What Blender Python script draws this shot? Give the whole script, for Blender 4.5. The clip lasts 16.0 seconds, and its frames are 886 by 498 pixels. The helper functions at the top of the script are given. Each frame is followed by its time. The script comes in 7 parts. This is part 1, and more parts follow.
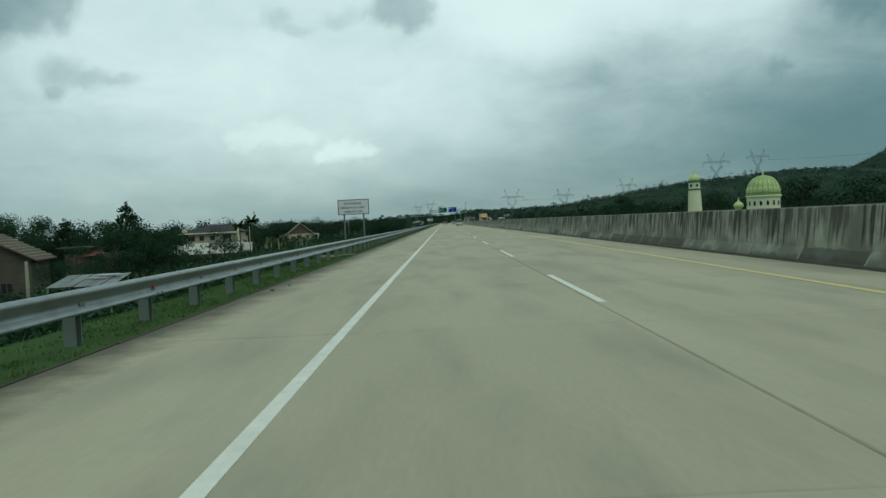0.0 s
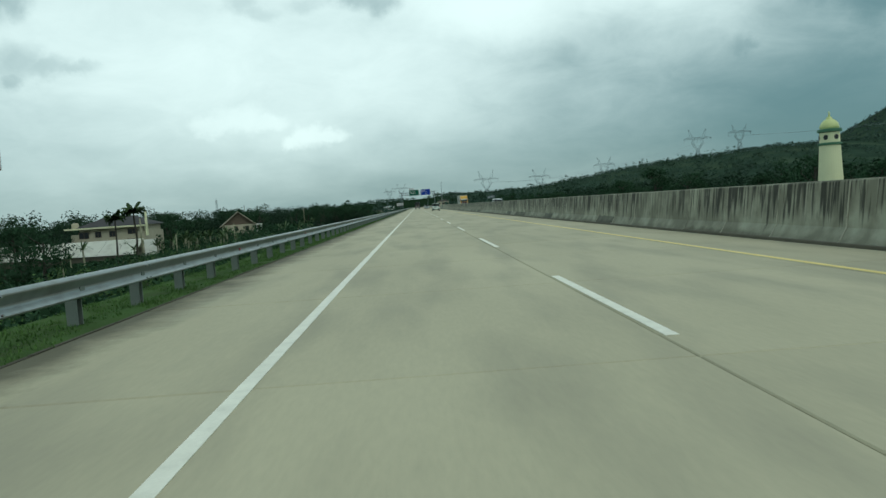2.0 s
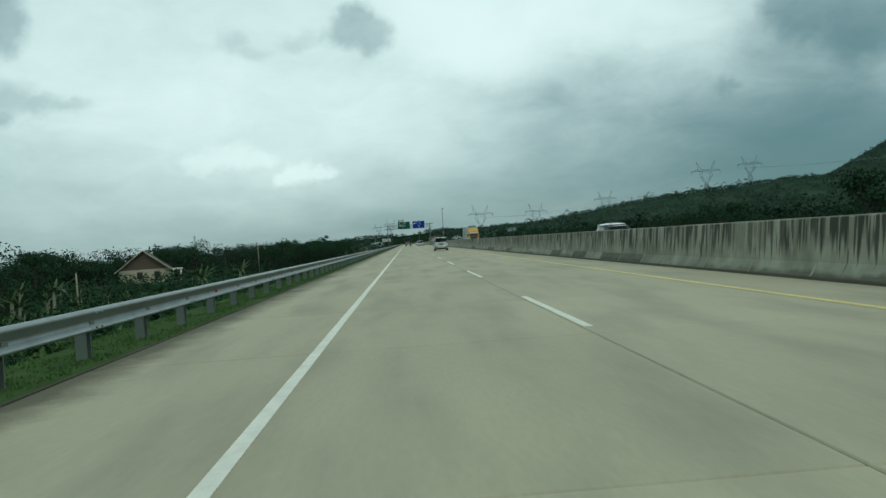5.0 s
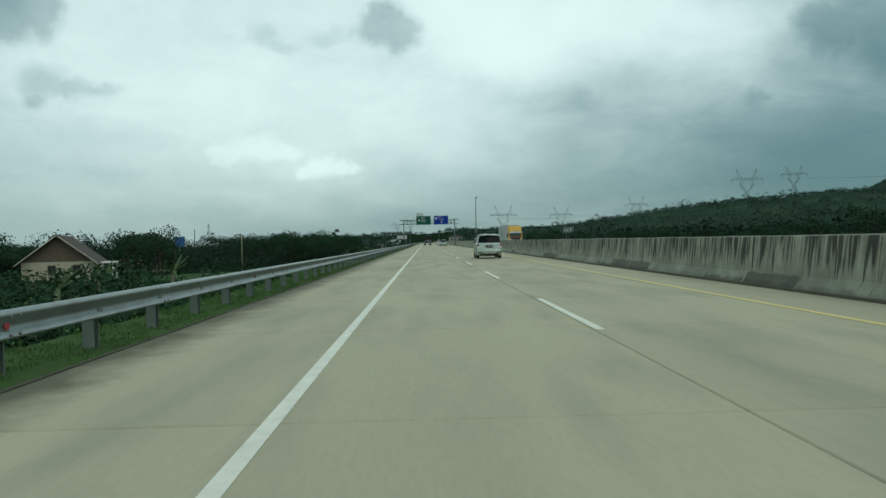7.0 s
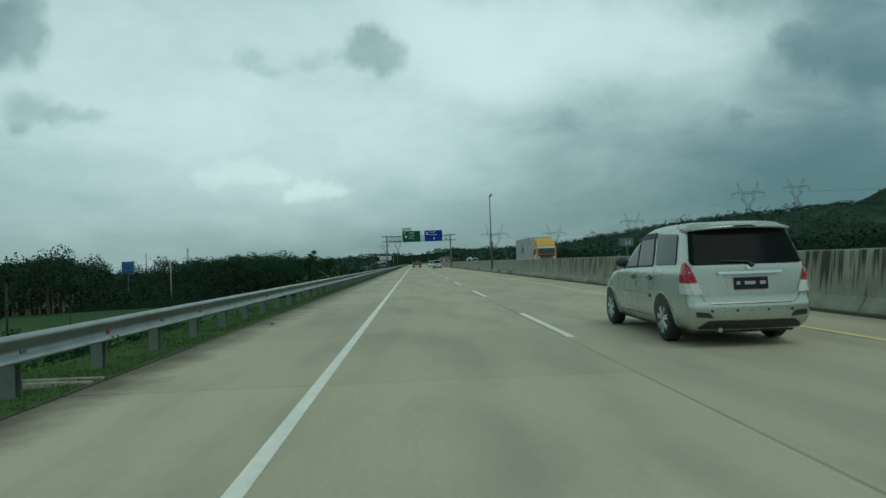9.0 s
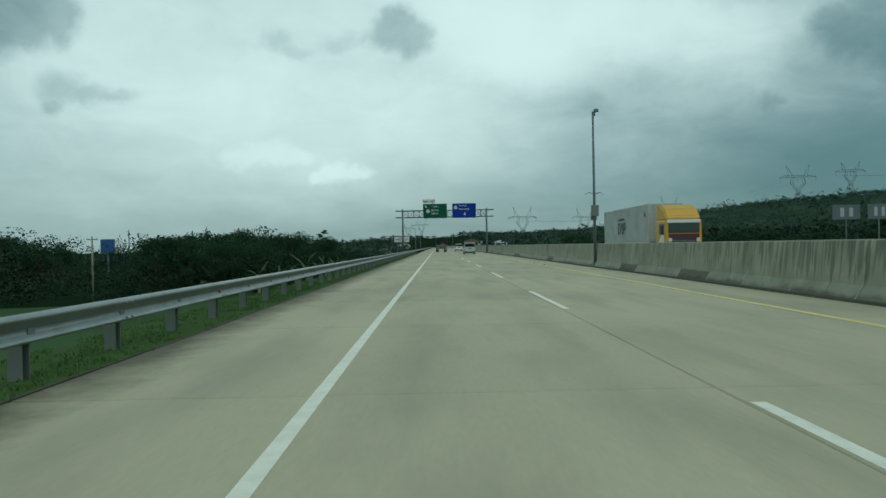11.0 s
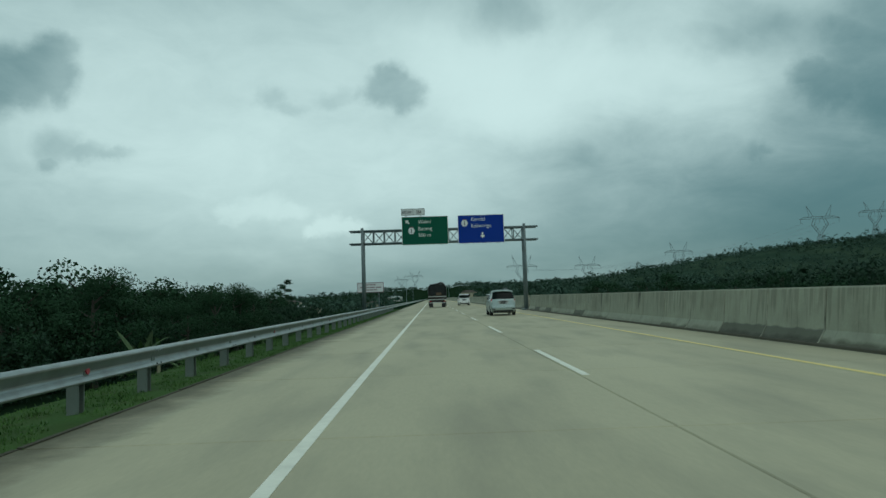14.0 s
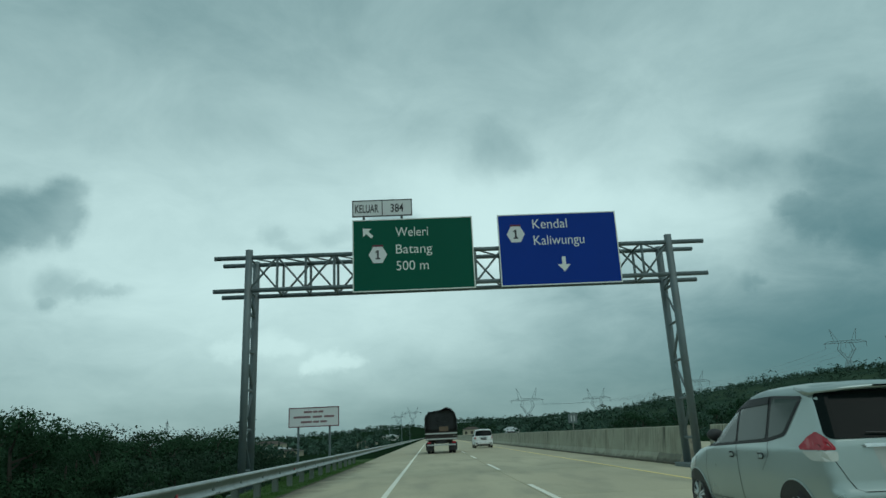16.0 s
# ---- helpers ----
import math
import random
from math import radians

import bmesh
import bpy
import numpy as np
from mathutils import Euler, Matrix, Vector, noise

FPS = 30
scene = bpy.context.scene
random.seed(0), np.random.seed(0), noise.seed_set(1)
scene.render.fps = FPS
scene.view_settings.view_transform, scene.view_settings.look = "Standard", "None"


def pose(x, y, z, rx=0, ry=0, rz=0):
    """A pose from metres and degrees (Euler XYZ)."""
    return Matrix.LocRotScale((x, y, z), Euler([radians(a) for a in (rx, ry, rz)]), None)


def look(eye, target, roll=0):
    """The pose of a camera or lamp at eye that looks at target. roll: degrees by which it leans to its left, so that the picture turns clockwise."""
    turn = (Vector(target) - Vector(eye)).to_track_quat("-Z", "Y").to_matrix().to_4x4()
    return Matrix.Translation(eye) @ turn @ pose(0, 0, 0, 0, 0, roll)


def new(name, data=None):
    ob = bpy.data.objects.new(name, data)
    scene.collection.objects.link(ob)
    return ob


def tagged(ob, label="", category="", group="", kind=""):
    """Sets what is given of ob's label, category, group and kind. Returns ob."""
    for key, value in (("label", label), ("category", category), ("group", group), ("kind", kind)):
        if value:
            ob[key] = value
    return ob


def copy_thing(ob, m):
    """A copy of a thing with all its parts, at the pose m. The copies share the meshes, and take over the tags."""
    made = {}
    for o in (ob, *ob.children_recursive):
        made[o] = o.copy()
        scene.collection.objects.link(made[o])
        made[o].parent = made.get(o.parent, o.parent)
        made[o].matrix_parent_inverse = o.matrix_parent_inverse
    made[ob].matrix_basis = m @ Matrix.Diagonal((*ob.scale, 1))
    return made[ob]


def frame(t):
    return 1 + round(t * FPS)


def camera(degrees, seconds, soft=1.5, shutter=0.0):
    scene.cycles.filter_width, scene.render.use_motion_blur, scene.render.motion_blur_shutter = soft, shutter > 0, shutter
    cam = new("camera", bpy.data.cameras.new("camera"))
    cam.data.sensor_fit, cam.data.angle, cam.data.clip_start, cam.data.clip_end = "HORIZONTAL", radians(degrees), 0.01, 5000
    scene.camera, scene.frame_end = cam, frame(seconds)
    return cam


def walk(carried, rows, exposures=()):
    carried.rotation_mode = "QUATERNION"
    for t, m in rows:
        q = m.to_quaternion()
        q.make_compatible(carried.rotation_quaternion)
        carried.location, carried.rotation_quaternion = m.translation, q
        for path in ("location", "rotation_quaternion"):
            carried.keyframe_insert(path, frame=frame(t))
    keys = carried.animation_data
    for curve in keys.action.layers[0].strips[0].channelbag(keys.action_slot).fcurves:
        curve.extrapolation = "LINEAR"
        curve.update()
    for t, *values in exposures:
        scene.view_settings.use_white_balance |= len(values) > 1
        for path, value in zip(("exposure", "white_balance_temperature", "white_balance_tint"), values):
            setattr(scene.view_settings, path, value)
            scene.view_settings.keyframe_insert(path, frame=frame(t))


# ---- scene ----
# The camera rides in a car along the left lane: x right, y along the motorway, z up.
cam = camera(67.39, 16.0, soft=1.5)
PATH = [
    (0.0, pose(0.092, 0.000, 1.295, 87.682, 2.578, 0.101)),
    (0.5, pose(0.135, 10.776, 1.295, 87.246, 4.169, -1.587)),
    (1.0, pose(0.153, 21.542, 1.295, 86.396, 1.373, -0.440)),
    (1.5, pose(0.198, 32.285, 1.295, 86.528, 3.296, -3.034)),
    (2.0, pose(0.191, 42.982, 1.295, 86.190, 3.750, -2.293)),
    (2.5, pose(0.150, 53.587, 1.295, 86.815, 4.630, -2.812)),
    (3.0, pose(0.114, 64.083, 1.295, 87.425, 5.172, -3.110)),
    (3.5, pose(0.062, 74.487, 1.295, 90.394, 3.953, -4.713)),
    (4.0, pose(-0.007, 84.754, 1.295, 89.459, 2.169, -4.126)),
    (4.5, pose(0.014, 94.810, 1.295, 88.218, 5.079, -5.323)),
    (5.0, pose(0.001, 104.704, 1.295, 89.272, 3.751, -3.159)),
    (7.5, pose(-0.088, 152.659, 1.295, 89.333, 1.056, -1.576)),
    (8.0, pose(-0.120, 162.119, 1.295, 91.137, 2.308, -2.329)),
    (8.5, pose(-0.141, 171.452, 1.295, 92.017, 2.134, -2.407)),
    (9.0, pose(-0.130, 180.678, 1.295, 91.115, 1.997, -2.527)),
    (11.5, pose(-0.145, 226.236, 1.295, 89.732, 0.967, -0.247)),
    (12.0, pose(-0.154, 235.341, 1.295, 90.163, -0.709, -2.127)),
    (12.5, pose(-0.111, 244.415, 1.295, 95.063, 5.003, -1.400)),
    (13.0, pose(-0.078, 253.442, 1.295, 94.344, 3.034, -3.126)),
    (13.5, pose(-0.028, 262.441, 1.295, 94.984, 2.410, 0.867)),
    (14.0, pose(-0.010, 271.562, 1.295, 94.191, 1.814, -0.951)),
    (14.5, pose(-0.005, 280.766, 1.295, 94.098, -0.290, -1.743)),
    (15.0, pose(0.012, 289.965, 1.295, 99.813, 2.154, -0.309)),
    (15.5, pose(-0.013, 299.117, 1.295, 101.563, 1.398, -1.999)),
    (16.0, pose(-0.083, 308.173, 1.295, 105.708, 2.532, -1.010)),
]
walk(cam, PATH, exposures=((0.0, -0.05, 6550, 9), (0.5, 0.12, 6600, 10), (2.5, 0.16, 6600, 10), (3.5, -0.10, 6550, 9), (4.0, -0.08, 6550, 9), (4.5, 0.0, 6550, 9), (5.0, 0.03, 6550, 9), (7.5, 0.05, 6620, 10), (8.0, -0.10, 6430, 6), (9.0, -0.22, 6350, 5), (11.5, -0.06, 6450, 6), (12.0, -0.04, 6450, 6), (12.5, -0.26, 6400, 5), (14.5, -0.22, 6350, 4), (16.0, -0.18, 6250, 2)))

# ---------------------------------------------------------------- world and light
SUN_ELEV, SUN_ROT = radians(58), radians(20)
sun_data = bpy.data.lights.new("sun", "SUN")
sun_data.energy, sun_data.angle, sun_data.color = 0.7, radians(40), (1.0, 0.98, 0.92)
sun = new("sun", sun_data)
sun.matrix_world = look((60, 80, 200), (0, 180, 0))


def overcast_world():
    """An overcast sky: a Nishita sky veiled by a deck of cloud with lighter and darker masses."""
    w = bpy.data.worlds.new("overcast_sky")
    scene.world = w
    w.use_nodes = True
    nt = w.node_tree
    nt.nodes.clear()
    N, L = nt.nodes.new, nt.links.new

    def num(v):
        n = N("ShaderNodeValue")
        n.outputs[0].default_value = v
        return n.outputs[0]

    def op(kind, a, b=None, c=None, clamp=False):
        n = N("ShaderNodeMath")
        n.operation, n.use_clamp = kind, clamp
        for k, v in enumerate((a, b, c)):
            if v is None:
                continue
            if isinstance(v, (int, float)):
                n.inputs[k].default_value = v
            else:
                L(v, n.inputs[k])
        return n.outputs[0]

    def ramp(fac, a, b, lo=0.0, hi=1.0):
        n = N("ShaderNodeMapRange")
        n.interpolation_type = "SMOOTHSTEP"
        for k, v in zip(("From Min", "From Max", "To Min", "To Max"), (a, b, lo, hi)):
            n.inputs[k].default_value = v
        L(fac, n.inputs["Value"])
        return n.outputs["Result"]

    def mix(fac, a, b):
        n = N("ShaderNodeMix")
        n.data_type = "RGBA"
        if isinstance(fac, float):
            n.inputs["Factor"].default_value = fac
        else:
            L(fac, n.inputs["Factor"])
        for key, v in (("A", a), ("B", b)):
            sock = [s for s in n.inputs if s.name == key and s.type == "RGBA"][0]
            if isinstance(v, tuple):
                sock.default_value = (*v, 1)
            else:
                L(v, sock)
        return [s for s in n.outputs if s.type == "RGBA"][0]

    def fbm(vec, scale, detail, rough=0.55, distort=0.0):
        n = N("ShaderNodeTexNoise")
        n.inputs["Scale"].default_value, n.inputs["Detail"].default_value = scale, detail
        n.inputs["Roughness"].default_value, n.inputs["Distortion"].default_value = rough, distort
        L(vec, n.inputs["Vector"])
        return n.outputs["Fac"]

    co = N("ShaderNodeTexCoord").outputs["Generated"]
    sep = N("ShaderNodeSeparateXYZ")
    L(co, sep.inputs[0])
    x, y, z = sep.outputs
    ahead = ramp(y, 0.05, 0.35)
    ys = op("MAXIMUM", y, 0.05)
    u, v = op("DIVIDE", x, ys), op("DIVIDE", z, ys)
    # the cloud deck lies flat overhead: stretch the noise towards the horizon
    flat = N("ShaderNodeCombineXYZ")
    zz = op("ADD", op("MAXIMUM", z, 0.0), 0.30)
    L(op("DIVIDE", x, zz), flat.inputs[0])
    L(op("DIVIDE", y, zz), flat.inputs[1])
    deck = fbm(flat.outputs[0], 0.75, 5, 0.5, 0.3)
    fine = fbm(flat.outputs[0], 3.4, 8, 0.62, 0.4)
    wob = N("ShaderNodeTexNoise")
    wob.inputs["Scale"].default_value, wob.inputs["Detail"].default_value = 12.0, 7.0
    L(co, wob.inputs["Vector"])
    wsep = N("ShaderNodeSeparateColor")
    L(wob.outputs["Color"], wsep.inputs[0])
    uw = op("ADD", u, op("MULTIPLY", op("SUBTRACT", wsep.outputs[0], 0.5), 0.11))
    vw = op("ADD", v, op("MULTIPLY", op("SUBTRACT", wsep.outputs[1], 0.5), 0.08))
    curl = N("ShaderNodeTexNoise")
    curl.inputs["Scale"].default_value, curl.inputs["Detail"].default_value, curl.inputs["Roughness"].default_value = 34.0, 6.0, 0.6
    L(co, curl.inputs["Vector"])
    csep = N("ShaderNodeSeparateColor")
    L(curl.outputs["Color"], csep.inputs[0])
    uf = op("ADD", op("ADD", u, op("MULTIPLY", op("SUBTRACT", wsep.outputs[0], 0.5), 0.06)), op("MULTIPLY", op("SUBTRACT", csep.outputs[0], 0.5), 0.035))
    vf = op("ADD", op("ADD", v, op("MULTIPLY", op("SUBTRACT", wsep.outputs[1], 0.5), 0.05)), op("MULTIPLY", op("SUBTRACT", csep.outputs[1], 0.5), 0.035))

    def mass(u0, v0, a, b, soft_edge=0.9, tilt=0.0):
        ca, sa = math.cos(radians(tilt)), math.sin(radians(tilt))
        du, dv = op("SUBTRACT", uw, u0), op("SUBTRACT", vw, v0)
        p = op("DIVIDE", op("ADD", op("MULTIPLY", du, ca), op("MULTIPLY", dv, sa)), a)
        q = op("DIVIDE", op("SUBTRACT", op("MULTIPLY", dv, ca), op("MULTIPLY", du, sa)), b)
        r = op("SQRT", op("ADD", op("MULTIPLY", p, p), op("MULTIPLY", q, q)))
        return op("MULTIPLY", ramp(r, 1.0 + soft_edge, 1.0 - soft_edge), ahead)

    # brightness of the deck by height over the horizon, then the masses
    base = op("ADD", 0.62, op("MULTIPLY", op("SUBTRACT", deck, 0.5), 0.42))
    base = op("ADD", base, op("MULTIPLY", op("MULTIPLY", op("SUBTRACT", fine, 0.5), 0.30), ramp(z, 0.0, 0.22, 0.25, 1.0)))
    low = ramp(z, 0.20, -0.02)
    base = op("SUBTRACT", base, op("MULTIPLY", low, 0.17))
    high = ramp(z, 0.36, 0.62)
    base = op("SUBTRACT", base, op("MULTIPLY", high, 0.17))
    for u0, v0, a, b, gain, soft_edge, tilt in (
        (0.10, 0.315, 0.17, 0.07, 0.24, 0.9, 0), (-0.30, 0.23, 0.28, 0.11, 0.17, 0.9, -12),
        (-0.20, 0.40, 0.40, 0.06, 0.10, 0.9, 0), (0.36, 0.33, 0.12, 0.06, 0.16, 0.9, -15),
        (0.70, 0.325, 0.14, 0.115, -0.12, 0.75, -12), (0.56, 0.40, 0.10, 0.03, -0.08, 0.7, 10), (-0.66, 0.358, 0.085, 0.050, -0.08, 0.6, 8),
        (0.20, 0.205, 0.32, 0.022, -0.05, 0.9, -13), (0.70, 0.07, 0.38, 0.12, -0.27, 0.9, -8), (0.66, 0.21, 0.16, 0.07, -0.06, 0.9, 0),
        (0.05, 0.05, 0.22, 0.06, -0.06, 0.9, 0), (-0.5, 0.10, 0.3, 0.06, 0.05, 0.9, 0)):
        base = op("ADD", base, op("MULTIPLY", mass(u0, v0, a, b, soft_edge, tilt), gain))

    def puff(lobes, gain, soft_edge):
        """A small cumulus: round lobes (u, v, radius, flatness) run together, with a curled edge."""
        k = None
        for u0, v0, radius, flatness in lobes:
            p = op("DIVIDE", op("SUBTRACT", uf, u0), radius)
            q = op("DIVIDE", op("SUBTRACT", vf, v0), radius * flatness)
            r = op("SQRT", op("ADD", op("MULTIPLY", p, p), op("MULTIPLY", q, q)))
            e = ramp(r, 1.0 + soft_edge, 1.0 - soft_edge)
            k = e if k is None else op("MAXIMUM", k, e)
        return op("MULTIPLY", op("MULTIPLY", k, ahead), gain)

    for lobes, gain, soft_edge in (
        (((-0.288, 0.136, 0.032, 0.42), (-0.252, 0.146, 0.036, 0.58), (-0.216, 0.138, 0.030, 0.40)), 0.10, 0.55),
        (((-0.176, 0.106, 0.019, 0.60), (-0.154, 0.112, 0.023, 0.72), (-0.128, 0.114, 0.028, 0.36)), 0.15, 0.5),
        (((-0.064, 0.322, 0.034, 1.0), (-0.036, 0.315, 0.032, 1.05), (-0.056, 0.342, 0.030, 0.8)), -0.23, 0.45),
        (((-0.234, 0.306, 0.018, 0.9), (-0.212, 0.295, 0.024, 0.55)), -0.11, 0.75),
        (((-0.135, 0.312, 0.040, 0.32), (-0.150, 0.305, 0.020, 0.5)), -0.09, 0.75),
        (((-0.610, 0.350, 0.062, 0.75), (-0.578, 0.378, 0.046, 0.85), (-0.556, 0.350, 0.036, 0.9), (-0.660, 0.350, 0.075, 0.7)), -0.21, 0.42),
        (((-0.558, 0.248, 0.032, 0.85), (-0.525, 0.234, 0.036, 0.42), (-0.485, 0.230, 0.034, 0.30), (-0.572, 0.220, 0.015, 1.0)), -0.14, 0.65),
        (((0.635, 0.315, 0.055, 0.75), (0.700, 0.350, 0.090, 0.85), (0.600, 0.335, 0.036, 0.7), (0.740, 0.295, 0.080, 0.75), (0.770, 0.440, 0.100, 1.0)), -0.17, 0.48),
        (((0.497, 0.215, 0.020, 0.7), (0.515, 0.218, 0.016, 0.6)), -0.09, 0.8),
        (((0.118, 0.440, 0.046, 1.0), (0.150, 0.430, 0.036, 0.8)), -0.11, 0.7),
        (((0.460, 0.385, 0.060, 0.5), (0.520, 0.420, 0.070, 0.5)), -0.09, 0.6)):
        base = op("ADD", base, puff(lobes, gain, soft_edge))
    base = op("MAXIMUM", base, 0.10)
    cloud = mix(ramp(base, 0.15, 0.95), (0.085, 0.203, 0.220), (0.745, 0.95, 0.935))
    sky = N("ShaderNodeTexSky")
    sky.sky_type, sky.sun_disc = "NISHITA", False
    sky.sun_elevation, sky.sun_rotation = SUN_ELEV, SUN_ROT
    dim = N("ShaderNodeVectorMath")
    dim.operation = "SCALE"
    dim.inputs["Scale"].default_value = 0.10
    L(sky.outputs[0], dim.inputs[0])
    ground = mix(ramp(z, -0.10, -0.02), (0.06, 0.08, 0.06), mix(0.93, dim.outputs[0], cloud))
    bg = N("ShaderNodeBackground")
    bg.inputs["Strength"].default_value = 1.0
    L(ground, bg.inputs["Color"])
    L(bg.outputs[0], N("ShaderNodeOutputWorld").inputs["Surface"])


overcast_world()

# ---------------------------------------------------------------- materials


def material(name, base, rough=0.7, metal=0.0, var=0.15, scale=3.0, fine=40.0, bump=0.15, dirt=None, dirt_scale=1.2,
             dirt_amount=0.5, per_object=0.0, per_island=0.0, stretch=(1, 1, 1), bump_size=0.02, spec=0.5, world=False):
    """A painted or natural surface: base colour varied at two scales, optional dirt, a fine relief."""
    m = bpy.data.materials.new(name)
    m.use_nodes = True
    nt = m.node_tree
    N, L = nt.nodes.new, nt.links.new
    bsdf = nt.nodes["Principled BSDF"]
    bsdf.inputs["Metallic"].default_value = metal
    bsdf.inputs["Specular IOR Level"].default_value = spec
    co = N("ShaderNodeNewGeometry").outputs["Position"] if world else N("ShaderNodeTexCoord").outputs["Object"]
    mp = N("ShaderNodeMapping")
    mp.inputs["Scale"].default_value = stretch
    L(co, mp.inputs["Vector"])

    def noise_tex(sc, detail):
        n = N("ShaderNodeTexNoise")
        n.inputs["Scale"].default_value, n.inputs["Detail"].default_value = sc, detail
        L(mp.outputs[0], n.inputs["Vector"])
        return n.outputs["Fac"]

    big, small = noise_tex(scale, 4), noise_tex(fine, 5)
    value = N("ShaderNodeMath")
    value.operation = "MULTIPLY_ADD"
    L(big, value.inputs[0])
    value.inputs[1].default_value, value.inputs[2].default_value = 2.4 * var, 1 - 1.2 * var
    value2 = N("ShaderNodeMath")
    value2.operation = "MULTIPLY_ADD"
    L(small, value2.inputs[0])
    value2.inputs[1].default_value = 1.2 * var
    L(value.outputs[0], value2.inputs[2])
    last = value2.outputs[0]
    for amount, node, socket in ((per_object, "ShaderNodeObjectInfo", "Random"), (per_island, "ShaderNodeNewGeometry", "Random Per Island")):
        if amount:
            info = N(node)
            add = N("ShaderNodeMath")
            add.operation = "MULTIPLY_ADD"
            L(info.outputs[socket], add.inputs[0])
            add.inputs[1].default_value = amount
            L(last, add.inputs[2])
            last = add.outputs[0]
    tint = N("ShaderNodeVectorMath")
    tint.operation = "SCALE"
    tint.inputs[0].default_value = base
    L(last, tint.inputs["Scale"])
    colour = tint.outputs[0]
    if dirt:
        spots = noise_tex(dirt_scale, 6)
        cut = N("ShaderNodeMapRange")
        cut.inputs["From Min"].default_value, cut.inputs["From Max"].default_value = 0.46, 0.70
        cut.inputs["To Max"].default_value = dirt_amount
        L(spots, cut.inputs["Value"])
        mx = N("ShaderNodeMix")
        mx.data_type = "RGBA"
        L(cut.outputs[0], mx.inputs["Factor"])
        a, b = [s for s in mx.inputs if s.type == "RGBA"]
        L(colour, a)
        b.default_value = (*dirt, 1)
        colour = [s for s in mx.outputs if s.type == "RGBA"][0]
    L(colour, bsdf.inputs["Base Color"])
    rr = N("ShaderNodeMath")
    rr.operation = "MULTIPLY_ADD"
    L(small, rr.inputs[0])
    rr.inputs[1].default_value, rr.inputs[2].default_value = 0.2, max(0.03, rough - 0.1)
    L(rr.outputs[0], bsdf.inputs["Roughness"])
    if bump:
        bp = N("ShaderNodeBump")
        bp.inputs["Strength"].default_value, bp.inputs["Distance"].default_value = bump, bump_size
        L(small, bp.inputs["Height"])
        L(bp.outputs[0], bsdf.inputs["Normal"])
    return m


def barrier_material():
    """Weathered grey concrete: grime, dark and limy runs that hang from the top edge, mud at the foot; the newer stretch is cleaner."""
    m = material("weathered_concrete", (0.308, 0.312, 0.243), 0.9, var=0.22, scale=0.9, fine=14, bump=0.25, per_object=0.10, dirt=(0.14, 0.14, 0.105), dirt_scale=0.9, dirt_amount=0.55, world=True)
    nt = m.node_tree
    N, L = nt.nodes.new, nt.links.new
    bsdf = nt.nodes["Principled BSDF"]
    colour = bsdf.inputs["Base Color"].links[0].from_socket
    geo = N("ShaderNodeNewGeometry")
    sp = N("ShaderNodeSeparateXYZ")
    L(geo.outputs["Position"], sp.inputs[0])
    y, z = sp.outputs[1], sp.outputs[2]

    def op(kind, a, b):
        n = N("ShaderNodeMath")
        n.operation = kind
        for k, v in enumerate((a, b)):
            if isinstance(v, (int, float)):
                n.inputs[k].default_value = v
            else:
                L(v, n.inputs[k])
        return n.outputs[0]

    def ramp(v, a, b, lo=0.0, hi=1.0):
        n = N("ShaderNodeMapRange")
        for key, q in zip(("From Min", "From Max", "To Min", "To Max"), (a, b, lo, hi)):
            n.inputs[key].default_value = q
        L(v, n.inputs["Value"])
        return n.outputs[0]

    line = N("ShaderNodeCombineXYZ")
    L(y, line.inputs[0])
    L(op("MULTIPLY", z, 0.045), line.inputs[2])

    def grain(vec, sc, detail):
        n = N("ShaderNodeTexNoise")
        n.inputs["Scale"].default_value, n.inputs["Detail"].default_value = sc, detail
        L(vec, n.inputs["Vector"])
        return n.outputs["Fac"]

    def over(fac, paint):
        mx = N("ShaderNodeMix")
        mx.data_type = "RGBA"
        L(fac, mx.inputs["Factor"])
        a, b = [s for s in mx.inputs if s.type == "RGBA"]
        L(colour, a)
        b.default_value = (*paint, 1)
        return [s for s in mx.outputs if s.type == "RGBA"][0]

    v = line.outputs[0]
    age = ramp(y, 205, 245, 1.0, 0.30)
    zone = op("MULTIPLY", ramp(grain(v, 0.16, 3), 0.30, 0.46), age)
    cap = ramp(z, 1.266, 1.248)
    reach = op("SUBTRACT", 2.05, op("MULTIPLY", grain(v, 6.0, 5), 3.0))
    fade = ramp(op("SUBTRACT", z, reach), 0.0, 0.30)
    runs = op("MAXIMUM", ramp(grain(v, 3.4, 5), 0.51, 0.55, 0.0, 0.92), ramp(grain(v, 12.0, 3), 0.51, 0.57, 0.0, 0.85))
    stray = ramp(grain(v, 1.3, 6), 0.585, 0.63, 0.0, 0.8)
    dark = op("MULTIPLY", op("MAXIMUM", op("MULTIPLY", runs, zone), stray), op("MULTIPLY", fade, cap))
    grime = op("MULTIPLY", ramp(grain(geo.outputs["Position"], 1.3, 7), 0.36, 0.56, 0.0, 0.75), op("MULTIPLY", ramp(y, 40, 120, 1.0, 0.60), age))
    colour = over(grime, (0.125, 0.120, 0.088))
    lime = op("MULTIPLY", ramp(grain(v, 7.0, 2), 0.58, 0.66, 0.0, 0.45), op("MULTIPLY", zone, ramp(z, 0.35, 0.6)))
    colour = over(lime, (0.46, 0.45, 0.37))
    colour = over(dark, (0.030, 0.030, 0.025))
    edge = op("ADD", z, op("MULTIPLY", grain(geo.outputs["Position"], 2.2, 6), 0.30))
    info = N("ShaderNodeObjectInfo")
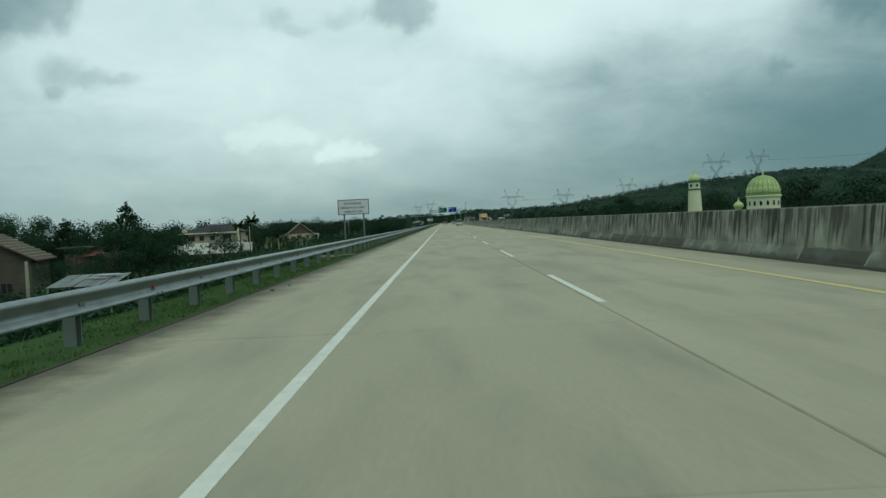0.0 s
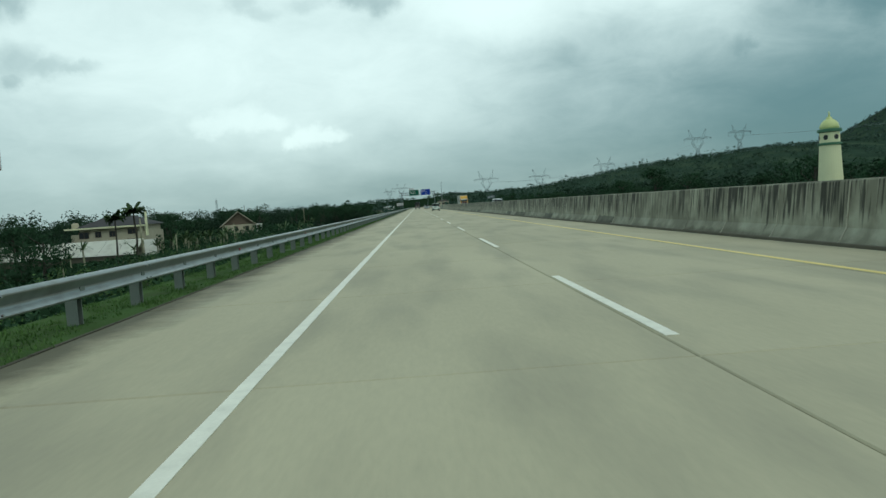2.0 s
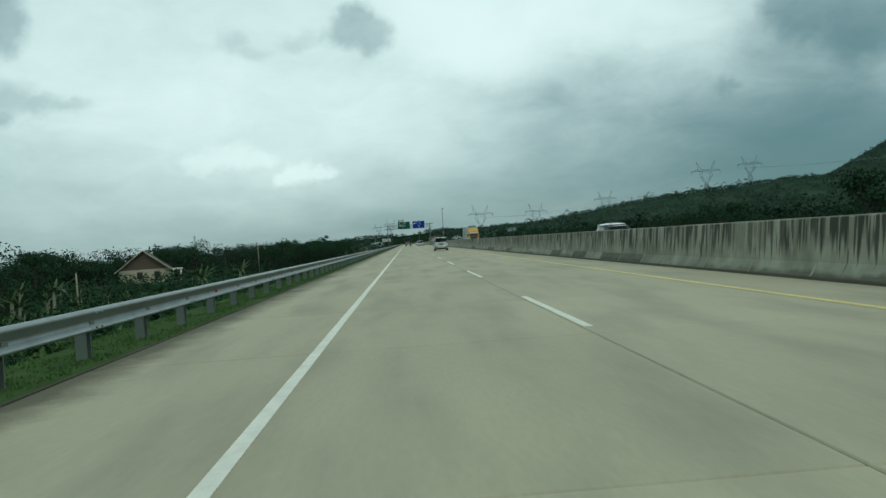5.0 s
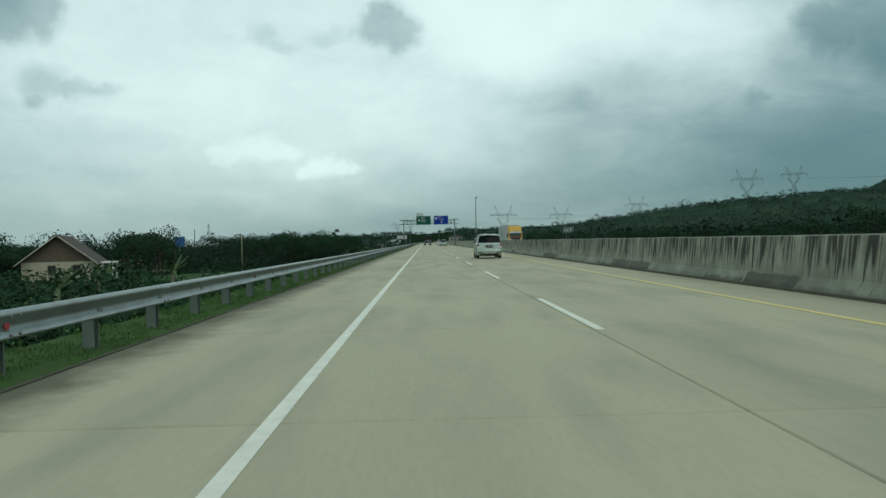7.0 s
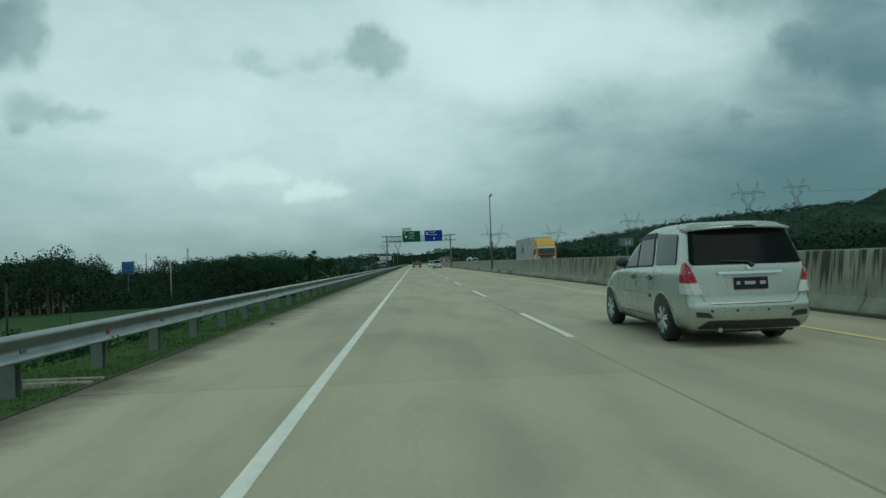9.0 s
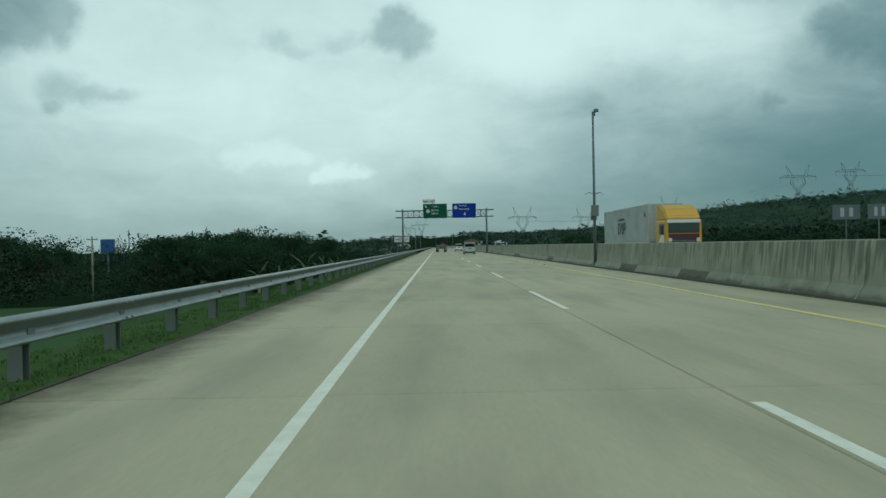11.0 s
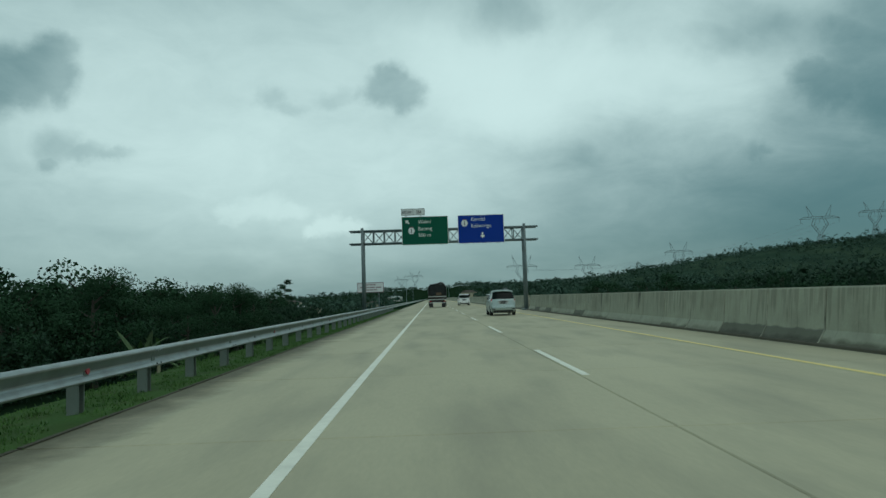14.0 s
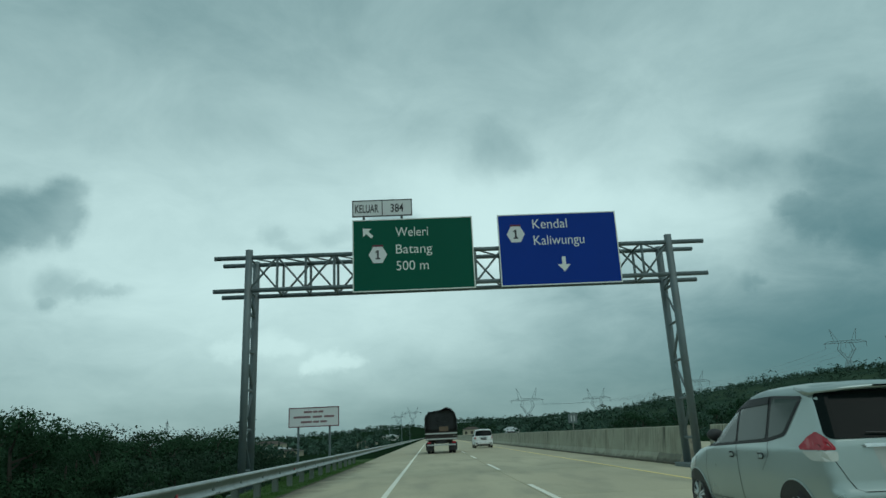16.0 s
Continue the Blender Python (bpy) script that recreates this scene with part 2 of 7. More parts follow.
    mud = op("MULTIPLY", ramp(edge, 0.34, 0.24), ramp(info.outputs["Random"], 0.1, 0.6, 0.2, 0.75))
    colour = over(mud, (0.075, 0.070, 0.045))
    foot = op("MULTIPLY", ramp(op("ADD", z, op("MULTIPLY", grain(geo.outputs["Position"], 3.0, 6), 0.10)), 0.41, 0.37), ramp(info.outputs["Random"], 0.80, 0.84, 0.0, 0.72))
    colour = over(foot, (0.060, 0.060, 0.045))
    L(colour, bsdf.inputs["Base Color"])
    return m


def soiled_edge(m):
    """Soil washed from the verge onto the edge of the pavement, with a ragged limit."""
    nt = m.node_tree
    N, L = nt.nodes.new, nt.links.new
    bsdf = nt.nodes["Principled BSDF"]
    old = bsdf.inputs["Base Color"].links[0].from_socket
    geo = N("ShaderNodeNewGeometry")
    sp = N("ShaderNodeSeparateXYZ")
    L(geo.outputs["Position"], sp.inputs[0])
    n = N("ShaderNodeTexNoise")
    n.inputs["Scale"].default_value, n.inputs["Detail"].default_value, n.inputs["Roughness"].default_value = 0.9, 8, 0.7
    L(geo.outputs["Position"], n.inputs["Vector"])
    shift = N("ShaderNodeMath")
    shift.operation = "MULTIPLY_ADD"
    L(n.outputs["Fac"], shift.inputs[0])
    shift.inputs[1].default_value = 1.5
    L(sp.outputs[0], shift.inputs[2])
    r = N("ShaderNodeMapRange")
    for key, q in zip(("From Min", "From Max", "To Max"), (-2.30, -3.05, 0.85)):
        r.inputs[key].default_value = q
    L(shift.outputs[0], r.inputs["Value"])
    mx = N("ShaderNodeMix")
    mx.data_type = "RGBA"
    L(r.outputs[0], mx.inputs["Factor"])
    a, b = [s for s in mx.inputs if s.type == "RGBA"]
    L(old, a)
    b.default_value = (0.075, 0.070, 0.042, 1)
    L([s for s in mx.outputs if s.type == "RGBA"][0], bsdf.inputs["Base Color"])
    return m


def leaf_material(name, base, per_object=0.25, per_island=0.9, patch=0.6):
    m = material(name, base, 0.75, var=0.25 if patch > 0.1 else 0.55, scale=patch, fine=6, bump=0, per_object=per_object, per_island=per_island, spec=0.12)
    bsdf = m.node_tree.nodes["Principled BSDF"]
    bsdf.inputs["Transmission Weight"].default_value = 0.0
    return m


def glass_material(name, tint, rough=0.14, spec=0.3):
    m = material(name, tint, rough, var=0.05, bump=0, spec=spec)
    return m


M_SLAB = soiled_edge(material("concrete_slab", (0.381, 0.351, 0.245), 0.85, var=0.22, scale=0.45, fine=22, bump=0.2, dirt=(0.25, 0.235, 0.18), dirt_scale=1.1, dirt_amount=0.5, per_object=0.09, stretch=(1, 0.22, 1), world=True))
M_SLAB_FAR = material("concrete_far", (0.384, 0.353, 0.246), 0.85, var=0.12, scale=0.3, fine=6, bump=0.1, dirt=(0.25, 0.235, 0.18), dirt_scale=0.5, dirt_amount=0.3, stretch=(1, 0.12, 1))
M_JOINT = material("joint_filler", (0.045, 0.045, 0.04), 0.9, var=0.2)
M_WHITE_LINE = material("white_road_paint", (0.76, 0.75, 0.65), 0.6, var=0.12, scale=2, fine=45, bump=0.2, dirt=(0.40, 0.39, 0.32), dirt_scale=5, dirt_amount=0.25)
M_YELLOW_LINE = material("yellow_road_paint", (0.74, 0.60, 0.22), 0.6, var=0.15, scale=2, fine=45, bump=0.2, dirt=(0.40, 0.31, 0.12), dirt_scale=5, dirt_amount=0.25)
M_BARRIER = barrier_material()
M_SOIL = material("washed_soil", (0.050, 0.046, 0.030), 0.95, var=0.35, scale=1.2, fine=14, bump=0.4)
M_MORTAR = material("pale_mortar", (0.30, 0.29, 0.23), 0.9, var=0.3, scale=3, fine=25, bump=0.2, dirt=(0.13, 0.13, 0.10), dirt_scale=2.2, dirt_amount=0.9, world=True)
M_FIELD = material("young_rice", (0.036, 0.078, 0.028), 0.95, var=0.35, scale=0.12, fine=5, bump=0.6, bump_size=0.08, dirt=(0.030, 0.060, 0.022), dirt_scale=0.1, dirt_amount=0.6, spec=0.1)
M_KERB = material("stained_kerb", (0.085, 0.078, 0.058), 0.95, var=0.3, scale=1.5, fine=20)
M_GALV = material("galvanised_steel", (0.28, 0.31, 0.315), 0.40, 0.75, var=0.16, scale=1.2, fine=14, bump=0.06, dirt=(0.16, 0.16, 0.14), dirt_scale=2.5, dirt_amount=0.45, per_object=0.10)
M_POST = material("galvanised_post", (0.145, 0.170, 0.150), 0.7, 0.25, var=0.2, scale=2, fine=20, bump=0.1, per_object=0.1)
M_GANTRY = material("gantry_steel", (0.130, 0.168, 0.175), 0.6, 0.3, var=0.14, scale=1.2, fine=18, bump=0.08, dirt=(0.12, 0.12, 0.11), dirt_scale=1.5, dirt_amount=0.4)
M_RED = material("red_reflector", (0.42, 0.025, 0.05), 0.3, var=0.1, bump=0)
M_SIGN_GREEN = material("green_sheeting", (0.003, 0.085, 0.052), 0.7, var=0.08, scale=0.8, fine=12, bump=0.02, spec=0.2)
M_SIGN_BLUE = material("blue_sheeting", (0.003, 0.034, 0.27), 0.7, var=0.08, scale=0.8, fine=12, bump=0.02, spec=0.2)
M_SIGN_WHITE = material("white_sheeting", (0.68, 0.70, 0.70), 0.5, var=0.06, scale=1, fine=12, bump=0.02)
M_SIGN_GREY = material("grey_sign_back", (0.42, 0.45, 0.45), 0.5, 0.3, var=0.08)
M_SIGN_RED = material("maroon_border", (0.12, 0.014, 0.03), 0.5, var=0.08)
M_LETTER = material("white_letter", (0.74, 0.78, 0.74), 0.5, var=0.03, bump=0)
M_LETTER_RED = material("faded_red_letter", (0.22, 0.12, 0.13), 0.5, var=0.05, bump=0)
M_BLACK = material("black_letter", (0.03, 0.03, 0.035), 0.5, var=0.05, bump=0)
M_EARTH = material("field_ground", (0.011, 0.024, 0.012), 0.95, var=0.4, scale=0.03, fine=0.8, bump=0.4, dirt=(0.013, 0.022, 0.012), dirt_scale=0.02, dirt_amount=0.5, bump_size=0.4, spec=0.0)
# paler patches are open grass, their colour blued slightly to stand for haze
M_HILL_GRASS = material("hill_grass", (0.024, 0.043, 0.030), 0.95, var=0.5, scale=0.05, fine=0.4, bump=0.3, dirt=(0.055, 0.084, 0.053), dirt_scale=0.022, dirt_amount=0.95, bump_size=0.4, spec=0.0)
M_VERGE = material("verge_soil", (0.042, 0.082, 0.025), 0.95, spec=0.05, var=0.45, scale=0.8, fine=12, bump=0.5, dirt=(0.058, 0.064, 0.031), dirt_scale=1.5, dirt_amount=0.5, bump_size=0.05)
M_GRASS = leaf_material("grass_blades", (0.046, 0.093, 0.025), per_object=0, per_island=0.7)
M_LEAF = leaf_material("tree_leaves", (0.015, 0.039, 0.018), per_island=0.45)
M_LEAF_LIGHT = leaf_material("light_leaves", (0.045, 0.085, 0.028))
# lighter and bluer than the near leaves: the hill's haze sits in this colour
M_LEAF_HILL_HAZE = leaf_material("hazed_hill_leaves", (0.033, 0.061, 0.044), per_object=0, per_island=0.25, patch=0.018)
# mountain leaves: distance haze is painted in as a greyer, bluer base
M_LEAF_FAR_HAZE = leaf_material("hazed_forest", (0.035, 0.056, 0.050), per_object=0, per_island=0.2, patch=0.008)
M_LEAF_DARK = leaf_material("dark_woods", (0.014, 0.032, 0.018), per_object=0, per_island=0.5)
M_BANANA = leaf_material("banana_leaf", (0.075, 0.115, 0.055))
M_PALM = leaf_material("palm_frond", (0.020, 0.036, 0.014))
M_BARK = material("bark", (0.045, 0.040, 0.030), 0.95, var=0.3, scale=3, fine=20, bump=0.5)
M_PALE_BARK = material("pale_stem", (0.22, 0.22, 0.14), 0.9, var=0.3, scale=3, fine=20, bump=0.3)
M_CREAM = material("cream_plaster", (0.43, 0.39, 0.28), 0.85, var=0.14, scale=0.6, fine=10, bump=0.15, dirt=(0.38, 0.35, 0.26), dirt_scale=0.8, dirt_amount=0.5)
M_WHITE_WALL = material("white_plaster", (0.76, 0.77, 0.70), 0.85, var=0.1, scale=0.6, fine=10, bump=0.15, dirt=(0.50, 0.49, 0.42), dirt_scale=0.8, dirt_amount=0.4)
M_ROOF = material("dark_roof_tile", (0.038, 0.036, 0.038), 0.85, var=0.3, scale=1, fine=9, bump=0.3)
M_ROOF_BROWN = material("brown_roof_tile", (0.060, 0.047, 0.038), 0.85, var=0.3, scale=1, fine=9, bump=0.3)
M_PINK = material("faded_pink_roof", (0.42, 0.17, 0.15), 0.8, var=0.25, scale=1.5, fine=10, bump=0.2)
M_TIMBER = material("weathered_timber", (0.115, 0.085, 0.06), 0.9, var=0.3, scale=2, fine=25, bump=0.3)
M_DARK = material("dark_opening", (0.012, 0.014, 0.016), 0.5, var=0.1, bump=0)
M_MINARET = material("pale_yellow_plaster", (0.70, 0.70, 0.45), 0.8, var=0.06, scale=0.6, fine=10, bump=0.1)
M_DOME = material("green_glazed_tile", (0.27, 0.40, 0.13), 0.45, var=0.3, scale=1.5, fine=9, bump=0.15)
M_DOME_GOLD = material("yellow_glazed_tile", (0.50, 0.56, 0.24), 0.45, var=0.2, scale=1.5, fine=9, bump=0.15)
M_TRIM_GREEN = material("green_trim_paint", (0.05, 0.16, 0.09), 0.6, var=0.1)
M_PYLON = material("pylon_steel", (0.21, 0.27, 0.28), 0.7, 0.2, var=0.1, bump=0)
M_BLUE_BOARD = material("blue_billboard", (0.02, 0.10, 0.26), 0.5, var=0.1)
M_SILVER = material("silver_green_paint", (0.45, 0.50, 0.44), 0.28, 0.72, var=0.02, scale=0.4, fine=1.5, bump=0)
M_SILVER_BLUE = material("silver_blue_paint", (0.40, 0.47, 0.46), 0.30, 0.60, var=0.02, scale=0.4, fine=1.5, bump=0)
M_CAR_WHITE = material("white_car_paint", (0.72, 0.74, 0.74), 0.30, var=0.02, scale=0.4, fine=1.5, bump=0)
M_GLASS = glass_material("tinted_glass", (0.006, 0.010, 0.010), 0.08, 0.06)
M_SIDE_GLASS = glass_material("side_glass", (0.055, 0.075, 0.070), 0.10)
M_TYRE = material("tyre_rubber", (0.022, 0.022, 0.023), 0.85, var=0.2, fine=50)
M_ALLOY = material("alloy", (0.42, 0.45, 0.44), 0.35, 0.8, var=0.05, bump=0)
M_TAIL = material("tail_lens", (0.36, 0.02, 0.035), 0.15, var=0.05, bump=0)
M_CLEAR = material("clear_lens", (0.60, 0.61, 0.58), 0.12, var=0.05, bump=0)
M_CHROME = material("chrome", (0.7, 0.72, 0.72), 0.15, 0.95, var=0.03, bump=0)
M_PLASTIC = material("black_plastic", (0.025, 0.026, 0.028), 0.6, var=0.1, bump=0.05)
M_TARP = material("dark_tarpaulin", (0.028, 0.034, 0.036), 0.7, var=0.3, scale=1.2, fine=8, bump=0.5, bump_size=0.05)
M_BED = material("dark_bed_paint", (0.030, 0.026, 0.023), 0.75, var=0.3, scale=1.2, fine=10, bump=0.2)
M_YELLOW_CAB = material("yellow_cab_paint", (0.60, 0.33, 0.03), 0.4, var=0.08, bump=0.02, dirt=(0.45, 0.27, 0.04), dirt_scale=1, dirt_amount=0.4)
M_CONTAINER = material("grey_container_paint", (0.43, 0.46, 0.45), 0.6, var=0.10, scale=0.7, fine=8, bump=0.05, dirt=(0.30, 0.30, 0.28), dirt_scale=0.9, dirt_amount=0.5)
M_MAROON = material("maroon_paint", (0.10, 0.015, 0.02), 0.4, var=0.1)

# ---------------------------------------------------------------- mesh helpers


def part(name, bm, mat, parent=None, label="", smooth=False, at=None):
    """Link a bmesh as one mesh object, as a part under a thing or on its own."""
    me = bpy.data.meshes.new(name)
    bmesh.ops.recalc_face_normals(bm, faces=bm.faces[:])
    bm.to_mesh(me)
    bm.free()
    for mm in mat if isinstance(mat, (list, tuple)) else (mat,):
        me.materials.append(mm)
    if smooth:
        me.polygons.foreach_set("use_smooth", [True] * len(me.polygons))
    return place(name, me, parent, label, at)


def place(name, me, parent=None, label="", at=None):
    ob = new(name, me)
    if at is not None:
        ob.matrix_basis = at
    if parent:
        ob.parent = parent
    if label:
        ob["label"] = label
    return ob


def thing(name, at, label, category, group="", kind=""):
    e = new(name)
    e.empty_display_size = 0.3
    e.matrix_basis = at
    return tagged(e, label, category, group, kind)


def add_box(bm, x0, x1, y0, y1, z0, z1, bevel=0.0, slot=0):
    r = bmesh.ops.create_cube(bm, size=1)
    for v in r["verts"]:
        v.co = Vector(((x0 + x1) / 2 + v.co.x * (x1 - x0), (y0 + y1) / 2 + v.co.y * (y1 - y0), (z0 + z1) / 2 + v.co.z * (z1 - z0)))
    faces = {f for v in r["verts"] for f in v.link_faces}
    for f in faces:
        f.material_index = slot
    if bevel:
        bmesh.ops.bevel(bm, geom=list({e for v in r["verts"] for e in v.link_edges}), offset=bevel, segments=2, affect="EDGES", profile=0.6)


def box(x0, x1, y0, y1, z0, z1, bevel=0.0):
    bm = bmesh.new()
    add_box(bm, x0, x1, y0, y1, z0, z1, bevel)
    return bm


def add_tube(bm, a, b, r0, r1=None, seg=8, slot=0, cap=True):
    """A round bar from a to b."""
    a, b = Vector(a), Vector(b)
    r1 = r0 if r1 is None else r1
    q = (b - a).to_track_quat("Z", "Y")
    rings = []
    for p, r in ((a, r0), (b, r1)):
        rings.append([bm.verts.new(p + q @ Vector((r * math.cos(2 * math.pi * k / seg), r * math.sin(2 * math.pi * k / seg), 0))) for k in range(seg)])
    for k in range(seg):
        bm.faces.new((rings[0][k], rings[0][(k + 1) % seg], rings[1][(k + 1) % seg], rings[1][k])).material_index = slot
    if cap:
        bm.faces.new(rings[0][::-1]).material_index = slot
        bm.faces.new(rings[1]).material_index = slot


def tube(a, b, r0, r1=None, seg=8):
    bm = bmesh.new()
    add_tube(bm, a, b, r0, r1, seg)
    return bm


def add_path(bm, pts, radii, seg=6):
    for (p, r), (q, s) in zip(list(zip(pts, radii))[:-1], list(zip(pts, radii))[1:]):
        add_tube(bm, p, q, r, s, seg)


def extrude(profile, y0, y1, closed=True):
    """A profile of (x, z) pairs run along y."""
    bm = bmesh.new()
    a = [bm.verts.new((x, y0, z)) for x, z in profile]
    b = [bm.verts.new((x, y1, z)) for x, z in profile]
    n = len(profile)
    for k in range(n if closed else n - 1):
        bm.faces.new((a[k], a[(k + 1) % n], b[(k + 1) % n], b[k]))
    if closed:
        bm.faces.new(a[::-1])
        bm.faces.new(b)
    return bm


def lathe(profile, seg=24, wobble=0.0):
    """A profile of (radius, z) pairs turned round z."""
    bm = bmesh.new()
    rings = []
    for r, z in profile:
        if r < 1e-4:
            rings.append([bm.verts.new((0, 0, z))])
        else:
            rings.append([bm.verts.new((r * math.cos(2 * math.pi * k / seg), r * math.sin(2 * math.pi * k / seg), z)) for k in range(seg)])
    for a, b in zip(rings[:-1], rings[1:]):
        for k in range(seg):
            j = (k + 1) % seg
            ring = [a[k % len(a)], a[j % len(a)], b[j % len(b)], b[k % len(b)]]
            ring = list(dict.fromkeys(ring))
            if len(ring) > 2:
                bm.faces.new(ring)
    if len(rings[0]) > 1:
        bm.faces.new(rings[0][::-1])
    if len(rings[-1]) > 1:
        bm.faces.new(rings[-1])
    return bm


def plate(points, thick, axis="y", at=0.0):
    """A flat plate: an outline of (u, v) pairs, standing across y (u = x, v = z) or across x (u = y, v = z)."""
    bm = bmesh.new()

    def co(u, v, w):
        return (u, at + w, v) if axis == "y" else (at + w, u, v)
    a = [bm.verts.new(co(u, v, 0)) for u, v in points]
    b = [bm.verts.new(co(u, v, thick)) for u, v in points]
    n = len(points)
    bm.faces.new(a)
    bm.faces.new(b[::-1])
    for k in range(n):
        bm.faces.new((a[k], b[k], b[(k + 1) % n], a[(k + 1) % n]))
    return bm


def lettering(name, text, x, y, z, height, width, mat, parent, label="", weight=0.003):
    """Raised letters that face -y, their lower left corner at (x, z), fitted to a width."""
    cu = bpy.data.curves.new(name, "FONT")
    cu.body, cu.size, cu.extrude, cu.offset = text, 1.0, 0.004, weight
    tmp = bpy.data.objects.new(name, cu)
    scene.collection.objects.link(tmp)
    bpy.context.view_layer.update()
    me = bpy.data.meshes.new_from_object(tmp.evaluated_get(bpy.context.evaluated_depsgraph_get()))
    bpy.data.objects.remove(tmp)
    xs = [v.co.x for v in me.vertices]
    zs = [v.co.y for v in me.vertices]
    kx, kz = width / max(1e-3, max(xs) - min(xs)), height / 0.73
    x0 = min(xs)
    for v in me.vertices:
        v.co = Vector((x + (v.co.x - x0) * kx, y - v.co.z, z + v.co.y * kz))
    me.materials.clear()
    me.materials.append(mat)
    return place(name, me, parent, label)


# ---------------------------------------------------------------- the ground
RIDGE = ((-120, 1350, 20), (42, 1200, 24), (114, 1103, 20), (200, 1060, 24), (278, 1010, 33), (320, 940, 40), (359, 874, 45), (440, 845, 51), (520, 880, 53), (650, 900, 58), (900, 950, 70), (1300, 1000, 80))


def rise(x, y):
    """Height of the wooded ridge and of the mountain behind it."""
    best, top = np.full(np.shape(x), 1e9), np.zeros(np.shape(x))
    for (x0, y0, h0), (x1, y1, h1) in zip(RIDGE[:-1], RIDGE[1:]):
        dx, dy = x1 - x0, y1 - y0
        s = np.clip(((x - x0) * dx + (y - y0) * dy) / (dx * dx + dy * dy), 0, 1)
        d = np.hypot(x - x0 - s * dx, y - y0 - s * dy)
        near = d < best
        best, top = np.where(near, d, best), np.where(near, h0 + s * (h1 - h0), top)
    ridge = (top - 4) * np.exp(-(best / 210.0) ** 2)
    mount = 385 * np.exp(-(((x - 1880) / 560.0) ** 2 + ((y - 1900) / 620.0) ** 2))
    return ridge + mount


def ground_z(x, y):
    x, y = np.asarray(x, float), np.asarray(y, float)
    left = np.interp(-x, (4.0, 5.6, 11.5, 40, 70, 400, 4000), (-0.05, -0.10, -3.2, -4.6, -5.2, -5.0, -5.0))
    right = np.interp(x, (21, 23, 29, 60, 400, 4000), (-0.08, -0.12, -2.6, -2.8, -2.0, 0.0))
    flat = np.where(x < 4, left, right)
    flat = np.where((x > -4.0) & (x < 21), -0.13, flat)
    gate = np.clip((x - 26) / 60, 0, 1)
    gate = np.where(y > 650, np.clip((np.abs(x - 7) - 14 + (y - 650) * 0.08) / 60, 0, 1), gate)
    return flat + rise(x, y) * gate


def ground():
    xs = sorted({*np.linspace(-4.2, -16, 12).tolist(), *np.linspace(-20, -120, 14).tolist(), *(-np.geomspace(140, 4500, 14)).tolist(),
                 -3.9, 20.9, *np.linspace(21.5, 40, 10).tolist(), *np.linspace(50, 760, 46).tolist(), *np.geomspace(800, 4500, 34).tolist()})
    ys = sorted({*np.linspace(-300, 700, 56).tolist(), *np.linspace(720, 1500, 48).tolist(), *np.linspace(1540, 4600, 50).tolist()})
    gx, gy = np.meshgrid(xs, ys)
    gz = ground_z(gx, gy)
    n, m = len(xs), len(ys)
    verts = np.stack([gx, gy, gz], -1).reshape(-1, 3).tolist()
    faces = [(j * n + i, j * n + i + 1, (j + 1) * n + i + 1, (j + 1) * n + i) for j in range(m - 1) for i in range(n - 1)]
    me = bpy.data.meshes.new("ground")
    me.from_pydata(verts, [], faces)
    me.materials.append(M_EARTH)
    me.materials.append(M_HILL_GRASS)
    wild = gx[:-1, :-1] + 22 * np.sin(gy[:-1, :-1] * 0.045) + 14 * np.sin(gy[:-1, :-1] * 0.13) > 88
    me.polygons.foreach_set("material_index", wild.astype(np.int32).ravel())
    tagged(new("ground", me), "green fields, embankment and hills beside the motorway", "ground", kind="structure")


ground()


def ground_at(x, y):
    return float(ground_z(x, y))


# ---------------------------------------------------------------- the road
X_EDGE, X_JOINT, X_YELLOW, X_KERB = -1.204, 2.30, 6.36, 8.22
STRIPS = ((-3.92, -1.208), (-1.200, 2.296), (2.311, 6.241), (6.249, 8.24))
SLAB, ROAD_START, ROAD_NEAR, ROAD_END = 5.0, -12.0, 348.0, 1600.0


def slab_mesh(width, length):
    """A cast slab, its upper edges slightly rounded."""
    b = 0.012
    bm = bmesh.new()
    lo = [bm.verts.new(p) for p in ((0, 0, -0.10), (width, 0, -0.10), (width, length, -0.10), (0, length, -0.10))]
    mid = [bm.verts.new(p) for p in ((0, 0, -b), (width, 0, -b), (width, length, -b), (0, length, -b))]
    hi = [bm.verts.new(p) for p in ((b, b, 0), (width - b, b, 0), (width - b, length - b, 0), (b, length - b, 0))]
    for k in range(4):
        j = (k + 1) % 4
        bm.faces.new((lo[k], lo[j], mid[j], mid[k]))
        bm.faces.new((mid[k], mid[j], hi[j], hi[k]))
    bm.faces.new(hi)
    me = bpy.data.meshes.new("slab")
    bm.to_mesh(me)
    bm.free()
    me.materials.append(M_SLAB)
    return me


road = tagged(part("road", box(-3.95, 8.26, ROAD_START, ROAD_END, -0.115, -0.03), M_JOINT), "pale concrete motorway with jointed slabs", "road", kind="structure")
far_bm = bmesh.new()
for x0, x1 in STRIPS:
    for k in range(int((ROAD_END - ROAD_NEAR) / 25)):
        add_box(far_bm, x0, x1, ROAD_NEAR + 0.01 + k * 25, ROAD_NEAR + k * 25 + 25, -0.1, 0)
far = part("far_slabs", far_bm, M_SLAB_FAR, road)
tagged(far, kind="stuff")
opp = tagged(part("road_opposite", box(9.0, 21.0, ROAD_START, ROAD_END, -0.115, 0.0), M_SLAB_FAR), "pale concrete opposite carriageway of the motorway", "road", kind="structure")


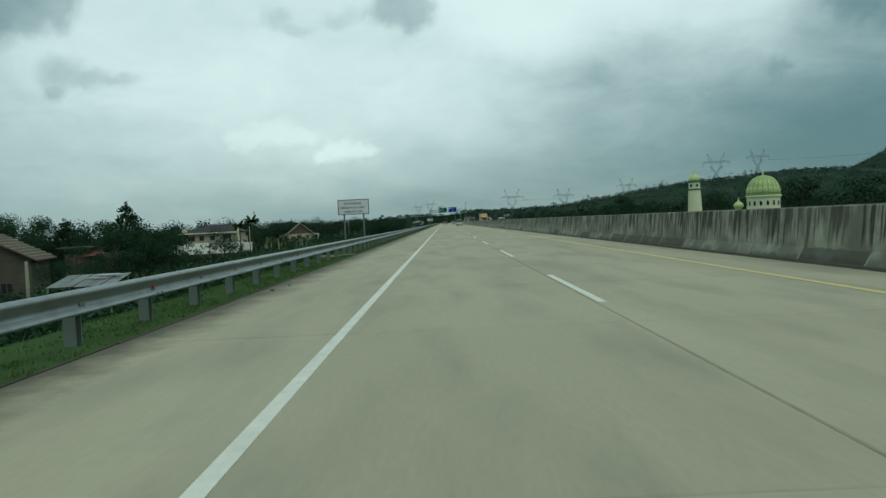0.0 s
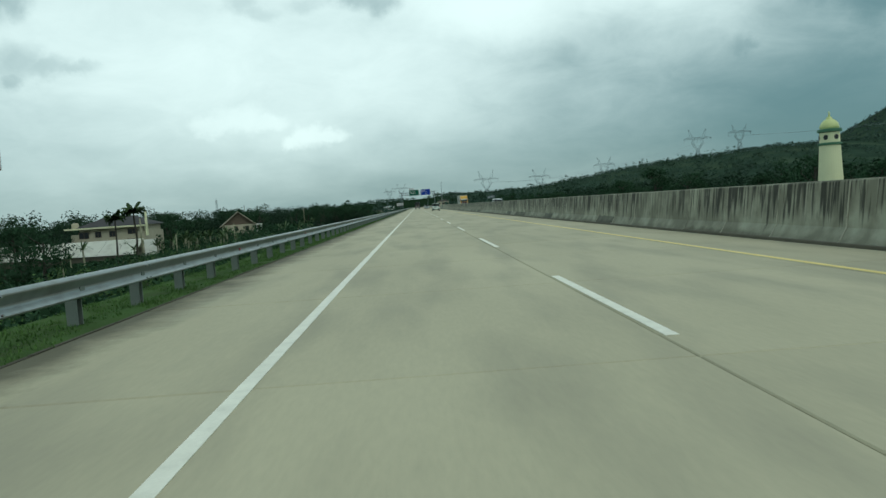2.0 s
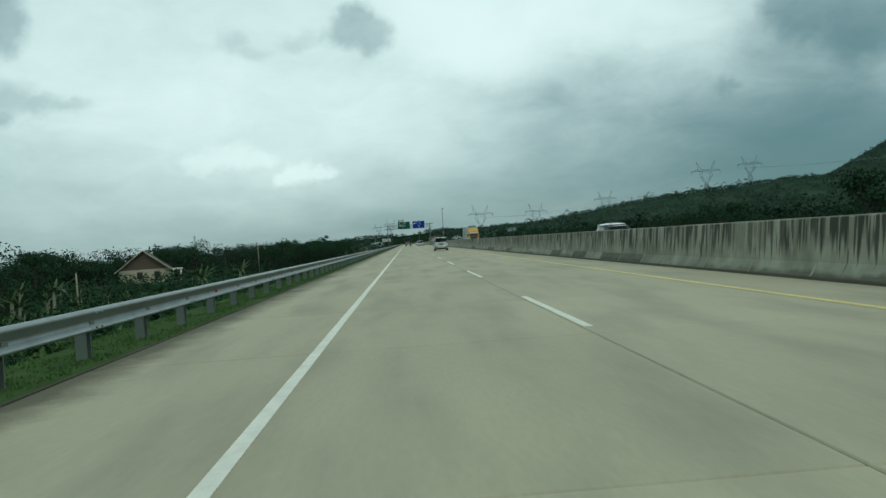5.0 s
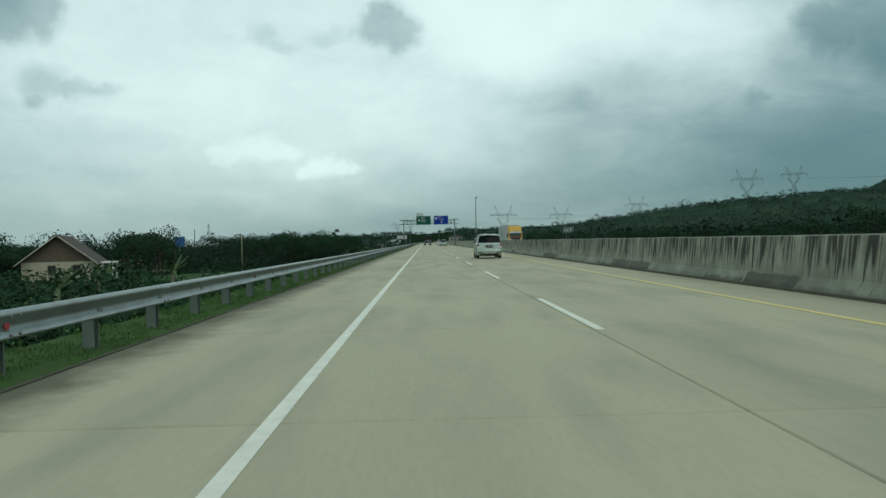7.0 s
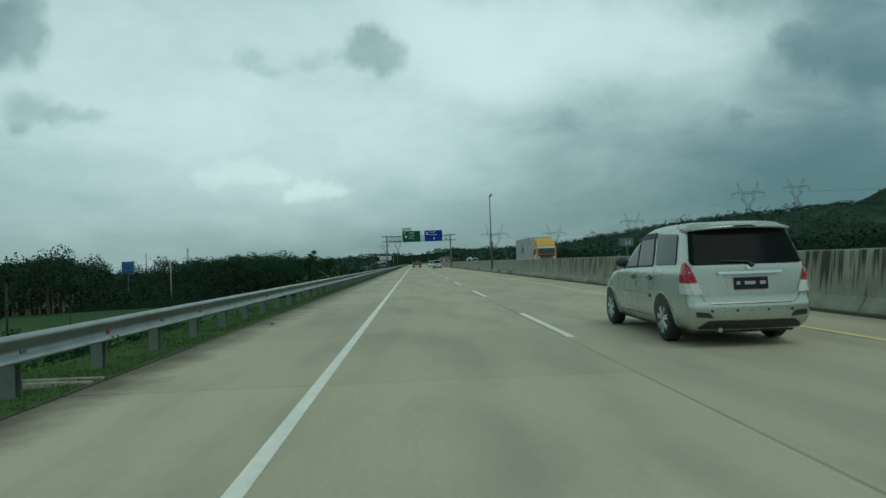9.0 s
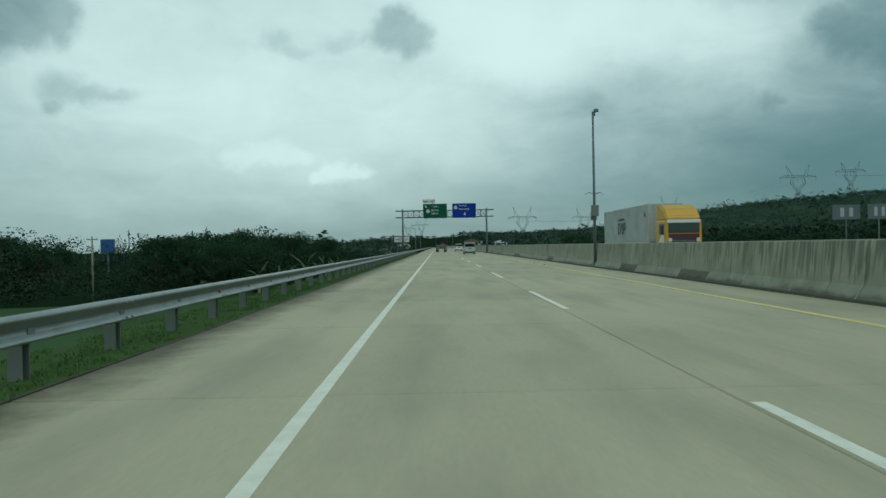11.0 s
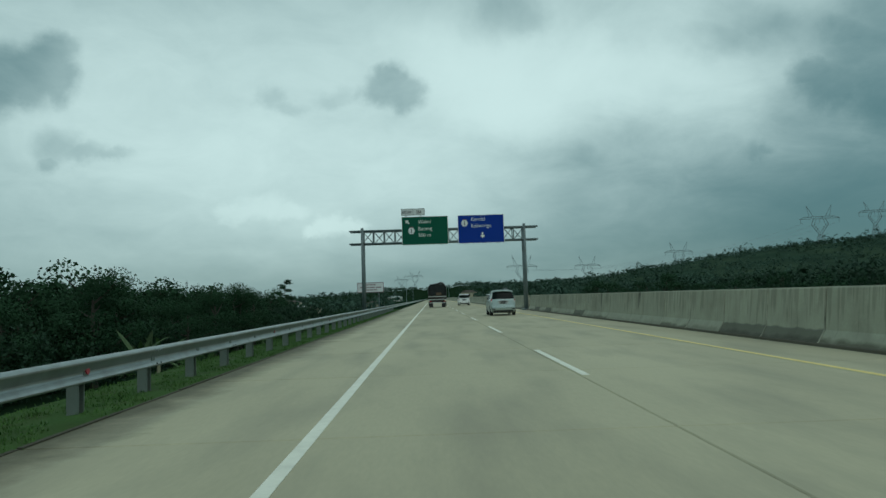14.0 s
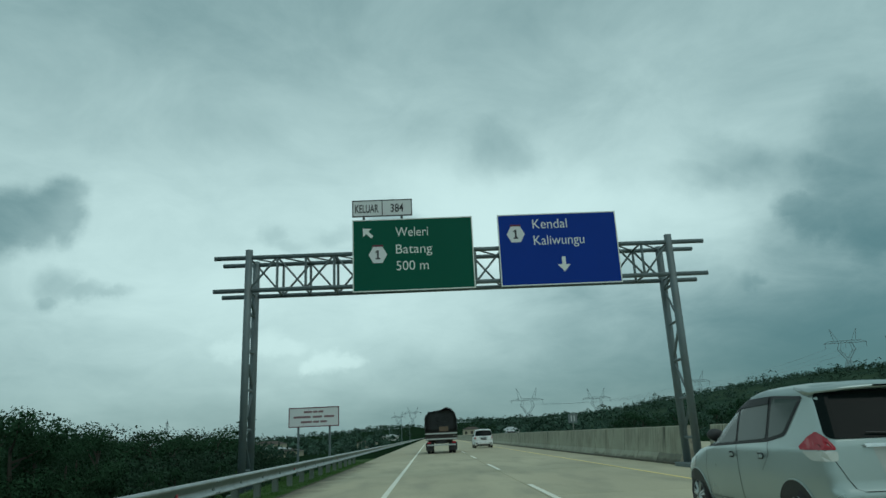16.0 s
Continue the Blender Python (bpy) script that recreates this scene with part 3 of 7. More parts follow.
def marking(name, x, w, y0, y1, mat, label):
    bm = box(x - w / 2, x + w / 2, y0, y1, 0.0, 0.005)
    return tagged(part(name, bm, mat), label, "road marking", kind="structure")


marking("edge_line", X_EDGE, 0.13, ROAD_START, ROAD_END, M_WHITE_LINE, "solid white edge line painted on the concrete")
marking("yellow_line", X_YELLOW, 0.12, ROAD_START, ROAD_END, M_YELLOW_LINE, "solid yellow line painted beside the median barrier")
dash = marking("lane_dash", 2.40, 0.125, 0, 5.06, M_WHITE_LINE, "worn white lane dash painted on the concrete")
dash["group"] = "white lane dashes"
dash.matrix_basis = pose(0, 9.874 - 12.968, 0)
for k in range(48):
    copy_thing(dash, pose(0, 9.874 + 12.968 * k, 0))

# verge with a shallow soil lip along the pavement
verge_bm = bmesh.new()
rng = random.Random(4)
cols = [(-3.93, -0.02), (-4.1, 0.005), (-4.6, -0.02), (-5.2, -0.045), (-5.75, -0.085)]
prev = None
for k in range(190):
    y = ROAD_START + k * 1.95
    cur = [verge_bm.verts.new((x + (rng.uniform(-0.05, 0.05) if i else rng.uniform(-0.02, 0.10)), y, z + (rng.uniform(-0.012, 0.012) if i else 0))) for i, (x, z) in enumerate(cols)]
    if prev:
        for a, b, c, d in zip(prev[:-1], prev[1:], cur[1:], cur[:-1]):
            verge_bm.faces.new((a, b, c, d))
    prev = cur
tagged(part("verge", verge_bm, M_VERGE, smooth=True), "soil verge with grass along the guard rail", "verge", kind="structure")
drain_bm = bmesh.new()
for k in range(180):
    add_box(drain_bm, -3.965 + rng.uniform(-0.01, 0.01), -3.915 + rng.uniform(-0.01, 0.02), ROAD_START + k * 2, ROAD_START + k * 2 + 1.97, -0.09, 0.010 + rng.uniform(-0.004, 0.006))
tagged(part("pavement_edge", drain_bm, M_SOIL), "dark soiled joint between pavement and grass verge", "pavement edge", kind="structure")


def grass(name, count, seed, x0, x1, y0, y1, size):
    r = random.Random(seed)
    verts, faces = [], []
    for _ in range(count):
        x, y = r.uniform(x0, x1), r.uniform(y0, y1)
        if noise.noise((x * 1.4, y * 0.8, 3.0)) < -0.22:
            continue
        z = ground_at(x, y) + (0.08 if x > -5.7 else 0.0) - 0.02
        for _ in range(6):
            a, lean, h = r.uniform(0, 6.28), r.uniform(0.1, 0.8), size * r.uniform(0.4, 1.2)
            w = (0.006 + 0.006 * r.random()) * (1 if size < 0.1 else 2)
            bx, by = x + r.gauss(0, 0.06), y + r.gauss(0, 0.06)
            ca, sa = math.cos(a), math.sin(a)
            i = len(verts)
            verts += [(bx - w * sa, by + w * ca, z), (bx + w * sa, by - w * ca, z), (bx + ca * lean * h, by + sa * lean * h, z + h)]
            faces.append((i, i + 1, i + 2))
    me = bpy.data.meshes.new(name)
    me.from_pydata(verts, [], faces)
    me.materials.append(M_GRASS)
    return tagged(new(name, me), "short green grass growing on the verge", "grass", kind="stuff")


grass("grass", 52000, 7, -6.4, -3.97, -8, 350, 0.044)
grass("slope_grass", 5500, 8, -13, -6.0, -8, 350, 0.30)
grass("field_grass", 5500, 9, -72, -14, 246, 286, 0.30)

# a field of young rice below the embankment
field_xs, field_ys = np.linspace(-76, -13, 22), np.linspace(244, 289, 16)
field_gx, field_gy = np.meshgrid(field_xs, field_ys)
field_gz = ground_z(field_gx, field_gy) + 0.16
field_me = bpy.data.meshes.new("rice_field")
field_me.from_pydata(np.stack([field_gx, field_gy, field_gz], -1).reshape(-1, 3).tolist(), [], [(j * 22 + i, j * 22 + i + 1, j * 22 + i + 23, j * 22 + i + 22) for j in range(15) for i in range(21)])
field_me.materials.append(M_FIELD)
tagged(new("rice_field", field_me), "bright green field of young rice below the embankment", "field", kind="structure")


def drain_channel(y):
    """A shallow concrete drain that crosses the verge below the rail."""
    d = thing("drain_channel", pose(0, y, 0), "narrow pale concrete drain crossing the grass verge", "drain", "drains across the verge")
    for dy in (-0.17, 0.13):
        part("drain_side", box(-5.7, -3.98, dy, dy + 0.05, -0.15, 0.035, 0.012), M_MORTAR, d)
    part("drain_bed", box(-5.7, -3.99, -0.11, 0.13, -0.15, -0.01), M_KERB, d)


drain_channel(29.95)
drain_channel(188.9)

# ---------------------------------------------------------------- guard rail
WBEAM = ((-0.015, 0.365), (0.010, 0.370), (0.026, 0.384), (0.028, 0.398), (0.010, 0.426), (-0.022, 0.462), (-0.029, 0.488), (-0.026, 0.510), (0.032, 0.585),
         (0.056, 0.620), (0.060, 0.640), (0.050, 0.660), (0.020, 0.676), (-0.015, 0.680))
X_RAIL = -4.37


def beam_mesh():
    t = 0.006
    prof = [(x, z) for x, z in WBEAM] + [(x - t, z + 0.001) for x, z in WBEAM[::-1]]
    bm = extrude(prof, 0, 4.06)
    for yb in (0.06, 0.22):
        for zb in (0.42, 0.62):
            add_tube(bm, (0.05, yb, zb), (0.075, yb, zb), 0.016, seg=6)
    bmesh.ops.recalc_face_normals(bm, faces=bm.faces[:])
    me = bpy.data.meshes.new("beam")
    bm.to_mesh(me)
    bm.free()
    me.materials.append(M_GALV)
    return me


def post_mesh():
    prof = ((-0.075, -0.08), (0.075, -0.08), (0.075, 0.07), (0.055, 0.07), (0.055, -0.06), (-0.055, -0.06), (-0.055, 0.07), (-0.075, 0.07))
    bm = bmesh.new()
    lo = [bm.verts.new((y, x, -0.5)) for x, y in prof]
    hi = [bm.verts.new((y, x, 0.64)) for x, y in prof]
    for k in range(8):
        bm.faces.new((lo[k], lo[(k + 1) % 8], hi[(k + 1) % 8], hi[k]))
    bm.faces.new(hi)
    add_box(bm, 0.07, 0.135, -0.06, 0.06, 0.42, 0.62)
    bmesh.ops.recalc_face_normals(bm, faces=bm.faces[:])
    me = bpy.data.meshes.new("post")
    bm.to_mesh(me)
    bm.free()
    me.materials.append(M_POST)
    return me


rail = thing("guard_rail", pose(X_RAIL, 0, 0), "galvanised steel W-beam guard rail along the verge", "guard rail")
beam_me, post_me = beam_mesh(), post_mesh()
for k in range(90):
    place("beam", beam_me, rail, at=pose(0.0025 * (k % 2), -10 + 4 * k, 0))
for k in range(180):
    place("post", post_me, rail, at=pose(-0.15, -9.9 + 2 * k, 0))
refl_me = part("reflector", plate([(0.045 * math.cos(a * math.pi / 4), 0.52 + 0.05 * math.sin(a * math.pi / 4)) for a in range(8)], 0.014, "x", -0.012), M_RED, rail, "red reflector")
refl_me.matrix_basis = pose(0, 0.1, 0)
for k in range(1, 36):
    place("reflector", refl_me.data, rail, "red reflector", pose(0, 10 * k + 0.1, 0))
far_rail = part("far_beam", extrude([(x, z) for x, z in WBEAM] + [(x - 0.006, z + 0.001) for x, z in WBEAM[::-1]], 350.06, 1500), M_GALV, rail)

# ---------------------------------------------------------------- median barrier
BPROF = ((0.0, 0.0), (0.0, 0.075), (0.03, 0.095), (0.175, 0.345), (0.275, 1.235), (0.30, 1.275), (0.54, 1.275), (0.565, 1.235), (0.665, 0.345), (0.81, 0.095), (0.84, 0.0))


def panel_mesh(length, seed):
    """A cast barrier panel with chamfered ends and a slightly uneven face."""
    r = random.Random(seed)
    bm = bmesh.new()
    rings = []
    for y, inset in ((0.0, 0.035), (0.03, 0.0), (length * 0.5, r.uniform(-0.006, 0.006)), (length - 0.03, 0.0), (length, 0.035)):
        rings.append([bm.verts.new((x + (inset if x < 0.42 else -inset), y, z - (inset if z > 1.2 else 0))) for x, z in BPROF])
    for a, b in zip(rings[:-1], rings[1:]):
        for k in range(len(BPROF) - 1):
            bm.faces.new((a[k], a[k + 1], b[k + 1], b[k]))
    bm.faces.new(rings[0])
    bm.faces.new(rings[-1][::-1])
    bmesh.ops.recalc_face_normals(bm, faces=bm.faces[:])
    me = bpy.data.meshes.new("panel")
    bm.to_mesh(me)
    bm.free()
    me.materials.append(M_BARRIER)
    return me


X_BAR = 8.27
GANTRY_Y, MAST_Y = 329.75, 253.15
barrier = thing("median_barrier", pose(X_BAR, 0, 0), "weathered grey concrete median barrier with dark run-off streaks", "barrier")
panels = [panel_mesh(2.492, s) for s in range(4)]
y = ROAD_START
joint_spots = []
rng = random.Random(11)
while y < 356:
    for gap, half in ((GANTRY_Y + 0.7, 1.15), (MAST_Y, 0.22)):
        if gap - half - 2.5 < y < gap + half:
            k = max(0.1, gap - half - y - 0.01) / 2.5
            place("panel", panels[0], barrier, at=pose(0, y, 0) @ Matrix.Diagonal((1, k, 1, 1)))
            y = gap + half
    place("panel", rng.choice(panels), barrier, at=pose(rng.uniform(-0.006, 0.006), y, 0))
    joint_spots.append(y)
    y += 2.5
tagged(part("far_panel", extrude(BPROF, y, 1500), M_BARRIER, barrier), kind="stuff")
JPROF = [(x - 0.006 if x < 0.42 else x - 0.01, z - (0.004 if z > 1.2 else 0)) for x, z in BPROF]
joint_me = part("mortar_joint", extrude(JPROF, -0.028, 0.016), M_MORTAR, barrier, "pale mortar joint", at=pose(0, joint_spots[0], 0)).data
for y in joint_spots[1:]:
    place("mortar_joint", joint_me, barrier, "pale mortar joint", pose(0, y, 0))
tagged(part("kerb", extrude(((8.20, -0.02), (8.20, 0.055), (8.215, 0.065), (8.275, 0.065), (8.275, -0.02)), ROAD_START, 1500), M_KERB), "dark stained concrete kerb at the foot of the barrier", "kerb", kind="structure")

# ---------------------------------------------------------------- sign gantry


def sign_board(parent, name, x0, x1, z0, z1, y, face, rim=M_LETTER, label=""):
    """A sign panel with its border and the ribs behind it, facing -y."""
    board = part(name, box(x0, x1, y, y + 0.05, z0, z1, 0.012), face, parent, label)
    e = 0.035
    bm = bmesh.new()
    for a, b, c, d in ((x0, x1, z1 - e, z1), (x0, x1, z0, z0 + e), (x0, x0 + e, z0 + e, z1 - e), (x1 - e, x1, z0 + e, z1 - e)):
        add_box(bm, a, b, y - 0.006, y + 0.01, c, d)
    part("border", bm, rim, board)
    bm = bmesh.new()
    for k in range(3):
        z = z0 + (z1 - z0) * (k + 0.5) / 3
        add_box(bm, x0 + 0.1, x1 - 0.1, y + 0.05, y + 0.11, z - 0.04, z + 0.04)
    part("stiffener", bm, M_SIGN_GREY, board)
    return board


def arrow(parent, cx, cz, size, turn, y):
    pts = [(-0.12, -0.5), (0.12, -0.5), (0.12, 0.02), (0.42, 0.02), (0.0, 0.5), (-0.42, 0.02), (-0.12, 0.02)]
    c, s = math.cos(radians(turn)), math.sin(radians(turn))
    part("arrow", plate([(cx + size * (p * c - q * s), cz + size * (p * s + q * c)) for p, q in pts], -0.008, "y", y), M_LETTER, parent)


def shield(parent, cx, cz, r, y):
    pts = [(cx + r * math.cos(a), cz + 1.06 * r * math.sin(a)) for a in (radians(d) for d in (0, 60, 120, 180, 240, 300))]
    sh = part("route_shield", plate(pts, -0.008, "y", y), M_SIGN_WHITE, parent)
    part("crown", plate([(cx - 0.62 * r, cz + 0.90 * r), (cx + 0.62 * r, cz + 0.90 * r), (cx + 0.55 * r, cz + 1.10 * r), (cx - 0.55 * r, cz + 1.10 * r)], -0.012, "y", y), M_SIGN_RED, sh)
    one = ((-0.10, -0.36), (-0.26, -0.36), (-0.26, -0.52), (0.26, -0.52), (0.26, -0.36), (0.10, -0.36), (0.10, 0.52), (-0.04, 0.52), (-0.26, 0.36), (-0.26, 0.20), (-0.10, 0.28))
    part("route_number", plate([(cx + r * p, cz + r * q) for p, q in one], -0.012, "y", y), M_BLACK, sh)


def gantry():
    g = thing("sign_gantry", pose(0, GANTRY_Y, 0), "grey steel lattice sign gantry spanning the carriageway", "gantry")
    xl, xr, depth = -5.98, 8.32, 1.0
    zt, zb, top = 7.36, 6.23, 7.62
    for x, foot, side in ((xl, ground_at(xl, GANTRY_Y) - 0.1, -1), (xr, 0.0, 1)):
        bm = bmesh.new()
        for y in (0.2, 0.2 + depth):
            add_tube(bm, (x, y, foot), (x, y, top if y < 0.5 else top - 0.15), 0.125, seg=12)
        part("post", bm, M_GANTRY, g, smooth=True)
        z, k = foot + 0.9, 0
        while z < zb - 0.3:
            part("post_rung", tube((x, 0.2, z), (x, 0.2 + depth, z), 0.05, seg=6), M_GANTRY, g)
            z2 = min(z + 1.25, zb)
            part("post_brace", tube((x, 0.2 if k % 2 else 0.2 + depth, z), (x, 0.2 + depth if k % 2 else 0.2, z2), 0.045, seg=6), M_GANTRY, g)
            z, k = z + 1.25, k + 1
        part("base_plate", box(x - 0.35, x + 0.35, -0.15, 0.35 + depth + 0.1, foot, foot + 0.12 if side > 0 else foot + 0.25, 0.02), M_GANTRY, g)
    for z in (zt, zb):
        for y in (0.2, 0.2 + depth):
            part("chord", tube((xl - 1.15, y, z), (xr + 1.2, y, z), 0.075, seg=10), M_GANTRY, g, smooth=True)
    bays = 15
    for k in range(bays + 1):
        x = xl + (xr - xl) * k / bays
        bm = bmesh.new()
        for y in (0.2, 0.2 + depth):
            add_tube(bm, (x, y, zb), (x, y, zt), 0.045, seg=6)
        for z in (zb, zt):
            add_tube(bm, (x, 0.2, z), (x, 0.2 + depth, z), 0.035, seg=6)
        if k < bays:
            x2 = xl + (xr - xl) * (k + 1) / bays
            for y in (0.2, 0.2 + depth):
                a, b = ((x, zb), (x2, zt)) if (k % 2 == 0) == (y < 0.5) else ((x, zt), (x2, zb))
                add_tube(bm, (a[0], y, a[1]), (b[0], y, b[1]), 0.038, seg=6)
            add_tube(bm, (x, 0.2, zt), (x2, 0.2 + depth, zt), 0.03, seg=5)
        part("lattice_bay", bm, M_GANTRY, g)
    ys = -0.004
    green = sign_board(g, "green_sign", -2.48, 1.60, 5.98, 8.49, 0.0, M_SIGN_GREEN, label="green exit direction sign with white lettering")
    arrow(green, -1.97, 8.02, 0.46, 45, ys)
    shield(green, -1.63, 7.24, 0.31, ys)
    for text, z, w in (("Weleri", 7.86, 1.10), ("Batang", 7.26, 1.22), ("500 m", 6.68, 1.08)):
        lettering("lettering", text, -1.02, ys, z, 0.34, w, M_LETTER, green, weight=-0.005)
    blue = sign_board(g, "blue_sign", 2.46, 6.53, 5.98, 8.49, 0.0, M_SIGN_BLUE, label="blue straight-on direction sign with white lettering")
    shield(blue, 3.06, 7.78, 0.31, ys)
    for text, z, w in (("Kendal", 7.96, 1.18), ("Kaliwungu", 7.38, 1.72)):
        lettering("lettering", text, 3.66, ys, z, 0.35, w, M_LETTER, blue, weight=-0.005)
    arrow(blue, 4.62, 6.68, 0.52, 180, ys)
    ex = sign_board(g, "exit_panel", -2.48, -0.43, 8.60, 9.20, 0.0, M_SIGN_WHITE, M_BLACK, "white exit number panel above the green sign")
    lettering("lettering", "KELUAR", -2.38, ys, 8.75, 0.30, 0.80, M_BLACK, ex, weight=0.014)
    lettering("lettering", "384", -1.17, ys, 8.75, 0.30, 0.44, M_BLACK, ex, weight=0.014)
    part("divider", box(-1.47, -1.44, -0.008, 0.01, 8.62, 9.18), M_BLACK, ex)
    for x, lo, hi in ((-2.1, 8.3, 9.0), (-0.8, 8.3, 9.0), (-1.9, 5.95, 8.25), (1.0, 5.95, 8.5), (3.1, 5.95, 8.5), (5.9, 5.95, 8.5)):
        part("sign_bracket", box(x - 0.04, x + 0.04, 0.112, 0.19, lo, hi), M_GANTRY, g)


gantry()
part("barrier_end", box(8.30, 9.05, GANTRY_Y - 0.35, GANTRY_Y + 1.75, -0.02, 0.16, 0.03), M_BARRIER, barrier)
part("barrier_end", box(8.50, 8.86, MAST_Y - 0.24, MAST_Y + 0.24, -0.02, 1.2, 0.03), M_BARRIER, barrier)


def roadside_sign(y, x0, x1, z0, z1, lines, readable):
    """A white board with a maroon border on two steel legs."""
    s = thing("roadside_sign", pose((x0 + x1) / 2, y, 0), "white road sign with a maroon border on two legs" if readable else "white road sign with faded red lettering on two legs", "road sign", "white roadside signs")
    w = (x1 - x0) / 2
    for sx in (-0.62 * w, 0.62 * w):
        foot = ground_at((x0 + x1) / 2 + sx, y) - 0.25
        part("leg", box(sx - 0.06, sx + 0.06, 0.05, 0.17, foot, z1 - 0.12, 0.01), M_GANTRY, s)
    b = part("board", box(-w, w, 0, 0.05, z0, z1, 0.01), M_SIGN_WHITE, s)
    e = 0.055
    bm = bmesh.new()
    for a, c, d, f in ((-w, w, z1 - e, z1), (-w, w, z0, z0 + e), (-w, -w + e, z0 + e, z1 - e), (w - e, w, z0 + e, z1 - e)):
        add_box(bm, a, c, -0.008, 0.01, d, f)
    part("border", bm, M_SIGN_RED, b)
    for text, x, z, h, lw in lines:
        if readable:
            lettering("lettering", text, x, -0.004, z, h, lw, M_BLACK, b)
        else:
            for u0, u1 in ((0.0, 0.42), (0.47, 0.70), (0.75, 1.0)):
                part("lettering", box(x + lw * u0, x + lw * u1, -0.006, 0.01, z, z + h), M_LETTER_RED, b, "unreadable faded red word")


roadside_sign(53.0, -8.32, -5.84, 2.22, 3.42, (("DILARANG", -0.72, 3.02, 0.20, 1.32), ("MENDAHULUI DARI", -0.98, 2.70, 0.16, 1.86), ("SEBELAH KIRI", -0.72, 2.38, 0.16, 1.42)), True)
roadside_sign(350.6, -8.80, -5.70, 2.18, 3.36, (("", -0.62, 3.02, 0.12, 1.2), ("", -1.25, 2.72, 0.12, 2.5), ("", -0.80, 2.42, 0.12, 1.6)), False)


def camera_mast():
    """A slim pole in the median with a box, climbing bars and a small head."""
    m = thing("camera_mast", pose(8.42, MAST_Y, 0), "slim grey steel pole with equipment box in the median", "pole")
    part("pole", tube((0, 0, 0.0), (0, 0, 8.43), 0.085, 0.055, 12), M_GANTRY, m, smooth=True)
    part("base_flange", tube((0, 0, 0.0), (0, 0, 0.3), 0.15, 0.13, 12), M_GANTRY, m)
    part("equipment_box", box(-0.20, 0.16, -0.34, -0.08, 2.75, 3.35, 0.02), M_POST, m)
    part("small_box", box(-0.16, 0.14, 0.07, 0.24, 2.55, 3.0, 0.02), M_GANTRY, m)
    bm = bmesh.new()
    for s in (-1, 1):
        add_tube(bm, (0, 0, 3.98), (0.35 * s, 0, 4.05), 0.018, seg=5)
        add_tube(bm, (0.35 * s, 0, 4.05), (0.50 * s, -0.05, 3.92), 0.012, seg=5)
        add_tube(bm, (0, 0, 4.0), (0.1 * s, -0.42, 3.95), 0.014, seg=5)
    part("cross_bar", bm, M_GANTRY, m)
    part("bracket", box(-0.03, 0.13, -0.06, 0.06, 8.20, 8.40, 0.01), M_GANTRY, m)
    part("head", box(0.06, 0.30, -0.09, 0.09, 8.40, 8.58, 0.03), M_GANTRY, m)


camera_mast()


def small_board(x, y, z, w, h):
    s = thing("median_sign", pose(x, y, 0), "small grey sign with pale marks on a short post", "road sign", "small grey signs")
    part("post", tube((0, 0.04, ground_at(x, y) if x > 12 else 1.2), (0, 0.04, z + h / 2), 0.035), M_POST, s)
    b = part("board", box(-w / 2, w / 2, 0, 0.03, z - h / 2, z + h / 2, 0.005), M_GANTRY, s)
    for dx in (-0.22, 0.1):
        part("mark", box(dx * w, (dx + 0.14) * w, -0.005, 0.008, z - 0.3 * h, z + 0.3 * h), M_SIGN_GREY, b, "unreadable pale mark")


small_board(8.68, 350.2, 1.98, 0.55, 0.55)
small_board(24.8, 257.4, 2.9, 1.7, 0.9)
small_board(23.2, 252.0, 2.7, 1.2, 0.8)

# ---------------------------------------------------------------- mosque


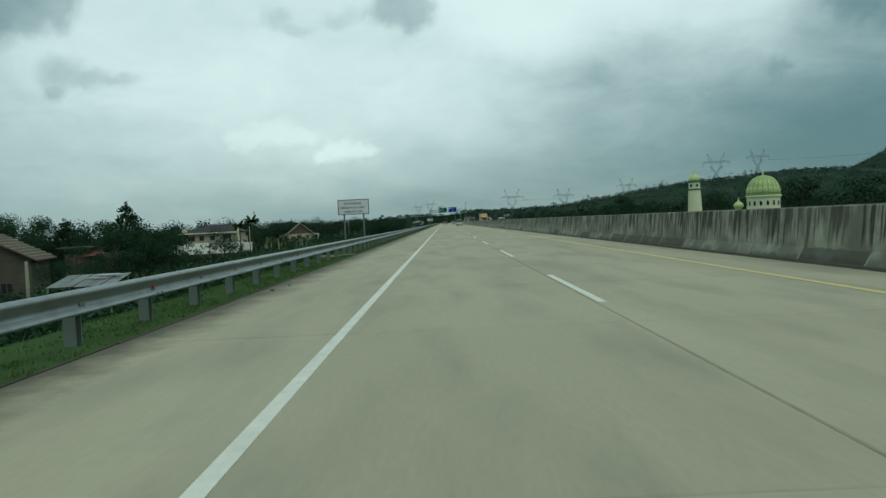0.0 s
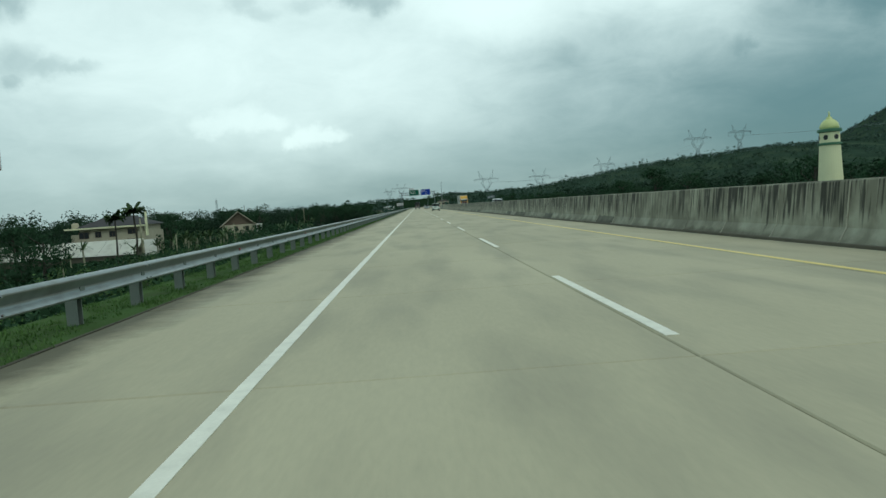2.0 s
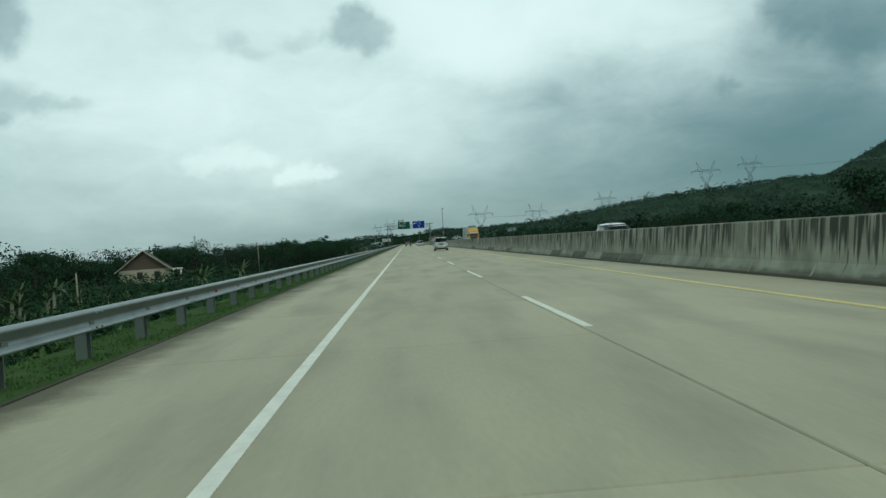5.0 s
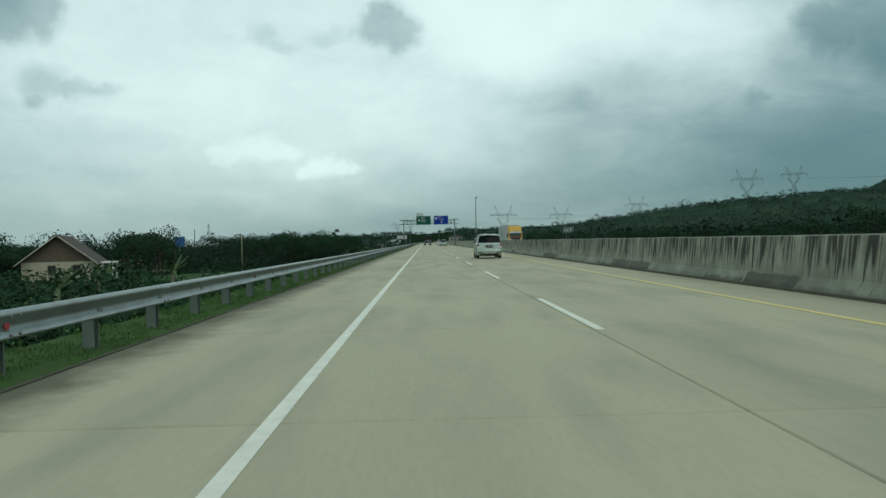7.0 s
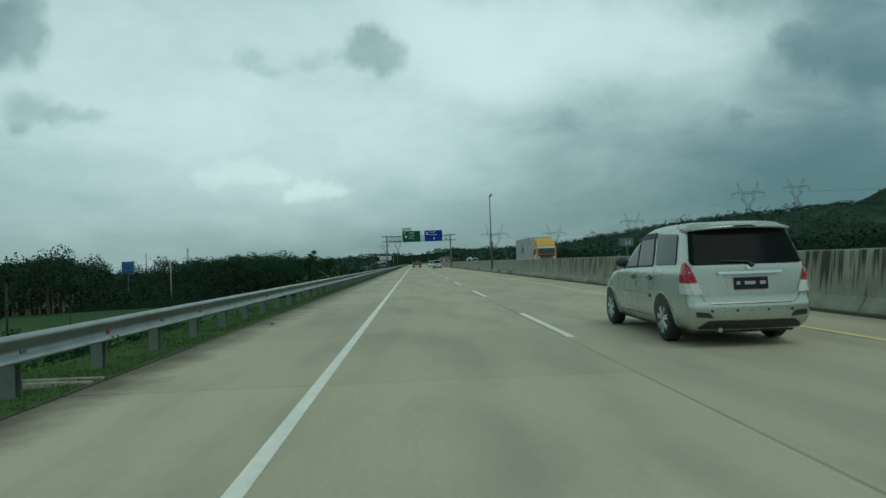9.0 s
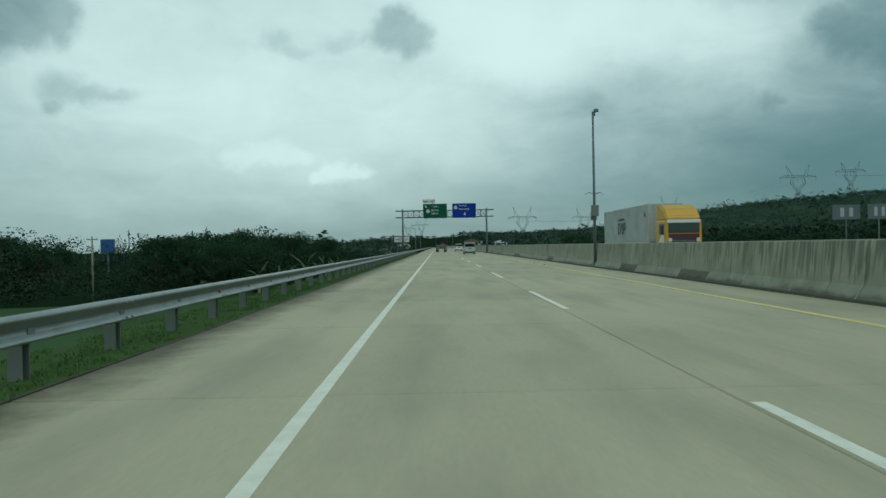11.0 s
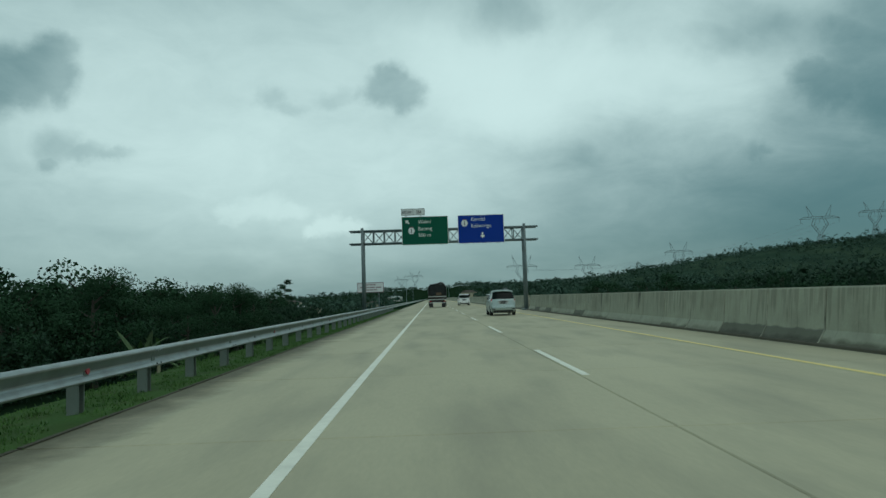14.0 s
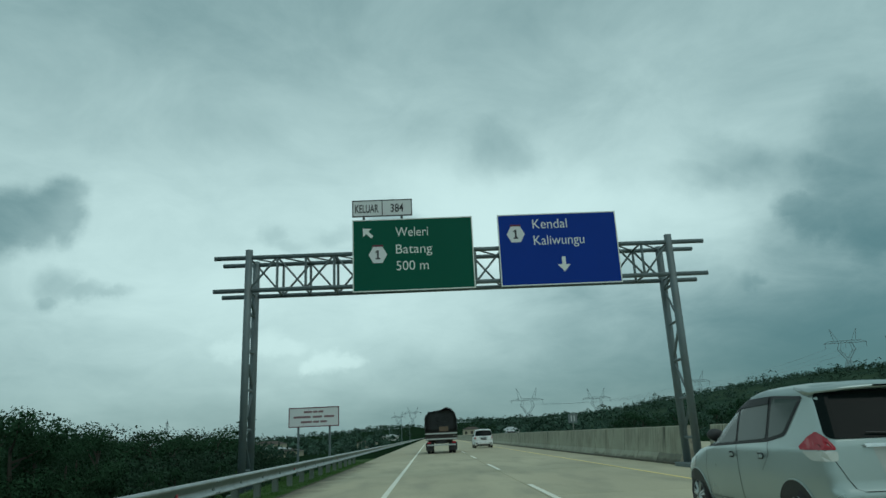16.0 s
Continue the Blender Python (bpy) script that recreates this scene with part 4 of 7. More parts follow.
def mosque():
    z0 = ground_at(44.5, 93)
    m = thing("mosque", pose(44.4, 92.3, 0), "cream mosque with a green and yellow tiled dome", "mosque")
    part("prayer_hall", box(-5.5, 6.5, -3.4, 9.5, z0, 0.55, 0.05), M_MINARET, m)
    part("hall_cornice", box(-5.7, 6.7, -3.6, 9.7, 0.55, 0.75, 0.03), M_TRIM_GREEN, m)
    part("drum", lathe([(2.12, 0.7), (2.12, 2.72), (2.30, 2.78), (2.32, 2.95), (2.18, 3.02)], 40), M_MINARET, m, smooth=False)
    prof = [(2.22 * math.cos(a) ** 0.85, 3.0 + 2.75 * math.sin(a) ** 0.95) for a in (radians(d) for d in (0, 12, 25, 38, 50, 62, 72, 80, 86))]
    part("dome", lathe(prof + [(0.16, 5.82), (0.10, 5.95), (0.0, 6.0)], 40), M_DOME, m, smooth=True)
    # a zigzag belt of yellow tiles round the dome, with rays above it
    for k in range(20):
        a = 2 * math.pi * k / 20
        bm = bmesh.new()
        for lo, hi, half in ((8, 30, 0.105), (30, 52, 0.06)):
            pts = []
            for d, da in ((lo, -half), (lo, half), ((lo + hi) / 2, half * 1.25), (hi, 0.0), ((lo + hi) / 2, -half * 1.25)):
                e = radians(d)
                r, z = 2.22 * math.cos(e) ** 0.85 + 0.012, 3.0 + 2.75 * math.sin(e) ** 0.95 + 0.008
                pts.append(bm.verts.new((r * math.cos(a + da), r * math.sin(a + da), z)))
            bm.faces.new(pts)
        bmesh.ops.solidify(bm, geom=bm.faces[:], thickness=-0.03)
        part("tile_motif", bm, M_DOME_GOLD, m, "yellow tile motif")
    part("finial", lathe([(0.05, 5.9), (0.16, 6.02), (0.17, 6.12), (0.05, 6.2), (0.10, 6.28), (0.03, 6.36), (0.0, 6.52)], 12), M_DOME_GOLD, m, smooth=True)
    for k in range(16):
        a = 2 * math.pi * (k + 0.5) / 16
        pts = [(-0.16, 1.62), (0.16, 1.62), (0.16, 2.08), (0.10, 2.2), (0, 2.27), (-0.10, 2.2), (-0.16, 2.08)]
        w = part("window", plate(pts, 0.10, "y", -2.145), M_DARK, m, "dark arched window")
        w.matrix_basis = pose(0, 0, 0, 0, 0, math.degrees(a))
        fr = part("window_frame", plate([(p * 1.35, 1.62 + (q - 1.62) * 1.14 - 0.03) for p, q in pts], 0.08, "y", -2.13), M_WHITE_WALL, m)
        fr.matrix_basis = pose(0, 0, 0, 0, 0, math.degrees(a))
    bm = bmesh.new()
    add_box(bm, -3.1, -2.1, 0.2, 0.6, 2.80, 2.92)
    part("loudspeaker_arm", bm, M_TRIM_GREEN, m)
    c = part("corner_dome", lathe([(0.0, 0.7), (0.42, 0.7), (0.42, 1.35), (0.62, 1.5), (0.72, 1.75), (0.6, 2.05), (0.3, 2.3), (0.12, 2.42), (0.16, 2.55), (0.05, 2.65), (0.08, 2.78), (0.0, 2.98)], 20), M_DOME_GOLD, m, "small pale yellow dome", smooth=True)
    c.matrix_basis = pose(-0.8, 6.0, 0)


def minaret():
    z0 = ground_at(39.7, 105)
    m = thing("minaret", pose(39.7, 105, 0), "pale yellow plastered minaret with dark green bands", "minaret")
    part("shaft", lathe([(1.12, z0), (1.10, 0.5), (0.90, 4.55)], 28), M_MINARET, m)
    part("lower_band", lathe([(0.86, 4.50), (1.02, 4.56), (1.02, 4.72), (0.86, 4.78)], 28), M_TRIM_GREEN, m)
    part("lantern", lathe([(0.88, 4.74), (0.86, 5.75)], 28), M_MINARET, m)
    part("upper_band", lathe([(0.84, 5.70), (1.04, 5.78), (1.04, 6.0), (0.84, 6.06)], 28), M_TRIM_GREEN, m)
    part("cap_dome", lathe([(0.80, 6.02), (0.84, 6.25), (0.74, 6.58), (0.48, 6.88), (0.24, 7.0), (0.26, 7.12), (0.10, 7.2), (0.0, 7.24)], 24), M_DOME_GOLD, m, smooth=True)
    part("finial", lathe([(0.06, 7.18), (0.12, 7.3), (0.05, 7.42), (0.08, 7.5), (0.0, 7.78)], 10), M_DOME_GOLD, m, smooth=True)
    for k in range(6):
        pts = [(0.2 * math.cos(2 * math.pi * j / 12), 5.25 + 0.24 * math.sin(2 * math.pi * j / 12)) for j in range(12)]
        w = part("opening", plate(pts, 0.10, "y", -0.91), M_DARK, m, "dark round opening")
        w.matrix_basis = pose(0, 0, 0, 0, 0, 60 * k + 6)


mosque()
minaret()

# ---------------------------------------------------------------- power pylons


def pylon(x, y, arm_z, span, turn=0.0):
    """A delta lattice tower: body, waist, fork, bridge and two horns."""
    z0 = ground_at(x, y) - 1
    p = thing("pylon", pose(x, y, 0, 0, 0, turn), "grey steel lattice power pylon on the wooded hillside", "pylon", "power pylons")
    r, half = 0.22, span / 2
    waist = arm_z - 0.42 * span
    bm = bmesh.new()
    n = 5
    for sx in (-1, 1):
        for sy in (-1, 1):
            add_tube(bm, (sx * 4.2, sy * 4.2, z0), (sx * 1.3, sy * 1.3, waist), r, seg=4)
    for k in range(n):
        a, b = k / n, (k + 1) / n
        za, zb = z0 + (waist - z0) * a, z0 + (waist - z0) * b
        wa, wb = 4.2 + (1.3 - 4.2) * a, 4.2 + (1.3 - 4.2) * b
        for sy in (-1, 1):
            add_tube(bm, (-wa, sy * wa, za), (wb, sy * wb, zb), r * 0.6, seg=4)
            add_tube(bm, (wa, sy * wa, za), (-wb, sy * wb, zb), r * 0.6, seg=4)
    part("body", bm, M_PYLON, p)
    bm = bmesh.new()
    for sx in (-1, 1):
        pts = [(sx * 1.3, 0, waist), (sx * half * 0.42, 0, waist + 0.26 * span), (sx * half * 0.30, 0, arm_z)]
        add_path(bm, pts, [r * 1.3] * 3, 4)
        add_path(bm, [(sx * 0.1, 0, waist + 1), (sx * half * 0.28, 0, waist + 0.24 * span), (sx * half * 0.18, 0, arm_z)], [r * 0.9] * 3, 4)
        for k in range(4):
            a = (k + 0.5) / 4
            q = (sx * (1.3 + (half * 0.42 - 1.3) * a), 0, waist + 0.26 * span * a)
            add_tube(bm, q, (q[0] - sx * 2.2, 0, q[2] + 1.6), r * 0.6, seg=4)
    part("fork", bm, M_PYLON, p)
    bm = bmesh.new()
    for dz, w in ((0, 1.0), (1.9, 0.72)):
        add_tube(bm, (-half * w, 0, arm_z + dz), (half * w, 0, arm_z + dz), r, seg=4)
    for sx in (-1, 1):
        add_tube(bm, (sx * half, 0, arm_z), (sx * half * 0.72, 0, arm_z + 1.9), r, seg=4)
    for k in range(12):
        a = -0.72 + 1.44 * k / 12
        add_tube(bm, (half * a, 0, arm_z + (1.9 if k % 2 else 0)), (half * (a + 0.12), 0, arm_z + (0 if k % 2 else 1.9)), r * 0.6, seg=4)
    part("bridge", bm, M_PYLON, p)
    for sx in (-1, 1):
        bm = bmesh.new()
        tip = (sx * half * 0.62, 0, arm_z + 0.36 * span)
        for w in (0.30, 0.50):
            add_tube(bm, (sx * half * w, 0, arm_z + 1.9), tip, r * 0.85, seg=4)
        part("horn", bm, M_PYLON, p)
    for sx in (-0.95, 0, 0.95):
        part("insulator", tube((sx * half, 0, arm_z), (sx * half, 0, arm_z - 4.0), 0.16, seg=5), M_PYLON, p)


PYLONS = ((114, 1103, 37, 40, 8), (359, 874, 63, 34, -14), (419, 886, 69, 28, -14), (278, 1010, 44, 31, -6), (210, 1160, 38, 36, 0), (-30, 1500, 42, 30, 5), (-62, 1650, 40, 28, 5))
for row in PYLONS:
    pylon(*row)


def wires(name, a, b, sag):
    """The sagging conductors between two pylons."""
    bm = bmesh.new()
    for off in (-0.95, 0, 0.95):
        pts = []
        for k in range(13):
            s = k / 12
            x, y = a[0] + (b[0] - a[0]) * s + off * 16, a[1] + (b[1] - a[1]) * s
            pts.append((x, y, a[2] - 4 + (b[2] - a[2]) * s - sag * 4 * s * (1 - s)))
        add_path(bm, pts, [0.07] * 13, 3)
    tagged(part(name, bm, M_PYLON), "thin power lines strung between pylons", "power line")


wires("power_line", PYLONS[1], PYLONS[3], 5)
wires("power_line", PYLONS[3], PYLONS[0], 6)
wires("power_line", PYLONS[2], (760, 800, 92), 10)

# ---------------------------------------------------------------- houses


def add_gable(bm, x0, x1, y0, y1, z0, z1, over=0.5, thick=0.14, along="y"):
    """Two roof slopes with the ridge along y or x."""
    if along == "y":
        xm = (x0 + x1) / 2
        k = (z1 - z0) / (xm - x0)
        for sx, xe in ((-1, x0 - over), (1, x1 + over)):
            ze = z0 - k * over
            pts = [(xe, y0 - over, ze), (xm, y0 - over, z1), (xm, y1 + over, z1), (xe, y1 + over, ze)]
            lo = [bm.verts.new(p) for p in pts]
            hi = [bm.verts.new((p[0], p[1], p[2] + thick)) for p in pts]
            bm.faces.new(lo)
            bm.faces.new(hi[::-1])
            for i in range(4):
                bm.faces.new((lo[i], hi[i], hi[(i + 1) % 4], lo[(i + 1) % 4]))


def add_hip(bm, x0, x1, y0, y1, z0, z1, over=0.6):
    w = (y1 - y0) / 2
    lo = [bm.verts.new(p) for p in ((x0 - over, y0 - over, z0), (x1 + over, y0 - over, z0), (x1 + over, y1 + over, z0), (x0 - over, y1 + over, z0))]
    ra, rb = bm.verts.new((x0 + w * 0.8, (y0 + y1) / 2, z1)), bm.verts.new((x1 - w * 0.8, (y0 + y1) / 2, z1))
    bm.faces.new((lo[0], lo[1], rb, ra))
    bm.faces.new((lo[1], lo[2], rb))
    bm.faces.new((lo[2], lo[3], ra, rb))
    bm.faces.new((lo[3], lo[0], ra))
    bm.faces.new(lo[::-1])


def window(parent, cx, z0, w, h, y, name="window", frame_mat=None):
    f = part(name, box(cx - w / 2, cx + w / 2, y - 0.05, y + 0.06, z0, z0 + h), M_DARK, parent, "dark window opening")
    bm = bmesh.new()
    for a, b, c, d in ((cx - w / 2 - 0.08, cx + w / 2 + 0.08, z0 + h, z0 + h + 0.08), (cx - w / 2 - 0.12, cx + w / 2 + 0.12, z0 - 0.08, z0), (cx - 0.03, cx + 0.03, z0, z0 + h),
                       (cx - w / 2 - 0.08, cx - w / 2, z0, z0 + h), (cx + w / 2, cx + w / 2 + 0.08, z0, z0 + h)):
        add_box(bm, a, b, y - 0.10, y + 0.02, c, d)
    part("frame", bm, frame_mat or M_TIMBER, f)


def gabled_house():
    """The cream bungalow with a steep gable towards the road and a porch."""
    z0 = ground_at(-50.5, 236)
    h = thing("bungalow", pose(-51.4, 237.4, 0, 0, 0, 17), "cream single-storey house with a brown gable roof and porch", "house")
    part("wall", box(-4.5, 4.5, 0, 9, z0, -0.55, 0.02), M_CREAM, h)
    for k in range(18):
        xa, xb = -4.5 + 0.5 * k, -4.02 + 0.5 * k
        part("gable_board", plate([(xa, -0.548), (xb, -0.548), (xb, 2.9 - 0.766 * abs(xb)), (xa, 2.9 - 0.766 * abs(xa))], 0.06, "y", 0.02 + 0.004 * (k % 2)), M_TIMBER, h)
    bm = bmesh.new()
    add_gable(bm, -4.5, 4.5, 0, 9, -0.5, 3.05, 0.7)
    part("roof", bm, M_ROOF_BROWN, h)
    bm = bmesh.new()
    for sx in (-1, 1):
        add_tube(bm, (sx * 5.2, -0.72, -1.0), (0, -0.72, 3.14), 0.09, seg=5)
    part("bargeboard", bm, M_CREAM, h)
    for cx in (-0.8, 2.3):
        window(h, cx, -2.25, 0.85, 1.15, 0)
    part("porch_roof", box(4.5, 6.9, 2.2, 6.2, -0.95, -0.72, 0.03), M_WHITE_WALL, h)
    for x, y in ((6.6, 2.5), (6.6, 5.9), (5.2, 2.5)):
        part("porch_column", box(x - 0.14, x + 0.14, y - 0.14, y + 0.14, z0, -0.95, 0.02), M_WHITE_WALL, h)
    part("terrace", box(4.5, 7.0, 2.0, 6.4, z0 - 0.2, z0 + 0.35, 0.03), M_CREAM, h)
    g = tagged(part("garden_wall", box(-61.5, -41.6, 232.6, 232.9, z0 - 0.3, -3.05, 0.03), M_KERB), "low dark garden wall in front of the bungalow", "wall")


def villa():
    """The two-storey cream house with a dark hipped roof and a long white shed roof before it."""
    z0 = ground_at(-66, 192)
    h = thing("villa", pose(-68, 193, 0), "cream two-storey house with a dark tiled hipped roof", "house")
    part("ground_floor", box(-8.5, 7.6, 0, 11, z0, -0.1, 0.03), M_CREAM, h)
    part("upper_floor", box(-6.8, 7.2, 0.6, 10.6, -0.1, 1.3, 0.03), M_CREAM, h)
    part("balcony_slab", box(-9.4, 7.9, -0.9, 0.6, 0.95, 1.3, 0.03), M_MINARET, h, "pale yellow projecting eave")
    bm = bmesh.new()
    add_hip(bm, -7.0, 7.4, 0.4, 10.8, 1.32, 3.55)
    part("roof", bm, M_ROOF, h)
    part("gable_fin", plate([(0.2, -1.2), (1.2, -1.2), (0.7, 4.3), (0.55, 4.3)], 0.35, "x", 7.75), M_MINARET, h, "pointed pale yellow gable fin")
    for cx, w, z, hh in ((-5.6, 2.0, -1.0, 1.3), (-2.5, 1.2, -0.9, 1.2), (0.6, 1.2, -0.9, 1.2), (5.0, 1.9, -0.55, 1.05), (4.6, 1.6, -2.9, 1.2)):
        window(h, cx, z, w, hh, 0.0 if z < -0.6 else -0.0)
    part("water_tank", lathe([(0.0, 1.3), (0.75, 1.3), (0.75, 2.2), (0.5, 2.5), (0.0, 2.55)], 16), M_CREAM, h, "beige water tank").matrix_basis = pose(-7.6, 0.6, 0)
    s = thing("white_shed", pose(-52.6, 168, 0), "long shed with a white sheet roof beside the cream house", "shed")
    for k in range(8):
        x1 = -3.5 * k
        bm = bmesh.new()
        lo = [bm.verts.new(q) for q in ((x1 - 3.46, 0, -4.05), (x1, 0, -4.05), (x1, 5.2, -1.35), (x1 - 3.46, 5.2, -1.35))]
        bm.faces.new(lo)
        bmesh.ops.solidify(bm, geom=bm.faces[:], thickness=0.08)
        part("roof_sheet", bm, M_WHITE_WALL, s)
    part("wall", box(-27.6, -0.3, 0.4, 5.0, ground_at(-52.6, 170) - 0.5, -4.1), M_KERB, s)
    part("back_wall", box(-27.6, -0.3, 5.0, 5.2, ground_at(-52.6, 173) - 0.5, -1.5), M_KERB, s)
    part("white_screen", box(0.4, 3.0, 4.0, 4.2, ground_at(-50, 172) - 0.3, -1.6, 0.02), M_WHITE_WALL, s, "white boundary screen")


def old_house(x, y, turn, w, d, wall_z, ridge_z, roof_mat, label, wall_mat):
    z0 = ground_at(x, y)
    h = thing("farmhouse", pose(x, y, 0, 0, 0, turn), label, "house")
    part("wall", box(-w / 2, w / 2, 0, d, z0 - 0.3, wall_z, 0.02), wall_mat, h)
    part("gable", plate([(-w / 2, wall_z), (w / 2, wall_z), (0, ridge_z - 0.1)], 0.15, "y", 0.03), M_TIMBER, h)
    bm = bmesh.new()
    add_gable(bm, -w / 2, w / 2, 0, d, wall_z, ridge_z, 0.6)
    part("roof", bm, roof_mat, h)
    for cx in (-0.25 * w, 0.25 * w):
        window(h, cx, z0 + 1.0, 0.9, 1.0, 0)


gabled_house()
villa()


def lean_to():
    """A low shelter of pale roofing sheets on thin poles below the embankment, with loose boards on top."""
    z0 = ground_at(-22, 41)
    h = thing("lean_to", pose(-22.2, 40, 0), "low shelter of pale roofing sheets on thin wooden poles", "shelter")
    for k in range(5):
        bm = bmesh.new()
        x0 = -2.0 + 0.82 * k
        bm.faces.new([bm.verts.new(q) for q in ((x0, 0, -1.62), (x0 + 0.80, 0, -1.62 + 0.03 * (k % 2)), (x0 + 0.80, 2.6, -1.02), (x0, 2.6, -1.05))])
        bmesh.ops.solidify(bm, geom=bm.faces[:], thickness=0.03)
        part("roof_sheet", bm, M_CONTAINER, h)
    for x, y, top in ((-1.9, 0.1, -1.6), (1.9, 0.1, -1.6), (-1.9, 2.4, -1.1), (1.9, 2.4, -1.1)):
        part("pole", tube((x, y, z0 - 0.3), (x, y, top), 0.05), M_PALE_BARK, h)
    for k, (x, y) in enumerate(((0.4, 1.4), (0.9, 1.9), (1.2, 1.6))):
        part("board", box(-0.7, 0.7, -0.11, 0.11, 0, 0.05, 0.008), M_SIGN_GREY, h, "loose pale board", at=pose(x, y, -1.24 + 0.23 * (y - 1.4) + 0.055 * k, 13, 0, 12 * k - 10))


def pink_hut():
    """A small dark hut with a faded pink roof among the trees."""
    z0 = ground_at(-41, 76)
    h = thing("hut", pose(-41.6, 76, 0), "small dark timber hut with a faded pink roof", "hut")
    part("wall", box(-2.2, 2.2, 0.4, 4.0, z0 - 0.3, -0.5, 0.02), M_TIMBER, h)
    part("eave", box(-2.8, 1.0, -0.2, 4.4, 0.18, 0.34, 0.02), M_KERB, h, "dark projecting eave")
    bm = bmesh.new()
    bm.faces.new([bm.verts.new(q) for q in ((-0.1, -0.1, -0.85), (2.3, -0.1, -0.65), (2.2, 2.6, 0.30), (0.1, 2.6, 0.20))])
    bmesh.ops.solidify(bm, geom=bm.faces[:], thickness=0.08)
    part("roof", bm, M_PINK, h, "faded pink roof slope")


lean_to()
pink_hut()
old_house(-43.6, 62, 20, 8.5, 8, -0.35, 2.0, M_TIMBER, "weathered farmhouse with a bleached timber roof among trees", M_KERB)
rafters = scene.objects["farmhouse"]
for k in range(9):
    for sx in (-1, 1):
        part("batten", box(-0.05, 0.05, -0.62, 8.62, 0, 0.06), M_PALE_BARK, rafters, "bleached roof batten", at=pose(sx * (0.3 + 0.5 * k), 0, 2.0 - 0.553 * (0.3 + 0.5 * k) + 0.15, 0, sx * 28.9, 0))
old_house(-74, 316, 10, 9, 8, -0.9, 1.2, M_ROOF, "farmhouse with a dark tiled roof among trees", M_CREAM)


def billboard():
    b = thing("billboard", pose(-104, 427, 0), "blue billboard on a tall steel column above the trees", "billboard")
    z0 = ground_at(-104, 427)
    part("column", tube((0, 0.55, z0), (0, 0.55, 5.2), 0.3), M_GANTRY, b)
    part("panel", box(-2.1, 2.1, 0, 0.4, 1.2, 5.3, 0.04), M_BLUE_BOARD, b)
    part("frame", box(-2.2, 2.2, 0.4, 0.7, 1.1, 5.4, 0.04), M_GANTRY, b)


billboard()


def far_building(x, y, w, d, h, mat):
    z0 = ground_at(x, y) - 0.5
    b = thing("far_building", pose(x, y, 0), "low pale roadside building far along the motorway", "building", "far buildings")
    part("wall", box(-w / 2, w / 2, 0, d, z0, z0 + h, 0.05), mat, b)
    bm = bmesh.new()
    add_hip(bm, -w / 2, w / 2, 0, d, z0 + h, z0 + h * 1.35, 0.5)
    part("roof", bm, M_ROOF_BROWN if mat is M_CREAM else M_SIGN_GREY, b)
    for k in range(3):
        window(b, -w / 3 + k * w / 3, z0 + h * 0.4, w * 0.12, h * 0.35, 0)


for row in ((-72, 640, 18, 12, 3.2, M_CREAM), (-44, 780, 14, 10, 3.4, M_CREAM), (-96, 720, 22, 14, 3.4, M_WHITE_WALL), (-36, 920, 14, 12, 4.2, M_WHITE_WALL), (-120, 800, 30, 14, 6, M_CREAM),
            (34, 880, 14, 10, 6, M_CREAM), (46, 700, 9, 8, 5, M_WHITE_WALL)):
    far_building(*row)
for k, (x, y) in enumerate(((-14, 640), (-15, 800), (-40, 980), (14, 820))):
    lp = thing("lamp_post", pose(x, y, 0), "tall thin grey lamp post beside the far road", "lamp post", "far lamp posts")
    part("pole", tube((0, 0, ground_at(x, y)), (0, 0, 12), 0.14, 0.09), M_PYLON, lp)
    part("arm", tube((0, 0, 12), (2.0, 0, 12.3), 0.07), M_PYLON, lp)
    part("lamp_head", box(1.6, 2.5, -0.15, 0.15, 12.2, 12.4, 0.03), M_PYLON, lp)


def utility_pole(x, y, top, label, r=0.11, arm=True):
    p = thing("utility_pole", pose(x, y, 0), label, "pole", "utility poles below the embankment")
    part("pole", tube((0, 0, ground_at(x, y) - 0.5), (0, 0, top), r * 1.25, r * 0.8, 10), M_PALE_BARK if "pale" in label else M_BARK, p, smooth=True)
    if arm:
        part("cross_arm", box(-0.7, 0.7, -0.05, 0.05, top - 0.45, top - 0.35, 0.01), M_TIMBER, p)
        for dx in (-0.6, 0.6):
            part("insulator", tube((dx, 0, top - 0.35), (dx, 0, top - 0.18), 0.05, 0.035, 8), M_SIGN_GREY, p)


utility_pole(-28.4, 45.0, -0.1, "pale weathered post beside the farmhouse", 0.12, False)
utility_pole(-43.0, 300.0, 3.3, "pale concrete utility pole before the trees")
utility_pole(-37.1, 242.7, 0.7, "weathered wooden pole at the edge of the rice field", 0.08, False)
utility_pole(-36.6, 252.8, -2.4, "short weathered wooden post in the rice field", 0.06, False)
utility_pole(-44.8, 153.0, 2.3, "pale concrete utility pole beside the cream house", 0.13, False)
utility_pole(-35.9, 143.6, -0.5, "pale wooden post among banana plants", 0.09, False)
utility_pole(-98.5, 430.0, 8.3, "thin grey mast beside the billboard", 0.16, False)
utility_pole(-38.0, 183.1, 0.3, "leaning pale concrete utility pole among the shrubs", 0.11, False)


